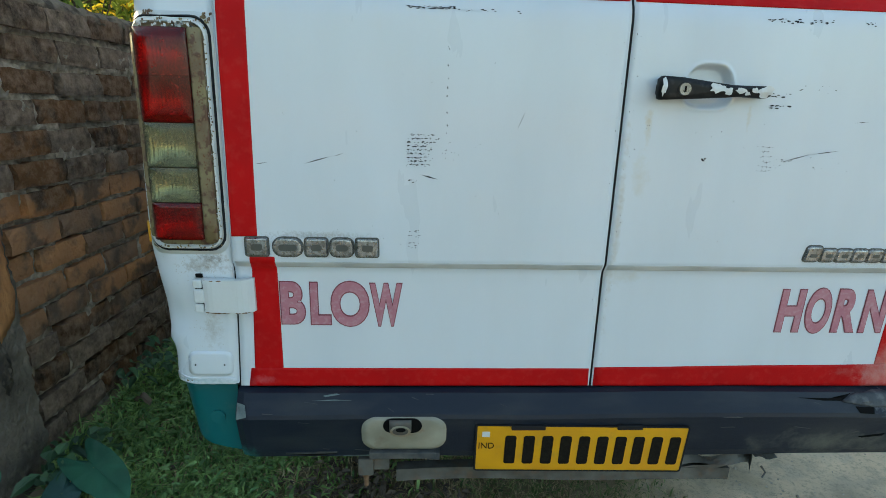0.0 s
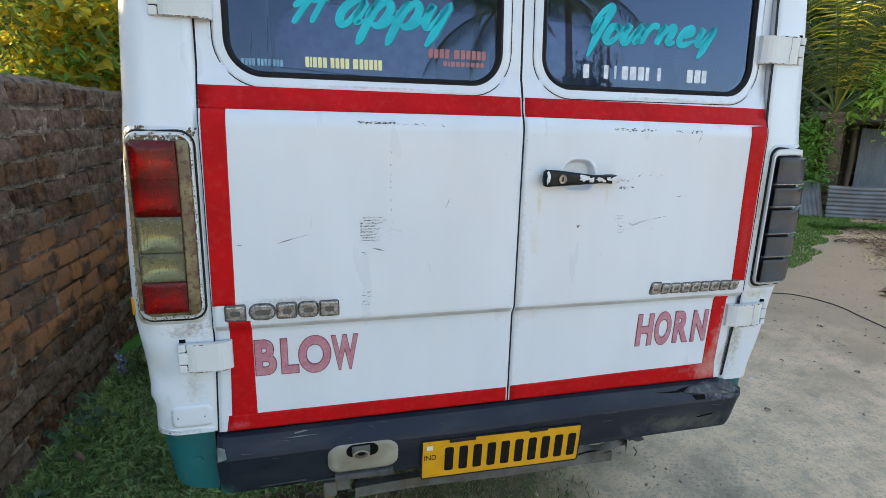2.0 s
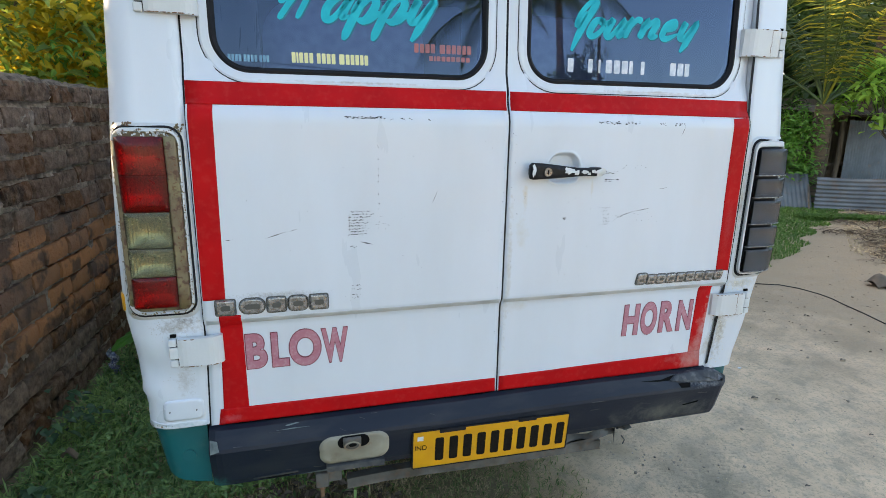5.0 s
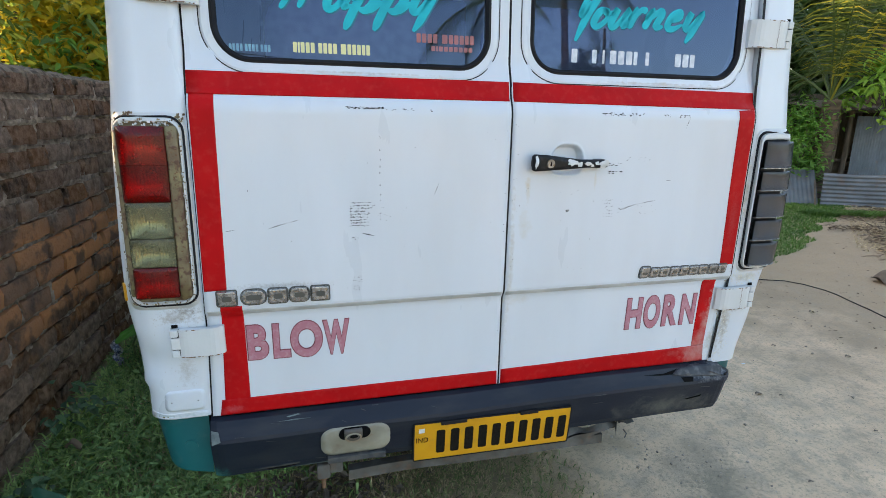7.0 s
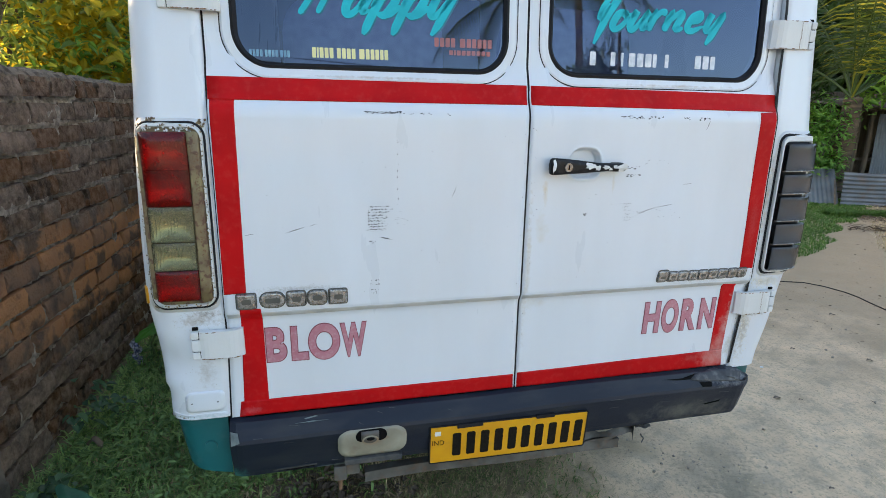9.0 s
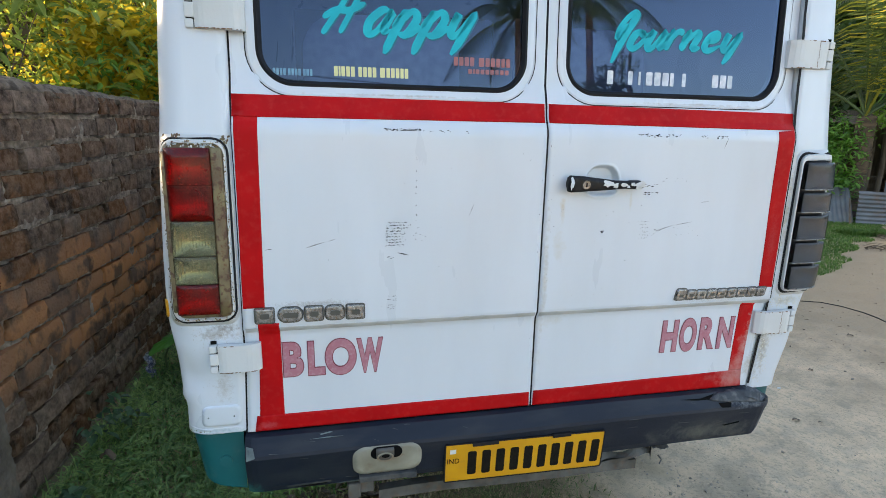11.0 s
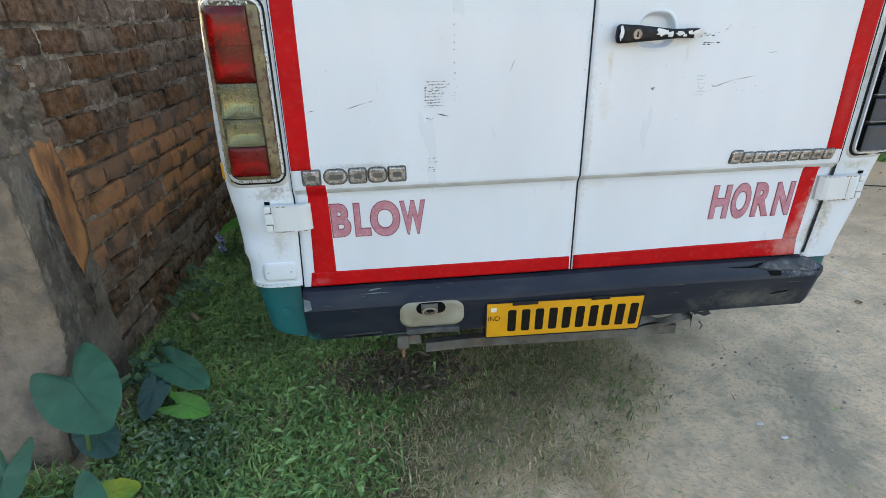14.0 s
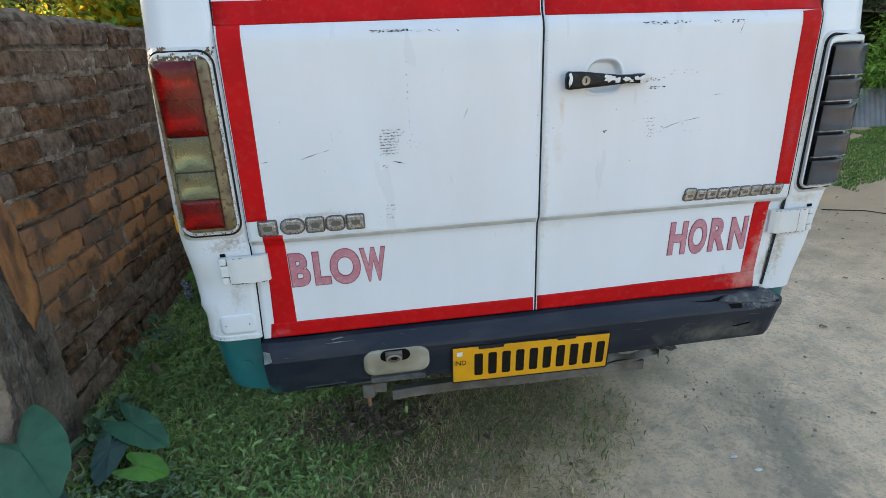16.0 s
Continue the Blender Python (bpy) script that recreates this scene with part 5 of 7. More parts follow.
# bar, bracket and torn sheet below the bumper
bm = bmesh.new()
grid(bm, lambda u, v: Vector((-0.46 + 0.86 * u, 0.028 + 0.004 * math.sin(9 * u), 0.444 + 0.034 * v + 0.004 * math.sin(5 * u))), 16, 2)
grid(bm, lambda u, v: Vector((-0.46 + 0.86 * u, 0.028 + 0.03 * v + 0.004 * math.sin(9 * u), 0.478 + 0.004 * math.sin(5 * u))), 16, 1)
part("lower_bar", bm, STEEL, van, "dirty bent steel bar")
bracket = part("bracket", box(box(bmesh.new(), -0.552, -0.514, 0.0, 0.05, 0.482, 0.530, 0.006, 3), -0.516, -0.476, 0.012, 0.05, 0.490, 0.524, 0.004), STEEL, van, "rusty mounting bracket")
part("bolt", tube(bmesh.new(), [(-0.534, 0.02, 0.49), (-0.534, 0.02, 0.440)], [0.007, 0.006], 8), RUST, bracket, "rusty bolt")
part("bolt_nut", tube(bmesh.new(), [(-0.534, 0.02, 0.482), (-0.534, 0.02, 0.470)], [0.011, 0.011], 6), RUST, bracket)
bm = bmesh.new()
grid(bm, lambda u, v: Vector((0.25 + 0.20 * u, 0.02 + 0.02 * v + 0.010 * math.sin(7 * u), 0.486 + 0.020 * u + (0.014 + 0.008 * math.sin(11 * u)) * v)), 10, 2)
grid(bm, lambda u, v: Vector((0.26 + 0.19 * u, 0.03 + 0.004 * math.sin(9 * u), 0.462 + 0.030 * u + 0.012 * v)), 10, 1)
part("torn_sheet", bm, STEEL, van, "torn bent metal sheet")
bm = bmesh.new()
grid(bm, lambda u, v: Vector((0.440 + 0.022 * u, 0.012 + 0.04 * u, 0.470 + 0.012 * math.sin(3 * u) + 0.052 * v)), 3, 3)
grid(bm, lambda u, v: Vector((0.445 + 0.060 * u, 0.01 + 0.02 * v, 0.522 - 0.006 * u + 0.004 * v + 0.004 * math.sin(8 * u))), 6, 2)
tube(bm, [(0.462, 0.005, 0.50), (0.470, -0.004, 0.488), (0.462, -0.006, 0.474)], [0.003, 0.0025, 0.002], 5)
part("torn_tab", bm, STEEL, van, "torn metal tab")

# paint scuffs, chips and scratches on the doors


def chips(bm, place, x0, x1, z0, z1, n, size, rnd, flat=3.0):
    for _ in range(n):
        x, z = rnd.uniform(x0, x1), rnd.uniform(z0, z1)
        k = size * rnd.uniform(0.35, 1.0)
        pts = [(x + k * flat * rnd.uniform(0.5, 1) * math.cos(a), z + k * rnd.uniform(0.4, 1) * math.sin(a)) for a in (0.3, 1.2, 2.4, 3.4, 4.5, 5.5)]
        bm.faces.new([bm.verts.new(place(u, v, 0.0007)) for u, v in pts])


def sliver(bm, place, xa, za, xb, zb, w):
    dx, dz = xb - xa, zb - za
    k = w / math.hypot(dx, dz)
    pts = [(xa, za), (xa + dx * 0.5 - dz * k * 0.5, za + dz * 0.5 + dx * k * 0.5), (xb, zb), (xa + dx * 0.5 + dz * k * 0.5, za + dz * 0.5 - dx * k * 0.5)]
    bm.faces.new([bm.verts.new(place(u, v, 0.0008)) for u, v in pts])


rnd = random.Random(11)
bm = bmesh.new()
for row in range(9):
    z = 1.302 - row * 0.0075
    chips(bm, on_door, -0.437 + rnd.uniform(0, 0.004), -0.385 + rnd.uniform(-0.015, 0.02), z - 0.0015, z + 0.0015, 14, 0.0017, rnd, 2.4)
chips(bm, on_door, -0.40, -0.33, 1.252, 1.290, 16, 0.0014, rnd, 1.5)
chips(bm, on_door, -0.437, -0.385, 1.235, 1.302, 30, 0.0012, rnd, 1.2)
chips(bm, on_door, -0.437, -0.41, 1.205, 1.212, 5, 0.0015, rnd)
for z in (1.103, 1.092, 1.078, 1.068):
    chips(bm, on_door, -0.437, -0.405, z - 0.003, z + 0.003, 6, 0.0014, rnd)
chips(bm, on_door, -0.436, -0.345, 1.5365, 1.5415, 60, 0.0015, rnd, 3.5)
chips(bm, on_door, -0.35, -0.22, 1.533, 1.539, 14, 0.0016, rnd, 3)
for z, k in ((1.470, 2), (1.440, 2), (1.41, 1), (1.395, 2), (1.38, 1), (1.35, 1), (1.325, 1), (1.31, 1)):
    chips(bm, on_door, -0.3575, -0.3545, z - 0.004, z + 0.004, k, 0.0034, rnd, 0.6)
sliver(bm, on_door, -0.408, 1.222, -0.372, 1.213, 0.003)
sliver(bm, on_door, -0.644, 1.240, -0.590, 1.256, 0.002)
sliver(bm, on_door, -0.585, 1.256, -0.565, 1.262, 0.0012)
sliver(bm, on_door, -0.742, 1.238, -0.718, 1.241, 0.0015)
sliver(bm, on_door, -0.213, 1.318, -0.199, 1.352, 0.0013)
chips(bm, on_door, -0.7, -0.03, 1.06, 1.52, 26, 0.0012, rnd, 1)
chips(bm, on_door, -0.016, -0.010, 0.8, 1.5, 12, 0.0018, rnd, 0.6)
tagged(part("scuffing", bm, SCUFF, left_door, "black paint scuffs and scratches"), kind="stuff")
bm = bmesh.new()
chips(bm, on_door, 0.285, 0.34, 1.392, 1.400, 12, 0.0020, rnd)
chips(bm, on_door, 0.30, 0.345, 1.368, 1.376, 12, 0.0020, rnd)
chips(bm, on_door, 0.31, 0.44, 1.40, 1.416, 8, 0.0012, rnd)
for z in (1.292, 1.282, 1.272, 1.262, 1.252, 1.243):
    chips(bm, on_door, 0.297, 0.327, z - 0.002, z + 0.002, 6, 0.0016, rnd, 1.6)
sliver(bm, on_door, 0.350, 1.263, 0.410, 1.280, 0.0018)
sliver(bm, on_door, 0.41, 1.279, 0.47, 1.288, 0.0015)
chips(bm, on_door, 0.345, 0.365, 1.262, 1.270, 6, 0.002, rnd, 1.5)
chips(bm, on_door, 0.30, 0.52, 1.245, 1.30, 16, 0.0013, rnd, 2)
sliver(bm, on_door, 0.49, 1.345, 0.52, 1.348, 0.0012)
sliver(bm, on_door, 0.545, 1.500, 0.556, 1.530, 0.0016)
chips(bm, on_door, 0.27, 0.40, 1.531, 1.539, 36, 0.0018, rnd, 3)
chips(bm, on_door, 0.46, 0.56, 1.529, 1.538, 18, 0.0020, rnd, 2.5)
chips(bm, on_door, 0.03, 0.30, 1.17, 1.36, 12, 0.0017, rnd, 1.2)
chips(bm, on_door, 0.010, 0.024, 0.85, 1.52, 22, 0.0018, rnd, 0.6)
chips(bm, on_door, 0.178, 0.186, 1.262, 1.266, 4, 0.003, rnd, 1.3)
tagged(part("scuffing", bm, SCUFF, right_door, "black paint scuffs and scratches"), kind="stuff")
bm = bmesh.new()
for z in np.linspace(0.80, 1.52, 46):
    x = seam_right(z) - 0.006
    chips(bm, on_door, x - 0.004, x, z - 0.008, z + 0.008, 1, 0.0035, rnd, 0.5)
for x in np.linspace(0.10, 0.24, 7):
    chips(bm, on_door, x, x + 0.002, 1.07, 1.10, 1, 0.0012, rnd, 1)
tagged(part("rust_chips", bm, RUST, right_door, "rusty chipped paint edge"), kind="stuff")

# seats inside, seen through the panes
for x0, x1 in ((-0.66, -0.10), (0.14, 0.66)):
    seat = thing("bus_seat", ((x0 + x1) / 2, 0.9, 0.70), "blue-grey padded passenger seat inside the van", "seat", "seats in the van")
    bm = bmesh.new()
    place = lambda u, v, o: Vector((u, 0.62 + 0.10 * (v - 1.1) - o, v))
    skin(bm, dense(round_rect(x0, x1, 1.0, 1.93, 0.13, 6), 0.08), place, 0.06, 4, 0.03, base=-0.04)
    part("backrest", bm, SEAT, seat, smooth=True)
    part("seat_base", new_box(x0, x1, 0.62, 1.1, 1.0, 1.12, 0.03), SEAT, seat)
    part("seat_leg", new_box(x0 + 0.05, x1 - 0.05, 0.75, 0.95, 0.70, 1.0, 0.01), DARK, seat)

# wheels
for side in (-1, 1):
    for y in (1.15, 4.3):
        c = pose(side * 0.80, y, 0.345, 0, 90, 0)
        bm = bmesh.new()
        prof = [(0.20, -0.09), (0.32, -0.095), (0.342, -0.07), (0.345, 0.0), (0.342, 0.07), (0.32, 0.095), (0.20, 0.09)]
        loops = [[bm.verts.new(c @ Vector((r * math.cos(a * math.pi / 16), r * math.sin(a * math.pi / 16), w))) for r, w in prof] for a in range(32)]
        for i in range(32):
            for k in range(len(prof) - 1):
                bm.faces.new((loops[i][k], loops[i][k + 1], loops[(i + 1) % 32][k + 1], loops[(i + 1) % 32][k]))
        wheel = part("wheel", bm, TYRE, van, "black rubber tyre", smooth=True)
        bm = bmesh.new()
        bmesh.ops.create_cone(bm, cap_ends=True, segments=28, radius1=0.2, radius2=0.2, depth=0.12, matrix=c)
        part("rim", bm, RIM, wheel)

# ---- boundary wall ----
WALL_X = -1.75
MORTAR = mat("old_mortar", (0.47, 0.405, 0.335), (0.22, 0.187, 0.152), 40, 0.95, bump=1.0, bscale=75, c3=(0.10, 0.09, 0.075), scale3=7, amount3=0.7, lo3=0.58, hi3=0.72, spec=0.1)
COPING = mat("blackened_cement", (0.15, 0.12, 0.092), (0.23, 0.188, 0.145), 24, 0.95, bump=1.0, bscale=70, c3=(0.05, 0.041, 0.033), scale3=26, amount3=0.75, lo3=0.46, hi3=0.62, spec=0.05)
PLASTER = mat("grey_column_plaster", (0.29, 0.215, 0.155), (0.20, 0.15, 0.108), 16, 0.92, bump=0.9, bscale=90, c3=(0.09, 0.08, 0.07), scale3=5, amount3=0.7, lo3=0.5, hi3=0.62)
ROUGH_MORTAR = mat("rough_dark_mortar", (0.21, 0.165, 0.12), (0.09, 0.072, 0.055), 14, 0.95, bump=1.0, bscale=70, c3=(0.42, 0.375, 0.32), scale3=40, amount3=0.55, lo3=0.58, hi3=0.70)
PLASTER_PALE = mat("lime_streak", (0.22, 0.20, 0.175), (0.13, 0.115, 0.10), 22, 0.95, bump=1.0, bscale=95, c3=(0.10, 0.09, 0.08), scale3=12, amount3=0.7)
PLASTER_DARK = mat("stained_column_plaster", (0.20, 0.168, 0.135), (0.088, 0.072, 0.058), 9, 0.95, bump=1.0, bscale=95, c3=(0.24, 0.20, 0.16), scale3=22, amount3=0.75, lo3=0.55, hi3=0.68, stretch=(1, 1, 0.8))


def brick_material():
    """Fired clay from orange to dark brown, soot-black weathering in bands and per brick."""
    m = mat("weathered_brick", (0.70, 0.32, 0.13), (0.25, 0.16, 0.115), 12, 0.93, bump=1.0, bscale=80, c3=(0.09, 0.075, 0.065), scale3=9, amount3=0.8, lo3=0.50, hi3=0.62, random_mix=0.85, spec=0.15)
    t = m.node_tree
    nd, ln = t.nodes.new, t.links.new
    bs = t.nodes["Principled BSDF"]
    old = bs.inputs["Base Color"].links[0].from_socket
    geo, sep = nd("ShaderNodeNewGeometry"), nd("ShaderNodeSeparateXYZ")
    ln(geo.outputs["Position"], sep.inputs[0])
    n = nd("ShaderNodeTexNoise")
    n.inputs["Scale"].default_value, n.inputs["Detail"].default_value = 3.0, 5
    ln(geo.outputs["Position"], n.inputs["Vector"])
    add = nd("ShaderNodeMath")
    add.operation = "MULTIPLY_ADD"
    ln(n.outputs[0], add.inputs[0])
    add.inputs[1].default_value = 0.55
    ln(sep.outputs[2], add.inputs[2])
    ramp = nd("ShaderNodeValToRGB")
    e = ramp.color_ramp.elements
    e[0].position, e[0].color = 0.28, (1, 1, 1, 1)
    e[1].position, e[1].color = 0.92, (1, 1, 1, 1)
    for p, c in ((0.38, 0.95), (0.45, 0.15), (0.59, 0.05), (0.67, 0.95)):
        k = ramp.color_ramp.elements.new(p)
        k.color = (c, c, c, 1)
    half = nd("ShaderNodeMath")
    half.operation = "MULTIPLY"
    half.inputs[1].default_value = 0.5
    ln(add.outputs[0], half.inputs[0])
    ln(half.outputs[0], ramp.inputs[0])
    info = nd("ShaderNodeObjectInfo")
    k2 = nd("ShaderNodeMath")
    k2.operation = "MULTIPLY_ADD"
    k2.inputs[1].default_value = 0.2
    k2.inputs[2].default_value = 0.8
    ln(info.outputs["Random"], k2.inputs[0])
    k3 = nd("ShaderNodeMath")
    k3.operation = "MULTIPLY"
    ln(ramp.outputs[0], k3.inputs[0])
    ln(k2.outputs[0], k3.inputs[1])
    mx = nd("ShaderNodeMix")
    mx.data_type = "RGBA"
    ln(k3.outputs[0], mx.inputs[0])
    ln(old, mx.inputs[6])
    # blackened tone, lighter on some bricks than on others
    sm, sn, sf = nd("ShaderNodeMix"), nd("ShaderNodeTexNoise"), nd("ShaderNodeMath")
    sn.inputs["Scale"].default_value, sn.inputs["Detail"].default_value, sn.inputs["Roughness"].default_value = 24, 7, 0.7
    ln(geo.outputs["Position"], sn.inputs["Vector"])
    sf.operation = "MULTIPLY_ADD"
    ln(info.outputs["Random"], sf.inputs[0])
    sf.inputs[1].default_value = 0.62
    sr = nd("ShaderNodeMapRange")
    sr.inputs[1].default_value, sr.inputs[2].default_value, sr.inputs[3].default_value, sr.inputs[4].default_value = 0.35, 0.65, -0.25, 0.5
    ln(sn.outputs[0], sr.inputs[0])
    ln(sr.outputs[0], sf.inputs[2])
    sm.data_type = "RGBA"
    ln(sf.outputs[0], sm.inputs[0])
    sm.inputs[6].default_value, sm.inputs[7].default_value = (0.012, 0.010, 0.008, 1), (0.30, 0.225, 0.175, 1)
    ln(sm.outputs[2], mx.inputs[7])
    ln(mx.outputs[2], bs.inputs["Base Color"])
    return m


SOOT = mat("soot", (0.05, 0.042, 0.035), (0.10, 0.083, 0.068), 12, 0.95, bump=0.9, bscale=95, c3=(0.19, 0.16, 0.13), scale3=24, amount3=0.6, lo3=0.54, hi3=0.66)
BRICK = brick_material()
BRICK_RAW = mat("bare_orange_brick", (0.46, 0.21, 0.08), (0.30, 0.135, 0.06), 12, 0.92, bump=0.9, bscale=80, c3=(0.07, 0.045, 0.032), scale3=10, amount3=0.75, lo3=0.52, hi3=0.66, stretch=(1, 1, 0.35))

bm = bmesh.new()


def mortar_face(u, v):
    y, z = 0.32 + 3.0 * u, 0.0 + 1.665 * v
    # washed out to a deep gap in places, lumpy and nearly flush in others
    deep = -0.010 + 0.030 * noise.noise((y * 7, z * 9, 1.0)) + 0.014 * noise.noise((y * 38, z * 38, 5.0))
    return Vector((WALL_X + min(deep, 0.007), y, z))


grid(bm, mortar_face, 420, 220)
box(bm, -1.99, WALL_X - 0.03, 0.30, 7.0, 0.0, 1.64)
box(bm, WALL_X - 0.05, WALL_X - 0.01, 3.3, 7.0, 0.0, 1.62)
wall = part("wall_west", bm, MORTAR, smooth=True)
tagged(wall, "old blackened brick boundary wall with crumbling mortar", "wall", kind="structure")

# cement cap on the wall, lumpy
bm = bmesh.new()


def coping(u, v):
    y = 0.13 + 6.87 * u
    a = [(WALL_X - 0.004, 1.640), (WALL_X + 0.010, 1.652), (WALL_X + 0.006, 1.672), (WALL_X - 0.02, 1.696), (WALL_X - 0.10, 1.712), (WALL_X - 0.20, 1.70), (-2.0, 1.65), (-2.0, 1.58)]
    k = min(int(v * 7), 6)
    f = v * 7 - k
    x, z = a[k][0] * (1 - f) + a[k + 1][0] * f, a[k][1] * (1 - f) + a[k + 1][1] * f
    w = 0.5 if v < 0.3 else 1.0
    return Vector((x + 0.014 * noise.noise((y * 9, z * 9, 2.0)) + 0.010 * noise.noise((y * 32, z * 32, 6.0)), y, z + w * (0.018 * noise.noise((y * 3, x * 3, 9.0)) + 0.016 * noise.noise((y * 12, x * 12, 3.0)) + 0.012 * noise.noise((y * 38, x * 38, 3.0)))))


grid(bm, coping, 760, 26)
part("coping", bm, COPING, wall, "blackened lumpy cement cap", smooth=True)

# column at the wall's end
rnd = random.Random(3)
column = thing("wall_column", (-1.83, 0.25, 0.0), "plastered brick column with broken plaster and bare orange brick", "column", kind="structure")


def lump(a, b, k):
    return 0.004 * noise.noise((a * 6, b * 6, k)) + 0.003 * noise.noise((a * 17, b * 17, k + 2)) + 0.005 * noise.noise((a * 48, b * 48, k + 4))


def column_x(y, z):
    """The column's face towards the yard: proud below, running out into the wall above."""
    f = min(max((z - 0.95) / 0.5, 0.0), 1.0)
    return -1.680 - 0.055 * f * f * (3 - 2 * f) + lump(y, z, 1.0)


def side_depth(z):
    """How far the column's face reaches along the wall, with a broken far edge."""
    return 0.275 + 0.03 * min(max((1.12 - z) / 0.1, 0), 1) + 0.020 * noise.noise((z * 9, 0.4, 3.0)) + 0.012 * noise.noise((z * 30, 0.7, 3.0))


def front_y(z):
    """The column's front leans out towards its foot."""
    f = min(max((0.55 - z) / 0.45, 0.0), 1.0)
    return 0.20 - 0.17 * f * f * (3 - 2 * f)


def side_point(y, z):
    return Vector((column_x(y, z), y, z))


def front_point(f, z):
    """f from 0 at the far side to 1 at the corner, which is rounded and uneven."""
    x = -2.05 + (column_x(front_y(z), z) + 2.05) * f
    return Vector((x, front_y(z) - 0.012 * math.sin(math.pi * f) + 0.02 * max(0.0, (f - 0.93) / 0.07) ** 2 + lump(x, z, 6.0), z))


bm = bmesh.new()
grid(bm, lambda u, v: side_point(front_y(1.13 * v) + 0.015 + (0.185 + side_depth(1.13 * v) - front_y(1.13 * v)) * u, 1.13 * v), 56, 180)
part("side_face", bm, PLASTER_DARK, column, "dark stained broken plaster", smooth=True)
bm = bmesh.new()


def upper_side(u, v):
    z = 1.10 + 0.58 * v
    p = side_point(front_y(z) + 0.015 + (0.185 + side_depth(z) - front_y(z)) * u, z)
    return p + Vector((0.004 + 0.012 * noise.noise((p.y * 16, z * 16, 12.0)) + 0.012 * noise.noise((p.y * 42, z * 42, 14.0)), 0, 0))


grid(bm, upper_side, 60, 120)
part("side_face", bm, ROUGH_MORTAR, column, "rough dark mortar spread over bricks", smooth=True)
bm = bmesh.new()
grid(bm, lambda u, v: front_point(u, 1.04 * v), 60, 150)
part("front_face", bm, PLASTER, column, "pale grey-brown plaster face", smooth=True)
bm = bmesh.new()
grid(bm, lambda u, v: front_point(u, 1.03 + 0.65 * v) + Vector((0, 0.004, 0)), 50, 90)
part("front_face", bm, ROUGH_MORTAR, column, "blackened rough mortar", smooth=True)
part("core", new_box(-2.02, -1.80, 0.24, 0.46, 0.0, 1.64), PLASTER_DARK, column)
rk = random.Random(6)
out = dense([(0.368, 1.085), (0.42, 1.115), (0.492, 1.112), (0.498, 0.95), (0.496, 0.76), (0.478, 0.68), (0.416, 0.630), (0.390, 0.74), (0.372, 0.88), (0.362, 1.0)], 0.012)
out = [(u + rk.uniform(-0.002, 0.002), v + rk.uniform(-0.003, 0.003)) for u, v in out]
part("bare_brick", skin(bmesh.new(), out, lambda u, v, o: Vector((column_x(u, v) + o, u, v)), 0.0035, 8), BRICK_RAW, column, "bare orange brick under broken plaster", smooth=True)
out = dense([(0.340, 1.05), (0.358, 1.0), (0.368, 0.88), (0.386, 0.74), (0.412, 0.628), (0.432, 0.58), (0.428, 0.50), (0.400, 0.46), (0.374, 0.52), (0.356, 0.66), (0.342, 0.84)], 0.012)
part("soot_mark", skin(bmesh.new(), [(u + rk.uniform(-0.004, 0.004), v + rk.uniform(-0.006, 0.006)) for u, v in out], lambda u, v, o: Vector((column_x(u, v) + o, u, v)), 0.002, 6), SOOT, column, "soot-black stain", smooth=True)

out = dense([(0.322, 1.04), (0.342, 1.00), (0.325, 0.75), (0.312, 0.55), (0.300, 0.34), (0.282, 0.34), (0.290, 0.55), (0.300, 0.75), (0.308, 0.95)], 0.012)
part("lime_streak", skin(bmesh.new(), [(u + rk.uniform(-0.004, 0.004), v + rk.uniform(-0.006, 0.006)) for u, v in out], lambda u, v, o: side_point(u, v) + Vector((o, 0, 0)), 0.002, 6), PLASTER_PALE, column, "pale lime streak", smooth=True)

# bricks: a few uneven shapes shared by all
LB, HB = 0.236, 0.083
shapes = []
for k in range(10):
    bm = bmesh.new()
    rk = random.Random(40 + k)
    ny, nz = 6, 3
    vs = []
    for i in range(ny + 1):
        col = []
        for j in range(nz + 1):
            y, z = (i / ny - 0.5) * LB, (j / nz - 0.5) * HB
            edge = (i in (0, ny)) + (j in (0, nz))
            bulge = 0.013 + rk.uniform(-0.003, 0.003) - (0.002 if edge else 0)
            if edge == 2:
                bulge -= rk.uniform(0.001, 0.010)
            y += rk.uniform(-0.004, 0.004) * (1 if i in (0, ny) else 0.4)
            z += rk.uniform(-0.003, 0.003) * (1 if j in (0, nz) else 0.3)
            col.append(bm.verts.new((bulge, y, z)))
        vs.append(col)
    for i in range(ny):
        for j in range(nz):
            bm.faces.new((vs[i][j], vs[i + 1][j], vs[i + 1][j + 1], vs[i][j + 1]))
    rim = [vs[i][0] for i in range(ny + 1)] + [vs[ny][j] for j in range(1, nz + 1)] + [vs[i][nz] for i in range(ny - 1, -1, -1)] + [vs[0][j] for j in range(nz - 1, 0, -1)]
    low = [bm.verts.new((-0.035, v.co.y * 0.985, v.co.z * 0.96)) for v in rim]
    for i in range(len(rim)):
        j = (i + 1) % len(rim)
        bm.faces.new((rim[i], rim[j], low[j], low[i]))
    me = bpy.data.meshes.new("brick")
    bmesh.ops.recalc_face_normals(bm, faces=bm.faces[:])
    bm.to_mesh(me)
    bm.free()
    me.materials.append(BRICK)
    shapes.append(me)
rnd = random.Random(21)
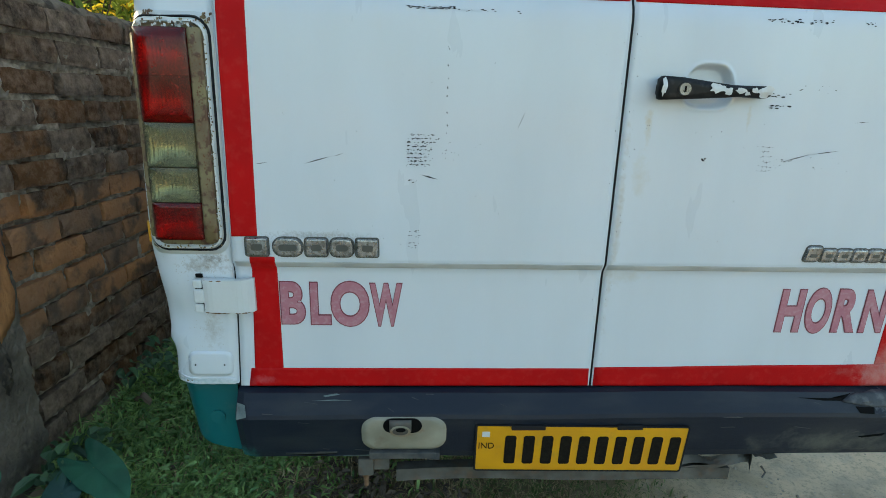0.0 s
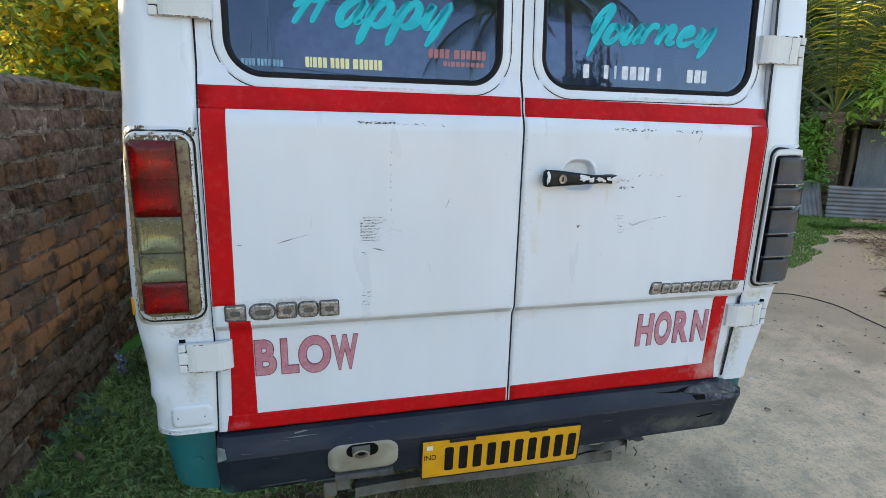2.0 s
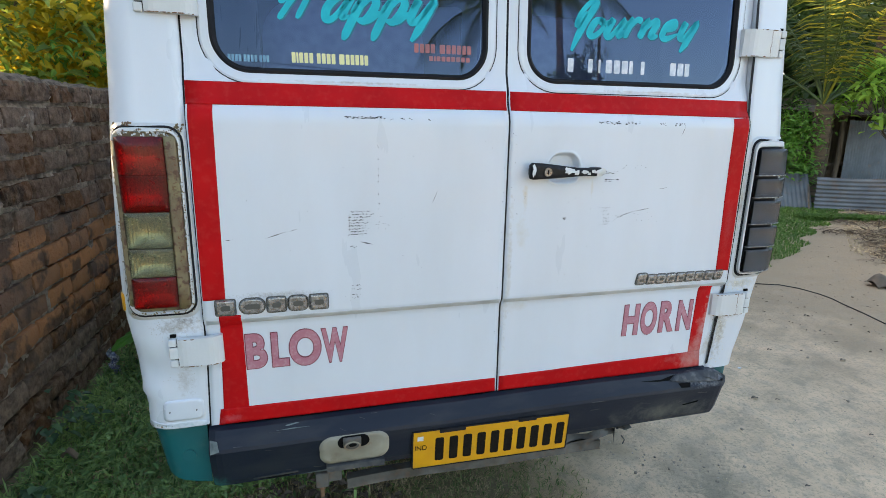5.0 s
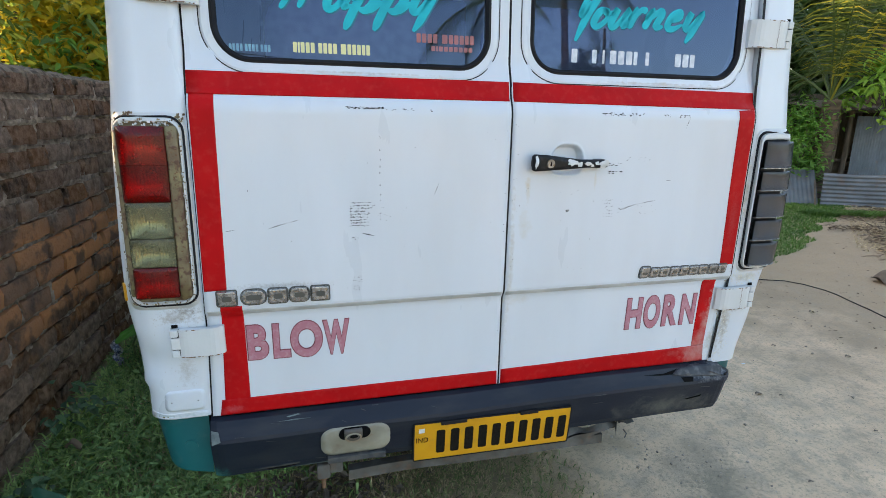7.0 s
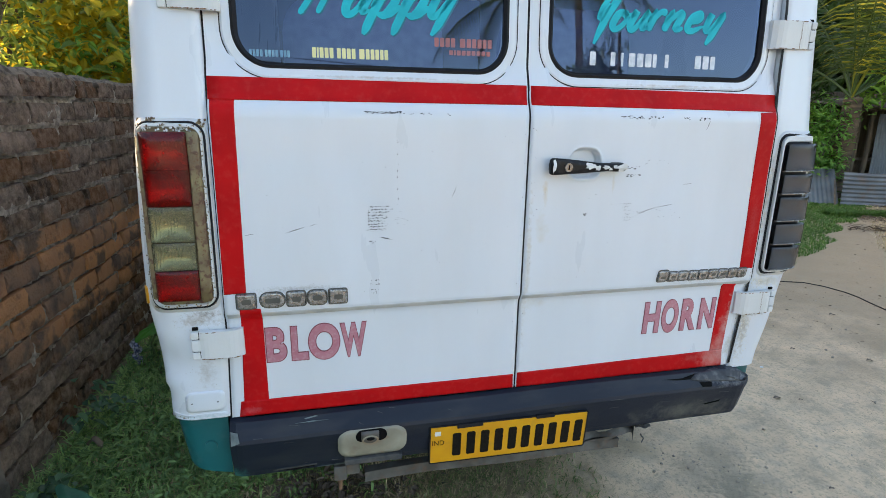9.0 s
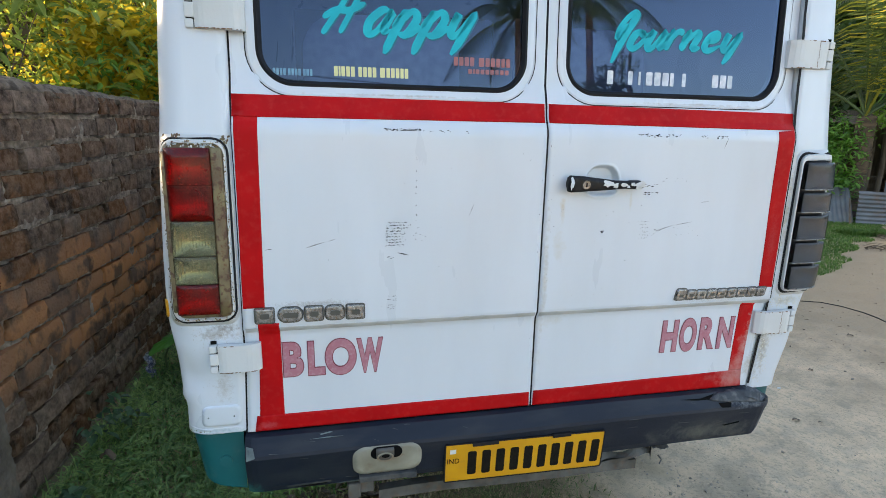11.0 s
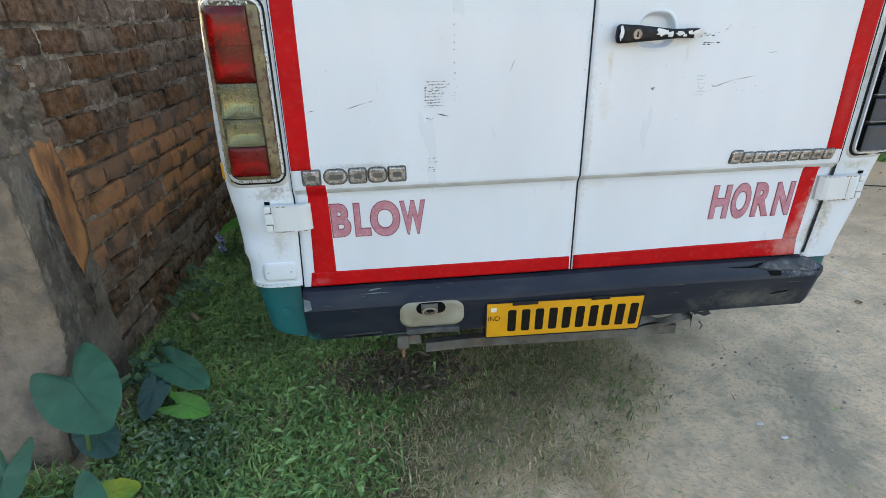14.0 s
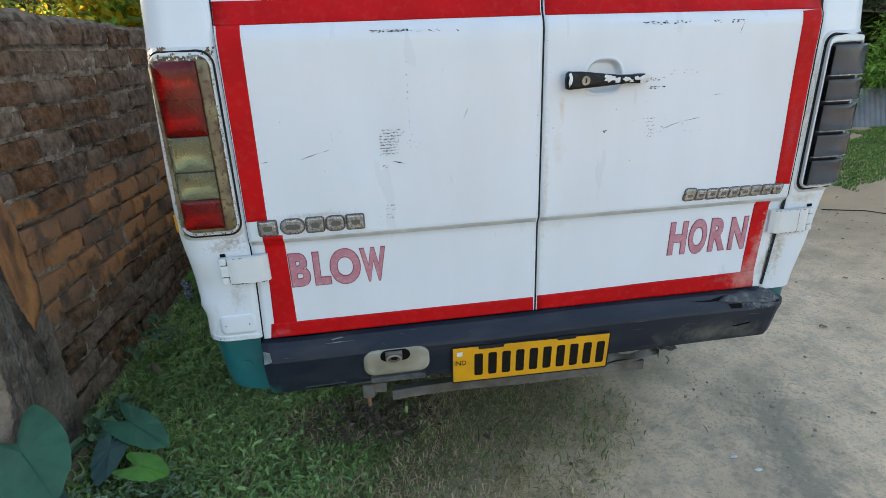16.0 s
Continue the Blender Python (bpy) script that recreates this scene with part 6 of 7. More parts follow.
for row in range(15):
    z = 0.165 + row * 0.1045
    y = 0.455 + (-0.02 if row % 2 else 0.0)
    first = 0.55 if row % 2 else 1.0
    while y < 3.15:
        length = LB * first * rnd.choice((1, 1, 1, 1, 0.95, 1.05, 0.6))
        first = 1.0
        b = new("brick", rnd.choice(shapes))
        b.parent = wall
        b.matrix_parent_inverse = world_of(wall).inverted()
        sag = 0.012 * math.sin(y * 1.7 + row * 0.3)
        b.matrix_basis = pose(WALL_X + rnd.uniform(-0.008, 0.010), y + length / 2, z + sag + rnd.uniform(-0.004, 0.004), rnd.uniform(-1.6, 1.6), rnd.uniform(-1.5, 1.5), rnd.uniform(-1.0, 1.0)) @ Matrix.Diagonal((1, length / LB, rnd.uniform(0.93, 1.03), 1))
        y += length + rnd.uniform(0.012, 0.030)

# ---- plants ----


def leaf_mat(name, dark, light, trans=0.35, rough=0.5):
    return mat(name, dark, light, 1.2, rough, island=0.75, trans=trans, c3=tuple(v * 0.6 for v in dark), scale3=2.0, amount3=0.4)


LEAF = leaf_mat("broad_leaf", (0.085, 0.16, 0.025), (0.44, 0.54, 0.11), 0.55)
# yellow leaf colour that paints the low sun's backlight
LEAF_SUNLIT = leaf_mat("sunlit_leaf", (0.42, 0.36, 0.03), (0.80, 0.60, 0.06), 0.55)
LEAF_DARK = leaf_mat("far_leaf", (0.022, 0.055, 0.012), (0.07, 0.13, 0.02), 0.35)
GRASS = leaf_mat("grass_blade", (0.03, 0.11, 0.03), (0.42, 0.62, 0.19), 0.3, 0.6)
GRASS_SHORT = leaf_mat("trodden_grass_blade", (0.09, 0.15, 0.035), (0.44, 0.46, 0.20), 0.25, 0.65)
GRASS_DRY = leaf_mat("dry_grass_blade", (0.40, 0.31, 0.17), (0.74, 0.59, 0.36), 0.3, 0.7)
GRASS_FAR = leaf_mat("lawn_blade", (0.035, 0.115, 0.015), (0.16, 0.28, 0.045), 0.25, 0.7)
LEAF_BRIGHT = leaf_mat("bright_shrub_leaf", (0.08, 0.22, 0.03), (0.22, 0.42, 0.06), 0.4)
LEAF_LIME = leaf_mat("lime_leaf", (0.16, 0.36, 0.05), (0.50, 0.72, 0.12), 0.5)
WEED = leaf_mat("weed_leaf", (0.06, 0.18, 0.05), (0.33, 0.50, 0.18), 0.25, 0.55)
WEED_DARK = leaf_mat("dark_weed_leaf", (0.02, 0.06, 0.03), (0.09, 0.18, 0.08), 0.2, 0.5)
WEED_PALE = leaf_mat("pale_weed_leaf", (0.12, 0.21, 0.11), (0.27, 0.37, 0.22), 0.2, 0.6)
FROND = leaf_mat("palm_leaflet", (0.028, 0.065, 0.014), (0.11, 0.15, 0.028), 0.22, 0.45)
FROND_YELLOW = leaf_mat("yellow_palm_leaflet", (0.16, 0.20, 0.02), (0.45, 0.36, 0.03), 0.4, 0.45)
TARO = mat("taro_leaf", (0.030, 0.125, 0.072), (0.026, 0.098, 0.058), 12, 0.55, spec=0.3, c3=(0.05, 0.17, 0.085), scale3=9, amount3=0.5, bump=0.15, bscale=70, trans=0.15)
TARO_LIGHT = mat("young_taro_leaf", (0.09, 0.30, 0.035), (0.06, 0.19, 0.03), 12, 0.45, bump=0.15, bscale=70, trans=0.3)
# darker copy of the taro leaf, with shade put into its colour
TARO_DARK = mat("shaded_taro_leaf", (0.018, 0.06, 0.055), (0.025, 0.08, 0.06), 12, 0.5, bump=0.15, bscale=70, trans=0.1)
TARO_YELLOW = mat("yellowing_taro_leaf", (0.38, 0.42, 0.04), (0.14, 0.30, 0.04), 14, 0.5, bump=0.15, bscale=70, trans=0.3)
SPRIG = leaf_mat("sprig_leaf", (0.13, 0.26, 0.16), (0.23, 0.38, 0.26), 0.2, 0.55)
STALK = mat("green_stalk", (0.10, 0.16, 0.05), None, 20, 0.6)
BARK = mat("bark", (0.15, 0.11, 0.075), (0.075, 0.058, 0.042), 8, 0.95, bump=0.9, bscale=40, stretch=(1, 1, 0.3))
PALM_BARK = mat("palm_bark", (0.17, 0.115, 0.065), (0.06, 0.042, 0.028), 6, 0.95, bump=0.9, bscale=30, stretch=(0.6, 0.6, 2.5))
DRY = mat("dry_leaf", (0.17, 0.125, 0.085), (0.075, 0.06, 0.045), 20, 0.85, bump=0.3, island=0.7)


def leaves_object(name, centres, lengths, widths, dirs, material, rng, parent=None, droop=0.3, fold=0.25):
    """One mesh of many small folded leaves."""
    n = len(centres)
    d = dirs / np.linalg.norm(dirs, axis=1, keepdims=True)
    up = rng.normal(size=(n, 3)) * 0.45 + np.array((0, 0, 1.0))
    side = np.cross(d, up)
    side /= np.linalg.norm(side, axis=1, keepdims=True)
    nor = np.cross(side, d)
    L, W = lengths[:, None], widths[:, None]
    base = centres
    down = np.array((0, 0, 1.0)) * L * droop
    rows = [base]
    for f, w in ((0.28, 0.46), (0.66, 0.42)):
        c = base + d * L * f - down * f * f
        rows += [c + side * W * w + nor * W * fold, c, c - side * W * w + nor * W * fold]
    verts = np.stack(rows + [base + d * L - down], 1).reshape(-1, 3)
    k = np.arange(n)[:, None] * 8
    tris = np.concatenate([k + np.array(q) for q in ((0, 2, 1), (0, 3, 2), (4, 5, 7), (5, 6, 7))])
    quads = np.concatenate([k + np.array(q) for q in ((1, 2, 5, 4), (2, 3, 6, 5))])
    faces = tris.tolist() + quads.tolist()
    me = bpy.data.meshes.new(name)
    me.from_pydata(verts.tolist(), [], faces)
    me.materials.append(material)
    ob = new(name, me)
    if parent is not None:
        ob.parent = parent
        ob.matrix_parent_inverse = world_of(parent).inverted()
    return ob


def tree(name, base, height, spread, clumps, per, leaf, materials, label, seed, trunk_r=0.08, low=0.35, squash=1.0, lean=(0, 0)):
    """Tapered trunk, limbs to each clump, and a ragged crown of folded leaves."""
    rng, rk = np.random.default_rng(seed), random.Random(seed)
    t = thing(name, base, label, "tree")
    b = Vector(base)
    top = b + Vector((lean[0], lean[1], height * 0.62))
    bm = bmesh.new()
    spine = [b + (top - b) * f + Vector((noise.noise((f * 3, seed, 0)), noise.noise((f * 3, seed, 5)), 0)) * 0.12 * f for f in np.linspace(0, 1, 7)]
    tube(bm, spine, [trunk_r * (1 - 0.6 * f) for f in np.linspace(0, 1, 7)], 8)
    centres = []
    for _ in range(clumps):
        a, r = rk.uniform(0, 2 * math.pi), spread * math.sqrt(rk.uniform(0.02, 1))
        z = height * rk.uniform(low, 1.0)
        r *= 1.0 - 0.55 * max(0, (z / height - 0.6) / 0.4)
        centres.append(b + Vector((lean[0] + r * math.cos(a), lean[1] + r * math.sin(a) * squash, z)))
    for c in centres[:: max(1, clumps // 14)]:
        s = spine[rk.randint(3, 6)]
        m = (s + c) / 2 + Vector((0, 0, 0.12))
        tube(bm, [s, m, c], [trunk_r * 0.26, trunk_r * 0.15, trunk_r * 0.06], 5)
    part("trunk", bm, BARK, t, smooth=True)
    for mi, mm in enumerate(materials):
        cs = centres[mi:: len(materials)]
        pos = np.concatenate([rng.normal(np.array(c), (0.17 * spread ** 0.5, 0.17 * spread ** 0.5, 0.12 * spread ** 0.5), (per, 3)) for c in cs])
        n = len(pos)
        dirs = rng.normal(size=(n, 3)) * (1, 1, 0.5) + np.array((0, 0, -0.15))
        leaves_object("crown", pos, leaf * rng.uniform(0.6, 1.3, n), leaf * 0.45 * rng.uniform(0.7, 1.2, n), dirs, mm, rng, t)
    return t


tree("broadleaf_tree", (-3.1, 3.4, 0.1), 4.2, 1.5, 46, 190, 0.095, (LEAF, LEAF, LEAF_BRIGHT), "leafy green tree behind the wall, sunlight in its leaf colours", 1, 0.03, 0.34)
tree("broadleaf_tree", (-3.9, 5.6, 0.1), 5.0, 1.9, 44, 150, 0.115, (LEAF, LEAF, LEAF_SUNLIT), "leafy green tree behind the wall, sunlight in its leaf colours", 2, 0.09, 0.30)
tree("broadleaf_tree", (-2.9, 7.6, 0.1), 4.6, 1.7, 46, 140, 0.12, (LEAF, LEAF_SUNLIT), "leafy green tree behind the wall, sunlight in its leaf colours", 3, 0.08, 0.30)
tree("broadleaf_tree", (-5.6, 3.6, 0.1), 5.0, 2.0, 28, 120, 0.12, (LEAF, LEAF, LEAF_SUNLIT), "leafy green tree behind the wall, sunlight in its leaf colours", 4, 0.09, 0.28)

# tall trees added to keep the low sun off the yard
tree("broadleaf_tree", (-4.6, 9.6, 0.1), 7.2, 2.4, 40, 90, 0.2, (LEAF, LEAF, LEAF_SUNLIT), "tall leafy green tree added behind the wall to shade the yard", 5, 0.12, 0.2)
tree("broadleaf_tree", (-3.4, 12.2, 0.1), 7.6, 2.4, 40, 90, 0.2, (LEAF, LEAF), "tall leafy green tree added behind the wall to shade the yard", 6, 0.12, 0.2)
tree("broadleaf_tree", (-7.6, 4.2, 0.1), 7.0, 2.4, 24, 80, 0.2, (LEAF, LEAF), "tall leafy green tree added behind the wall to shade the yard", 7, 0.12, 0.2)
tree("broadleaf_tree", (-6.4, 12.4, 0.1), 8.0, 2.6, 40, 90, 0.22, (LEAF, LEAF), "tall leafy green tree added behind the wall to shade the yard", 8, 0.12, 0.2)


# low tree whose yellow colour paints the sun's glow above the wall
tree("broadleaf_tree", (-2.75, 4.9, 0.1), 2.6, 0.95, 40, 110, 0.14, (LEAF_SUNLIT, LEAF_SUNLIT, LEAF), "low tree behind the wall, yellow sun glow in its leaf colours", 14, 0.05, 0.5)


def shrub(base, height, spread, seed, m, leaf=0.14, label="dense green shrub beside the sheet fence"):
    rng, rk = np.random.default_rng(seed), random.Random(seed)
    t = thing("shrub", base, label, "shrub", "shrubs by the fence")
    bm, pos = bmesh.new(), []
    for _ in range(34):
        a, r = rk.uniform(0, 6.28), spread * math.sqrt(rk.random())
        c = Vector(base) + Vector((r * math.cos(a), r * math.sin(a), height * rk.uniform(0.12, 1)))
        tube(bm, [Vector(base) + Vector((0.1 * math.cos(a), 0.1 * math.sin(a), 0)), (Vector(base) + c) / 2 + Vector((0, 0, 0.1)), c], [0.02, 0.012, 0.005], 5)
        pos.append(rng.normal(np.array(c), 0.14, (42, 3)))
    part("stems", bm, BARK, t)
    pos = np.concatenate(pos)
    pos[:, 2] = np.maximum(pos[:, 2], 0.05)
    n = len(pos)
    leaves_object("crown", pos, leaf * rng.uniform(0.6, 1.4, n), leaf * 0.35 * rng.uniform(0.7, 1.2, n), rng.normal(size=(n, 3)) * (1, 1, 0.6) + np.array((0, 0, 0.4)), m, rng, t)
    return t


shrub((9.3, 7.3, 0), 1.75, 0.5, 11, LEAF_BRIGHT)
shrub((8.75, 7.0, 0), 1.35, 0.5, 12, LEAF_BRIGHT)
shrub((10.2, 9.0, 0), 2.6, 0.6, 13, LEAF_DARK)


def palm(base, crown, fronds, length, seed, label, mats, r0=0.19, rise=(15, 80), group="coconut palms"):
    """A ringed trunk and arching fronds with hanging leaflets."""
    rk = random.Random(seed)
    t = thing("palm_tree", base, label, "palm tree", group)
    b, c = Vector(base), Vector(crown)
    n = 40
    bm = bmesh.new()
    pts = [b + (c - b) * (i / n) + Vector((0.08 * math.sin(2.5 * i / n), 0, 0)) for i in range(n + 1)]
    tube(bm, pts, [r0 * (1.15 - 0.4 * i / n) * (1.0 + 0.16 * noise.noise((i * 0.9, seed, 1.0)) + (0.04 if i % 2 else -0.04)) for i in range(n + 1)], 12)
    part("trunk", bm, PALM_BARK, t, smooth=True)
    for k in range(fronds):
        a = 2 * math.pi * k / fronds * 1.618 * 3 + rk.uniform(-0.2, 0.2)
        e = radians(rk.uniform(*rise))
        L = length * rk.uniform(0.8, 1.1)
        h = Vector((math.cos(a), math.sin(a), 0))
        m = 16
        p, d, line = c.copy(), (h * math.cos(e) + Vector((0, 0, math.sin(e)))), []
        for i in range(m + 1):
            line.append(p.copy())
            p = p + d * (L / m)
            d = (d + Vector((0, 0, -0.075 - 0.05 * i / m))).normalized()
        bm = bmesh.new()
        tube(bm, line, [0.030 * (1 - 0.85 * i / m) for i in range(m + 1)], 5)
        mm = mats[k % len(mats)]
        # leaflets along both sides
        for s in (-1, 1):
            for q in range(46):
                f = 0.14 + 0.85 * q / 45
                i = min(int(f * m), m - 1)
                o = line[i] + (line[i + 1] - line[i]) * (f * m - i)
                ax = (line[i + 1] - line[i]).normalized()
                sd = ax.cross(Vector((0, 0, 1))).normalized() * s
                ll = L * 0.20 * math.sin(math.pi * min(1, 0.18 + f * 0.85)) * rk.uniform(0.8, 1.15)
                dr = (sd * 0.75 + ax * 0.55 + Vector((0, 0, -0.35 - 0.3 * rk.random()))).normalized()
                w = ax * 0.012
                e1 = o + dr * ll * 0.55
                e2 = o + dr * ll + Vector((0, 0, -0.22 * ll))
                v = [bm.verts.new(o - w), bm.verts.new(o + w), bm.verts.new(e1 + w), bm.verts.new(e1 - w), bm.verts.new(e2)]
                bm.faces.new((v[0], v[1], v[2], v[3]))
                bm.faces.new((v[3], v[2], v[4]))
        part("frond", bm, mm, t)
    return t


palm((9.45, 7.1, 0), (9.55, 7.1, 1.95), 13, 3.8, 31, "young coconut palm with yellow-green fronds and short trunk", (FROND, FROND, FROND, FROND, FROND_YELLOW, FROND), 0.20, (38, 88))
palm((12.2, 8.4, 0), (12.4, 8.3, 4.2), 18, 3.6, 32, "coconut palm with hanging green fronds", (FROND, FROND, FROND_YELLOW), 0.17, (-10, 70))
palm((8.6, 10.2, 0), (8.4, 10.0, 4.4), 18, 3.4, 33, "coconut palm with hanging green fronds", (FROND, FROND), 0.17, (-15, 70))
# palms and a small tree across the yard, which the windows mirror
palm((3.55, -10.2, 0), (3.5, -10.0, 5.3), 16, 2.6, 34, "coconut palm across the yard", (FROND,), 0.10, (-10, 70))
palm((5.55, -10.4, 0), (5.3, -10.2, 6.0), 16, 2.4, 35, "coconut palm across the yard", (FROND,), 0.10, (-20, 70))
tree("small_tree", (5.45, -9.4, 0), 4.3, 0.75, 22, 60, 0.14, (LEAF_DARK,), "small dark leafy tree across the yard", 9, 0.05, 0.62)

tree("young_tree", (11.7, 6.3, 0), 2.75, 0.80, 26, 40, 0.20, (LEAF_LIME,), "young tree with hanging bright green leaves by the shed", 17, 0.035, 0.60, 1.0, (-1.25, 0.35))

# far woods: a backdrop where seen, added out of view to block the low sun
rng = np.random.default_rng(55)
for name, xr, yr, n, h in (("woods_north", (-22, 26), (13.0, 18), 34000, 10.0), ("woods_east", (17, 21), (-6, 14), 11000, 7.0), ("woods_west", (-15, -9), (-10, 14), 16000, 8.0)):
    x, y = rng.uniform(*xr, n), rng.uniform(*yr, n)
    # a gap towards the low sun lets light into the trees by the wall
    ok = ~((np.abs((y - 5.2) - (-2.75 - x) * 0.84) < 1.7) & (x < -8))
    x, y = x[ok], y[ok]
    n = len(x)
    bump = np.array([0.72 + 0.42 * noise.noise((a * 0.33, b * 0.33, 2.0)) for a, b in zip(x, y)])
    z = 0.1 + rng.uniform(0, 1, n) ** 0.8 * h * bump
    ob = leaves_object("far_woods", np.stack((x, y, z), 1), 0.55 * rng.uniform(0.6, 1.4, n), 0.27 * rng.uniform(0.7, 1.3, n), rng.normal(size=(n, 3)) * (1, 1, 0.6), LEAF_DARK, rng)
    tagged(ob, "dense dark green far woods, added round the yard as a sun screen", "woods", kind="stuff")

# ---- shed and sheet fence ----
ZINC = mat("weathered_zinc", (0.19, 0.195, 0.195), (0.12, 0.125, 0.125), 3, 0.55, metal=0.35, bump=0.1, c3=(0.20, 0.13, 0.09), scale3=5, amount3=0.55, lo3=0.52, hi3=0.72)
ZINC_DARK = mat("dull_dark_zinc", (0.15, 0.165, 0.17), (0.10, 0.11, 0.11), 3, 0.6, metal=0.3, bump=0.1, c3=(0.16, 0.12, 0.09), scale3=5, amount3=0.5)
ZINC_BLUE = mat("blue_grey_zinc", (0.20, 0.23, 0.265), (0.15, 0.175, 0.205), 3, 0.5, metal=0.3, bump=0.1, c3=(0.30, 0.22, 0.18), scale3=6, amount3=0.5, lo3=0.6, hi3=0.75)
TIMBER = mat("grey_timber", (0.16, 0.12, 0.085), (0.09, 0.07, 0.05), 8, 0.9, bump=0.5, bscale=50, stretch=(2, 2, 0.3))


def corrugated(name, a, b, z0, z1, along, material, label, lean=0.0, category="metal sheet", pitch=0.076):
    """A corrugated sheet from a to b; its ridges run along its length or upright."""
    a, b = Vector((*a, 0)), Vector((*b, 0))
    d = b - a
    nrm = Vector((d.y, -d.x, 0)).normalized()
    bm = bmesh.new()
    nu, nv = (24, int((z1 - z0) / pitch * 6)) if along else (int(d.length / pitch * 6), 10)

    def fn(u, v):
        ph = ((z1 - z0) * v if along else d.length * u) / pitch * 2 * math.pi
        z = z0 + (z1 - z0) * v
        w = 0.03 * noise.noise((u * 2.5, v * 2, z0 * 5 + a.x))
        return a + d * u + nrm * (0.011 * math.sin(ph) + w + lean * (1 - v)) + Vector((0, 0, z + 0.02 * noise.noise((u * 3, 0, a.x)) * v))
    grid(bm, fn, nu, nv)
    front = list(bm.faces)
    r = bmesh.ops.duplicate(bm, geom=front)
    for g in r["geom"]:
        if isinstance(g, bmesh.types.BMVert):
            g.co -= nrm * 0.002
    return tagged(part(name, bm, material, smooth=True, label=label), category=category)


corrugated("sheet_fence", (8.78, 6.30), (11.4, 4.85), 0.0, 0.60, True, ZINC, "weathered corrugated zinc sheet lying on edge as fence", 0.10)
corrugated("sheet_fence", (8.05, 7.05), (8.92, 6.62), 0.0, 0.62, False, ZINC_DARK, "dull zinc sheet leaning beside the palm", 0.42)
shed = thing("shed", (12.0, 8.4, 0), "open timber shed with corrugated zinc wall and roof", "shed")
for x, y in ((10.35, 7.5), (10.62, 7.45), (12.4, 7.4), (10.4, 9.6), (13.6, 9.6), (13.6, 7.4)):
    part("post", tube(bmesh.new(), [(x, y, 0), (x + 0.03, y, 0.9), (x - 0.02, y, 1.82)], [0.055, 0.05, 0.05], 7), TIMBER, shed)
part("beam", tube(bmesh.new(), [(9.9, 7.45, 1.76), (12, 7.42, 1.79), (14.0, 7.4, 1.76)], [0.05, 0.05, 0.05], 6), TIMBER, shed)
part("rail", tube(bmesh.new(), [(10.1, 7.6, 0.72), (12.2, 7.6, 0.70)], [0.04, 0.04], 6), TIMBER, shed)
w = corrugated("shed_wall", (10.75, 7.40), (14.0, 7.35), 0.32, 1.66, False, ZINC_BLUE, "blue-grey corrugated wall sheet", category="")
w.parent, w.matrix_parent_inverse = shed, world_of(shed).inverted()
bm = bmesh.new()
grid(bm, lambda u, v: Vector((9.8 + 4.4 * u, 7.1 + 3.0 * v, 1.76 + 0.35 * v + 0.012 * math.sin(u * 4.4 / 0.076 * 2 * math.pi))), 340, 4)
part("shed_roof", bm, TIMBER, shed, "weathered zinc roof", smooth=True)
part("back_wall", new_box(10.2, 13.8, 9.6, 9.66, 0, 2.2), TIMBER, shed)
for x0, z0, x1, z1 in ((10.0, 0.5, 10.9, 0.58), (10.0, 1.0, 10.6, 1.06)):
    part("board", new_box(x0, x1, 7.62, 7.65, z0, z1), TIMBER, shed)
st = part("leaning_stick", tube(bmesh.new(), [(10.2, 5.05, 0.0), (10.5, 5.12, 0.36), (10.85, 5.2, 0.66)], [0.02, 0.018, 0.012], 6), TIMBER)
tagged(st, "thin dry stick leaning on the sheet fence", "stick")
st = part("leaning_stick", tube(bmesh.new(), [(8.55, 6.15, 0.0), (8.72, 6.4, 0.45)], [0.022, 0.016], 6), TIMBER)
tagged(st, "short dry stick leaning on the sheet fence", "stick")

# utility pole and wires across the yard
pole = thing("utility_pole", (6.7, -10.6, 0), "thin utility pole with overhead wires across the yard", "pole")
part("post", tube(bmesh.new(), [(6.7, -10.6, 0), (6.7, -10.6, 5.0)], [0.05, 0.035], 8), TIMBER, pole)
for k, (za, zb, zc) in enumerate(((4.9, 4.45, 3.4), (4.75, 4.25, 3.25))):
    line = [(-12 + 24 * u, -10.6 + 0.1 * k, (za * (1 - u) + zc * u) - 0.45 * math.sin(math.pi * u) * 0.5) for u in np.linspace(0, 1, 20)]
    part("wire", tube(bmesh.new(), line, 0.011, 5), RUBBER, pole)

# ---- ground cover ----


def edge_value(x, y):
    return x - 0.42 * y + 1.1 * (0.5 + 0.5 * noise.noise((x * 1.6, y * 1.6, 8.0)))


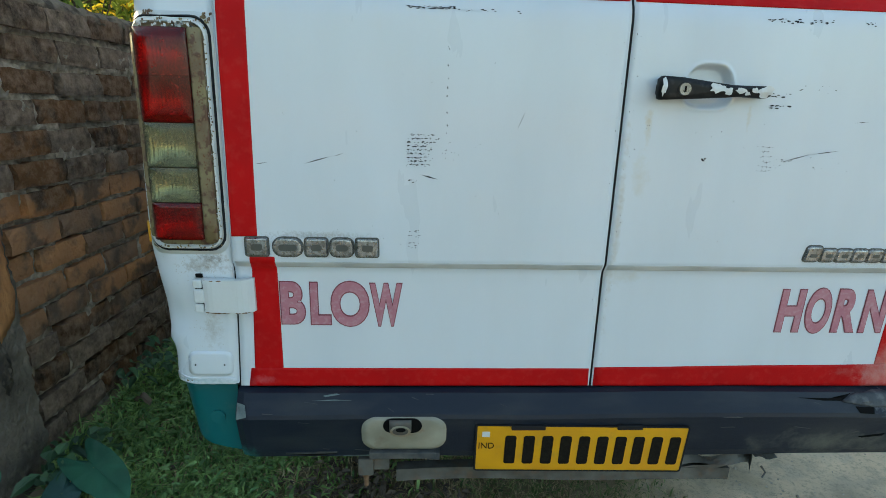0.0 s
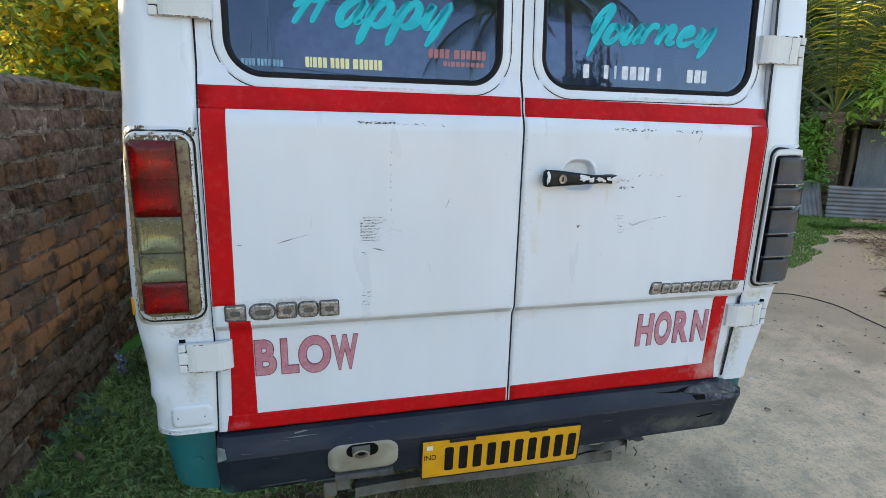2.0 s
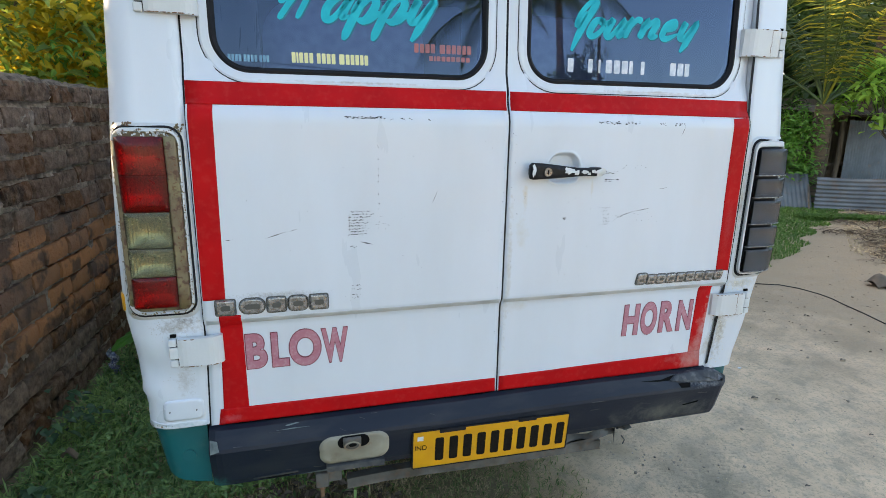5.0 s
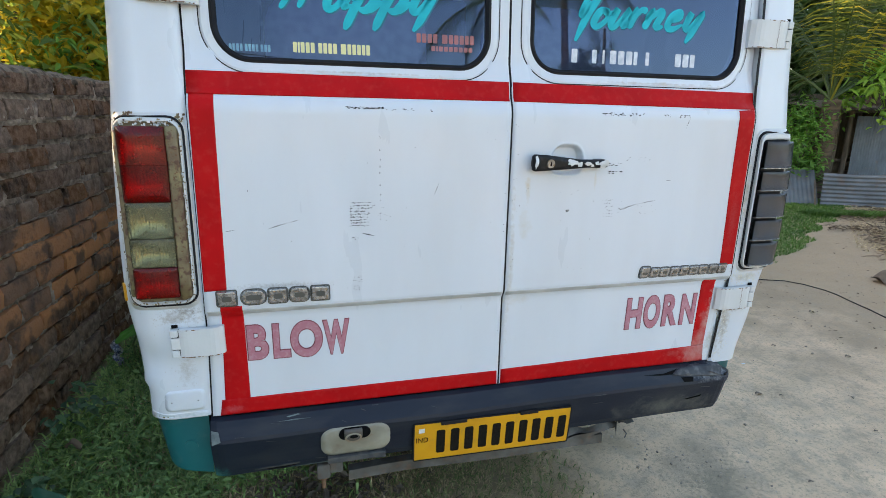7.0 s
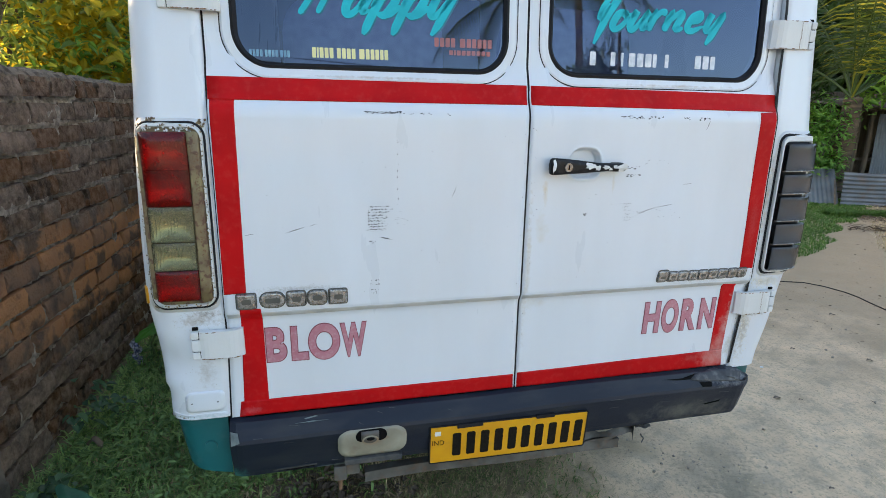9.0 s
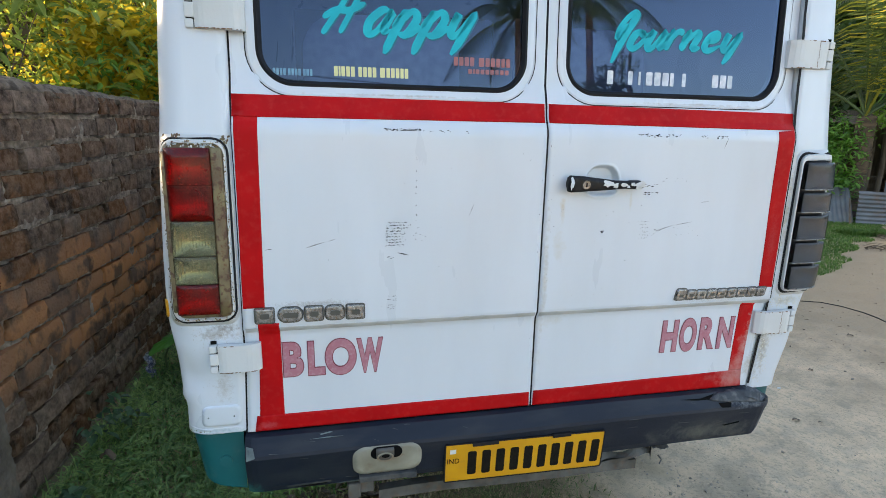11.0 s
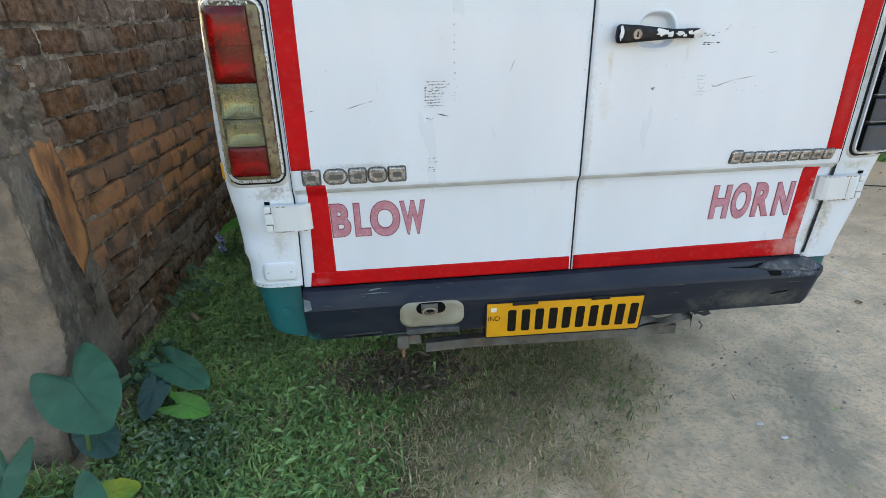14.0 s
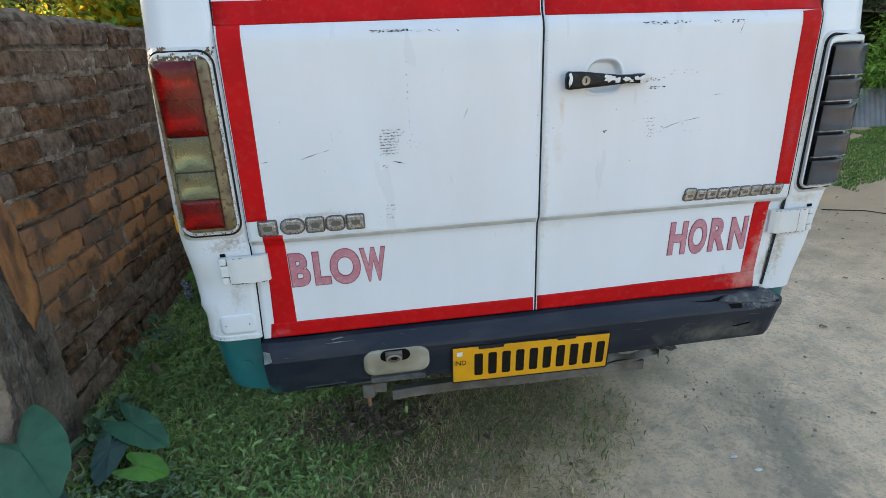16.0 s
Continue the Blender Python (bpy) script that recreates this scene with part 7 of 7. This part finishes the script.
def blades(name, n, seed, region, keep, length, width, material, label, flat=0.5):
    rng = np.random.default_rng(seed)
    x, y = rng.uniform(region[0], region[1], n), rng.uniform(region[2], region[3], n)
    ok = np.array([keep(a, b, r) for a, b, r in zip(x, y, rng.random(n))])
    x, y = x[ok], y[ok]
    n = len(x)
    z = np.array([ground_z(a, b) for a, b in zip(x, y)]) - 0.004
    a = rng.uniform(0, 2 * math.pi, n)
    lean = rng.uniform(0.3, 1.3, n) * flat
    L = length(x, y) * rng.uniform(0.5, 1.3, n)
    W = width * rng.uniform(0.6, 1.3, n)
    base = np.stack((x, y, z), 1)
    h = np.stack((np.cos(a), np.sin(a), np.zeros(n)), 1)
    s = np.stack((-np.sin(a), np.cos(a), np.zeros(n)), 1)
    upv = np.array((0, 0, 1.0))
    m = base + h * (L * lean * 0.45)[:, None] + upv * (L * 0.62)[:, None]
    tip = base + h * (L * lean * 1.15)[:, None] + upv * (L * (0.95 - 0.35 * lean))[:, None]
    w = s * W[:, None]
    verts = np.stack((base - w * 0.6, base + w * 0.6, m + w, m - w, tip), 1).reshape(-1, 3)
    k = np.arange(n)[:, None] * 5
    quads, tris = (k + np.array((0, 1, 2, 3))).tolist(), (k + np.array((3, 2, 4))).tolist()
    me = bpy.data.meshes.new(name)
    me.from_pydata(verts.tolist(), [], quads + tris)
    me.materials.append(material)
    return tagged(new(name, me), label, "grass", kind="stuff")


def clear(x, y):
    if x < -1.70 or y < -1.0:
        # thins out raggedly towards the open yard
        fade = min((x + 2.9) / 0.7, (y + 1.9) / 0.7) + 0.9 * noise.noise((x * 2.4, y * 2.4, 17.0)) + 0.4 * noise.noise((x * 31, y * 31, 3.0))
        return y < -0.05 and fade > 0.35
    return not (x < -1.60 and -0.02 < y < 0.46)


def bare(x, y, r):
    """Where dead leaves have smothered the grass behind the van."""
    return r > 0.22 and ((x + 0.60) / 0.36) ** 2 + ((y - 0.50) / 0.17) ** 2 + 0.5 * noise.noise((x * 9, y * 9, 4.0)) < 1


lush = lambda x, y: min(max((0.10 - edge_value(x, y)) / 0.5, 0.0), 1.0)
trod = lambda x, y: min(max((0.92 - edge_value(x, y)) / 0.6, 0.0), 1.0)
tall = lambda x, y: 0.040 + 0.035 * np.clip((-0.5 - x) / 0.8, 0, 1)
blades("grass", 105000, 61, (-2.9, 0.7, -1.9, 3.2), lambda x, y, r: clear(x, y) and not bare(x, y, (r * 7) % 1) and r < 0.15 + 0.85 * lush(x, y) and lush(x, y) > 0.02, tall, 0.0034, GRASS, "lush green grass along the wall", 1.05)
blades("dry_grass", 80000, 62, (-1.4, 1.1, -1.0, 3.2), lambda x, y, r: r < trod(x, y) * (1 - 0.55 * lush(x, y)), lambda x, y: 0.029 + 0 * x, 0.0021, GRASS_DRY, "short trodden dry grass behind the van", 1.0)
blades("grass", 95000, 63, (-1.2, 1.0, -1.0, 3.2), lambda x, y, r: not bare(x, y, (r * 7) % 1) and r < 0.55 * trod(x, y) ** 1.3, lambda x, y: 0.033 + 0 * x, 0.0027, GRASS_SHORT, "short thin green grass on trodden dirt", 0.9)
blades("grass", 70000, 64, (4.4, 9.4, 2.9, 7.2), lambda x, y, r: abs((x - 4.9) * 0.62 - (y - 3.7) + 0.2 + 0.5 * noise.noise((x * 1.5, y * 1.5, 3))) < 0.55 and r < 0.8, lambda x, y: 0.042 + 0 * x, 0.006, GRASS_FAR, "green lawn strip beside the dirt yard", 0.8)
blades("dry_grass", 9000, 65, (6.0, 10.5, 2.9, 6.4), lambda x, y, r: abs((x - 6.6) * 0.85 - (y - 3.4) - 0.2) < 0.7 and r < 0.8, lambda x, y: 0.05 + 0 * x, 0.006, GRASS_DRY, "dry litter and straw before the sheet fence", 1.4)
blades("grass", 17000, 66, (-2.9, 0.1, -1.9, 3.2), lambda x, y, r: clear(x, y) and not bare(x, y, (r * 7) % 1) and r < lush(x, y), lambda x, y: 0.055 + 0 * x, 0.0058, GRASS, "broad-bladed green grass along the wall", 1.0)
blades("dry_grass", 26000, 69, (-1.7, 0.2, -1.0, 3.0), lambda x, y, r: clear(x, y) and r < 0.75 and noise.noise((x * 5, y * 5, 31.0)) + 0.5 * noise.noise((x * 17, y * 17, 5.0)) > 0.22, lambda x, y: 0.050 + 0 * x, 0.0028, GRASS_DRY, "withered straw among the green grass", 1.15)
# creeping weeds among the grass
rng = np.random.default_rng(71)
n = 13000
x, y = rng.uniform(-1.69, -0.2, n), rng.uniform(-1.0, 2.9, n)
ok = np.array([clear(a, b) and not bare(a, b, 1.0) and lush(a, b) > 0.3 and r < (0.9 if noise.noise((a * 3, b * 3, 6)) > 0 else 0.35) * min(1, (-0.25 - a) / 0.5) for a, b, r in zip(x, y, rng.random(n))])
x, y = x[ok], y[ok]
n = len(x)
z = np.array([ground_z(a, b) for a, b in zip(x, y)]) + rng.uniform(0.01, 0.070, n) * np.clip((-0.3 - x) / 0.6, 0.3, 1)
ob = leaves_object("weeds", np.stack((x, y, z), 1), 0.036 * rng.uniform(0.5, 1.4, n), 0.014 * rng.uniform(0.6, 1.4, n), rng.normal(size=(n, 3)) * (1, 1, 0.35) + np.array((0, 0, 0.15)), WEED, rng)
tagged(ob, "creeping broad-leaved weeds among the grass", "weeds", kind="stuff")


n = 700
x, y = rng.normal(-1.36, 0.09, n), rng.normal(0.12, 0.09, n)
z = np.array([ground_z(a, b) for a, b in zip(x, y)]) + rng.uniform(0.02, 0.09, n)
ob = leaves_object("weeds", np.stack((x, y, z), 1), 0.024 * rng.uniform(0.5, 1.4, n), 0.013 * rng.uniform(0.6, 1.3, n), rng.normal(size=(n, 3)) * (1, 1, 0.35) + np.array((0, 0, 0.15)), WEED_PALE, rng)
tagged(ob, "patch of dusty pale green weeds in the grass", "weeds", kind="stuff")


def heart_leaf(tip, base, width, material, root, tilt, label):
    """A taro leaf with a notch at its stalk, a drooping rim and its stalk down to the ground."""
    tip, base = Vector(tip), Vector(base)
    ax = tip - base
    L = ax.length
    ax.normalize()
    side = ax.cross(Vector((0, 0, 1))).normalized()
    up = (side.cross(ax) * math.cos(tilt) + side * math.sin(tilt)).normalized()
    sd = ax.cross(up).normalized()
    bm = bmesh.new()
    half = [(0.06, 0.0), (-0.05, 0.07), (-0.22, 0.17), (-0.33, 0.26), (-0.34, 0.34), (-0.20, 0.41), (0.04, 0.455), (0.30, 0.465), (0.55, 0.42), (0.76, 0.31), (0.92, 0.15), (1.0, 0.0)]
    rim = half + [(u, -w) for u, w in half[-2:0:-1]]
    for _ in range(2):
        rim = [q for (a, b), (c, d) in zip(rim, rim[1:] + rim[:1]) for q in ((a * 0.75 + c * 0.25, b * 0.75 + d * 0.25), (a * 0.25 + c * 0.75, b * 0.25 + d * 0.75))]
    N = len(rim)
    stalk = base + ax * L * 0.25
    loops = []
    for f in (0.25, 0.5, 0.75, 1.0):
        loop = []
        for u, w in rim:
            uu, ww = 0.25 + (u - 0.25) * f, w * f
            z = 0.05 * abs(ww) * 2 - 0.16 * f * f * (0.5 + (u - 0.25) ** 2) + (0.022 * math.sin(9 * math.atan2(w, u - 0.25) + 40 * width) + 0.014 * math.sin(17 * math.atan2(w, u - 0.25))) * f * f
            loop.append(bm.verts.new(base + ax * uu * L + sd * ww * width + up * z * L * 0.6))
        loops.append(loop)
    c = bm.verts.new(stalk)
    for i in range(N):
        bm.faces.new((c, loops[0][i], loops[0][(i + 1) % N]))
        for p, q in zip(loops, loops[1:]):
            bm.faces.new((p[i], q[i], q[(i + 1) % N], p[(i + 1) % N]))
    root = Vector((root[0], root[1], ground_z(*root)))
    t = thing("taro_plant", root, label, "plant", "taro by the wall")
    lf = part("leaf", bm, material, t, smooth=True)
    rib = [base + ax * L * u - up * L * 0.6 * 0.16 * ((u - 0.25) / 0.75) ** 2 * 0.55 + up * 0.002 for u in np.linspace(0.25, 0.92, 7)]
    part("midrib", tube(bmesh.new(), rib, [0.0018 * (1 - 0.1 * i) for i in range(7)], 5), material, lf)
    mid = (stalk + root) / 2 + (stalk - root).normalized().cross(sd) * 0.04
    part("stalk", tube(bmesh.new(), [root, mid, stalk], [0.008, 0.006, 0.004], 6), STALK, t)


heart_leaf((-1.440, -0.095, 0.35), (-1.620, 0.080, 0.435), 0.25, TARO, (-1.60, 0.00), 0.35, "large dull green taro leaf beside the column")
heart_leaf((-1.27, 0.24, 0.22), (-1.45, 0.35, 0.27), 0.14, TARO, (-1.50, 0.30), 0.2, "dull green taro leaf in the grass")
heart_leaf((-1.47, 0.13, 0.18), (-1.46, 0.29, 0.24), 0.11, TARO_DARK, (-1.50, 0.27), -0.2, "dark shaded taro leaf in the grass")
heart_leaf((-1.24, 0.14, 0.18), (-1.365, 0.17, 0.21), 0.12, TARO_LIGHT, (-1.44, 0.24), 0.1, "bright green young taro leaf in the grass")
heart_leaf((-1.50, -0.02, 0.17), (-1.59, 0.05, 0.22), 0.13, TARO_DARK, (-1.60, 0.02), 0.2, "dark shaded taro leaf below a larger one")
heart_leaf((-1.62, 1.62, 0.30), (-1.50, 1.80, 0.33), 0.15, TARO_LIGHT, (-1.60, 1.85), 0.1, "young green taro leaf at the wall's foot")
heart_leaf((-1.70, -0.28, 0.20), (-1.75, -0.10, 0.26), 0.16, TARO, (-1.72, -0.05), 0.2, "dull green taro leaf before the column")

heart_leaf((-1.38, -0.39, 0.19), (-1.50, -0.25, 0.24), 0.18, TARO, (-1.80, -0.16), 0.2, "dull green taro leaf in the grass")
heart_leaf((-1.37, -0.13, 0.15), (-1.455, -0.19, 0.18), 0.095, TARO_YELLOW, (-1.46, -0.16), 0.3, "yellowing young taro leaf in the grass")

# small leaves on the column and dark weeds at its foot
rng = np.random.default_rng(91)
pos = np.concatenate((rng.normal((-1.55, 0.42, 0.18), (0.05, 0.08, 0.04), (70, 3)), rng.normal((-1.60, 1.05, 0.24), (0.05, 0.09, 0.06), (40, 3))))
n = len(pos)
ob = leaves_object("weeds", pos, 0.060 * rng.uniform(0.5, 1.3, n), 0.036 * rng.uniform(0.7, 1.2, n), rng.normal(size=(n, 3)) * (1, 1, 0.4) + np.array((0.5, -0.3, 0)), WEED_DARK, rng)
tagged(ob, "leafy weeds at the foot of the column", "weeds", kind="stuff")

# a sprig growing out of the column's joints
sprig = thing("sprig", (-1.72, 0.31, 1.30), "sprig of pale green leaves growing from the column", "plant")
rng = np.random.default_rng(93)
zs = np.array((1.60, 1.56, 1.53, 1.50, 1.42, 1.41, 1.37, 1.35, 1.33))
pos = np.stack((np.full(9, -1.715), 0.30 + 0.02 * rng.normal(size=9), zs), 1)
leaves_object("leaf", pos, 0.085 * rng.uniform(0.8, 1.25, 9), 0.036 * rng.uniform(0.8, 1.2, 9), np.stack((np.full(9, 1.0), -0.5 + 0.3 * rng.normal(size=9), -0.15 + 0.2 * rng.normal(size=9)), 1), SPRIG, rng, sprig, droop=0.25)
part("stem", tube(bmesh.new(), [(-1.725, 0.30, 1.28), (-1.712, 0.305, 1.42), (-1.714, 0.30, 1.61)], [0.004, 0.003, 0.002], 5), STALK, sprig)

# dead leaves, twigs and litter
rng, rk = np.random.default_rng(81), random.Random(81)
n = 480
x, y = np.concatenate((rng.normal(-0.60, 0.17, 420), rng.uniform(-1.5, 0.2, 60))), np.concatenate((rng.normal(0.50, 0.085, 420), rng.uniform(-0.8, 1.8, 60)))
z = np.array([ground_z(a, b) for a, b in zip(x, y)]) + rng.uniform(0.004, 0.03, n)
ob = leaves_object("dead_leaves", np.stack((x, y, z), 1), 0.040 * rng.uniform(0.4, 1.3, n), 0.021 * rng.uniform(0.5, 1.3, n), rng.normal(size=(n, 3)) * (1, 1, 0.25), DRY, rng, droop=0.1)
tagged(ob, "small brown dead leaves on the grass", "dead leaves", kind="stuff")
LITTER = mat("dry_litter", (0.27, 0.19, 0.12), (0.07, 0.052, 0.035), 20, 0.9, bump=0.3, island=0.8)
n = 9000
x, y = rng.uniform(5.6, 10.6, n), rng.uniform(2.8, 6.4, n)
ok = np.array([abs((a - 6.7) * 0.85 - (b - 3.4) - 0.2) + 1.1 * noise.noise((a * 1.7, b * 1.7, 5.0)) < 0.6 for a, b in zip(x, y)])
x, y = x[ok], y[ok]
n = len(x)
ob = leaves_object("leaf_litter", np.stack((x, y, rng.uniform(0.01, 0.05, n)), 1), 0.15 * rng.uniform(0.4, 1.3, n), 0.016 * rng.uniform(0.5, 1.3, n), rng.normal(size=(n, 3)) * (1, 1, 0.2), LITTER, rng, droop=0.05)
tagged(ob, "brown leaf litter and twigs before the sheet fence", "leaf litter", kind="stuff")
n = 4200
x, y = rng.uniform(3.0, 8.6, n), rng.uniform(0.2, 5.2, n)
ok = np.array([r < 0.18 + 1.2 * max(0.0, noise.noise((a * 1.6, b * 1.6, 31.0))) for a, b, r in zip(x, y, rng.random(n))])
x, y = x[ok], y[ok]
n = len(x)
z = np.array([ground_z(a, b) for a, b in zip(x, y)]) + 0.006
ob = leaves_object("yard_debris", np.stack((x, y, z), 1), 0.024 * rng.uniform(0.3, 1.5, n), 0.009 * rng.uniform(0.5, 1.6, n), rng.normal(size=(n, 3)) * (1, 1, 0.15), LITTER, rng, droop=0.05)
tagged(ob, "small bits of dry leaf and twig on the dirt", "debris", kind="stuff")
blades("grass", 7000, 69, (7.5, 8.9, 4.85, 5.6), lambda x, y, r: abs((x - 7.8) * -0.33 - (y - 5.3)) < 0.16 + 0.1 * noise.noise((x * 5, y * 5, 1)), lambda x, y: 0.11 + 0 * x, 0.006, GRASS_FAR, "green tuft before the sheet fence", 0.8)
for i in range(16):
    a, x, y = rk.uniform(0, 6.28), rk.uniform(-1.2, 0.1) if i < 10 else rk.uniform(0.6, 2.6), rk.uniform(0.2, 0.7) if i < 10 else rk.uniform(-0.2, 1.8)
    L = rk.uniform(0.06, 0.22) if i < 10 else rk.uniform(0.03, 0.08)
    z = ground_z(x, y) + (0.02 if i < 10 else 0.004)
    p = Vector((x, y, z))
    d = Vector((math.cos(a), math.sin(a), 0)) * L
    ob = part("twig", tube(bmesh.new(), [p - d / 2, p + Vector((0.08 * L * math.sin(a), 0.08 * L, 0.003)), p + d / 2], [0.0018, 0.0016, 0.0009], 5), DRY)
    tagged(ob, "thin dry brown twig on the ground", "twig", "twigs on the ground")
PEBBLE = mat("pebble", (0.56, 0.47, 0.36), (0.19, 0.16, 0.125), 40, 0.9, island=0.7)
bm = bmesh.new()
for i in range(900):
    x, y = rk.uniform(-0.1, 3.6), rk.uniform(-0.9, 2.8)
    if trod(x, y) > 0.6:
        continue
    r = rk.uniform(0.0015, 0.004) if i % 9 else rk.uniform(0.004, 0.010)
    g = bmesh.ops.create_icosphere(bm, subdivisions=1, radius=r, matrix=Matrix.Translation((x, y, ground_z(x, y) + r * 0.3)))
    for v in g["verts"]:
        v.co += Vector((rk.uniform(-1, 1), rk.uniform(-1, 1), rk.uniform(-1, 1))) * r * 0.3
clods = [(0.85, 0.52), (1.02, 0.42), (1.16, 0.36), (1.14, 0.25), (1.08, 0.12), (1.03, 0.0), (0.98, -0.13)]
for i in range(150):
    a, b = clods[i % 6], clods[i % 6 + 1]
    f = rk.random()
    x, y = a[0] + (b[0] - a[0]) * f + rk.gauss(0, 0.09), a[1] + (b[1] - a[1]) * f + rk.gauss(0, 0.07)
    r = 0.0012 + 0.006 * rk.random() ** 3
    g = bmesh.ops.create_icosphere(bm, subdivisions=1, radius=r, matrix=Matrix.Translation((x, y, ground_z(x, y) + r * 0.25)))
    for v in g["verts"]:
        v.co += Vector((rk.uniform(-1, 1), rk.uniform(-1, 1), rk.uniform(-1, 1))) * r * 0.4
ob = part("gravel", bm, PEBBLE, smooth=False)
tagged(ob, "small stones and dirt crumbs on the yard", "gravel", kind="stuff")
blades("dry_grass", 9000, 67, (0.2, 2.0, -0.8, 1.2), lambda x, y, r: r < 0.9 and noise.noise((x * 4.5, y * 4.5, 11.0)) + 0.5 * noise.noise((x * 15, y * 15, 2.0)) > 0.48, lambda x, y: 0.014 + 0 * x, 0.0016, GRASS_DRY, "thin straw tufts on the dirt", 1.3)
blades("grass", 5000, 68, (0.2, 1.6, -0.8, 1.0), lambda x, y, r: noise.noise((x * 5.5, y * 5.5, 21.0)) + 0.5 * noise.noise((x * 18, y * 18, 2.0)) > 0.58, lambda x, y: 0.016 + 0 * x, 0.0018, GRASS, "tiny green tufts on the dirt", 1.2)
for x, y, a in ((0.812, 0.018, 0.4), (0.854, -0.059, 1.4), (2.12, 1.12, 2.6)):
    ob = part("paper_scrap", skin(bmesh.new(), [(x + 0.012 * math.cos(a + k) * (1 + 0.4 * (k % 2)), y + 0.007 * math.sin(a + k)) for k in range(6)], lambda u, v, o: Vector((u, v, ground_z(u, v) + 0.003 + o)), 0.003, 2, 0.002), PEELED)
    tagged(ob, "small white scrap lying on the dirt", "scrap")
for x, y, L in ((1.90, 0.78, 0.05), (2.02, 0.74, 0.03), (2.55, 1.30, 0.04), (1.52, 0.12, 0.03), (2.9, 1.05, 0.05), (3.4, 1.75, 0.06), (2.2, 0.35, 0.03)):
    bm = bmesh.new()
    grid(bm, lambda u, v: Vector((x + L * (u - 0.5), y + 0.45 * L * (v - 0.5) * math.sin(math.pi * (0.1 + 0.8 * u)), ground_z(x, y) + 0.006 + 0.2 * L * abs(v - 0.5) + 0.1 * L * math.sin(5 * u))), 6, 4)
    tagged(part("dead_leaf", bm, DRY, smooth=True), "curled brown dead leaf on the dirt", "leaf", "dead leaves on the dirt")
bm = bmesh.new()
grid(bm, lambda u, v: Vector((-1.585 + 0.05 * u, 0.86 + 0.045 * v, ground_z(-1.57, 0.88) + 0.07 + 0.02 * math.sin(4 * u) + 0.012 * math.cos(5 * v))), 6, 6)
tagged(part("dead_leaf", bm, DRY, smooth=True), "curled brown dead leaf on the grass", "leaf")
BLUE_SCRAP = mat("blue_plastic_scrap", (0.03, 0.10, 0.55), (0.30, 0.36, 0.60), 60, 0.4)
bm = bmesh.new()
grid(bm, lambda u, v: Vector((-1.115 + 0.022 * u, -0.165 + 0.016 * v + 0.004 * math.sin(8 * u), ground_z(-1.1, -0.16) + 0.045 + 0.007 * math.sin(9 * u + 5 * v))), 6, 6)
tagged(part("plastic_scrap", bm, BLUE_SCRAP, smooth=True), "small crumpled blue plastic scrap in the grass", "scrap")
WRAPPER = mat("shiny_wrapper", (0.6, 0.62, 0.66), (0.16, 0.18, 0.35), 40, 0.25, metal=0.5)
bm = bmesh.new()
grid(bm, lambda u, v: Vector((-1.66 + 0.035 * u + 0.012 * math.sin(13 * v), 1.70 + 0.02 * math.sin(9 * u + 7 * v), 0.115 + 0.15 * v + 0.01 * math.sin(17 * u))), 6, 12)
tagged(part("plastic_wrapper", bm, WRAPPER), "crumpled silver plastic wrapper by the wall", "wrapper")
# cord on the dirt, and a dry husk
line = [(x, y, 0.008) for x, y in ((3.6, 2.62), (3.92, 2.49), (4.01, 2.36), (4.05, 2.18), (4.04, 2.05), (4.0, 1.92), (3.95, 1.70), (3.86, 1.41), (3.8, 1.0))]
ob = part("cord", tube(bmesh.new(), line, 0.0045, 6), RUBBER, smooth=True)
tagged(ob, "black cord lying across the dirt yard", "cord")
bm = bmesh.new()
grid(bm, lambda u, v: Vector((4.78 + 0.30 * u, 2.18 + 0.16 * v, 0.01 + 0.12 * math.sin(math.pi * v) * math.sin(math.pi * (0.15 + 0.8 * u)) + 0.02 * math.sin(8 * u))), 10, 8)
tagged(part("palm_husk", bm, DRY, smooth=True), "curled brown palm husk on the dirt", "husk")
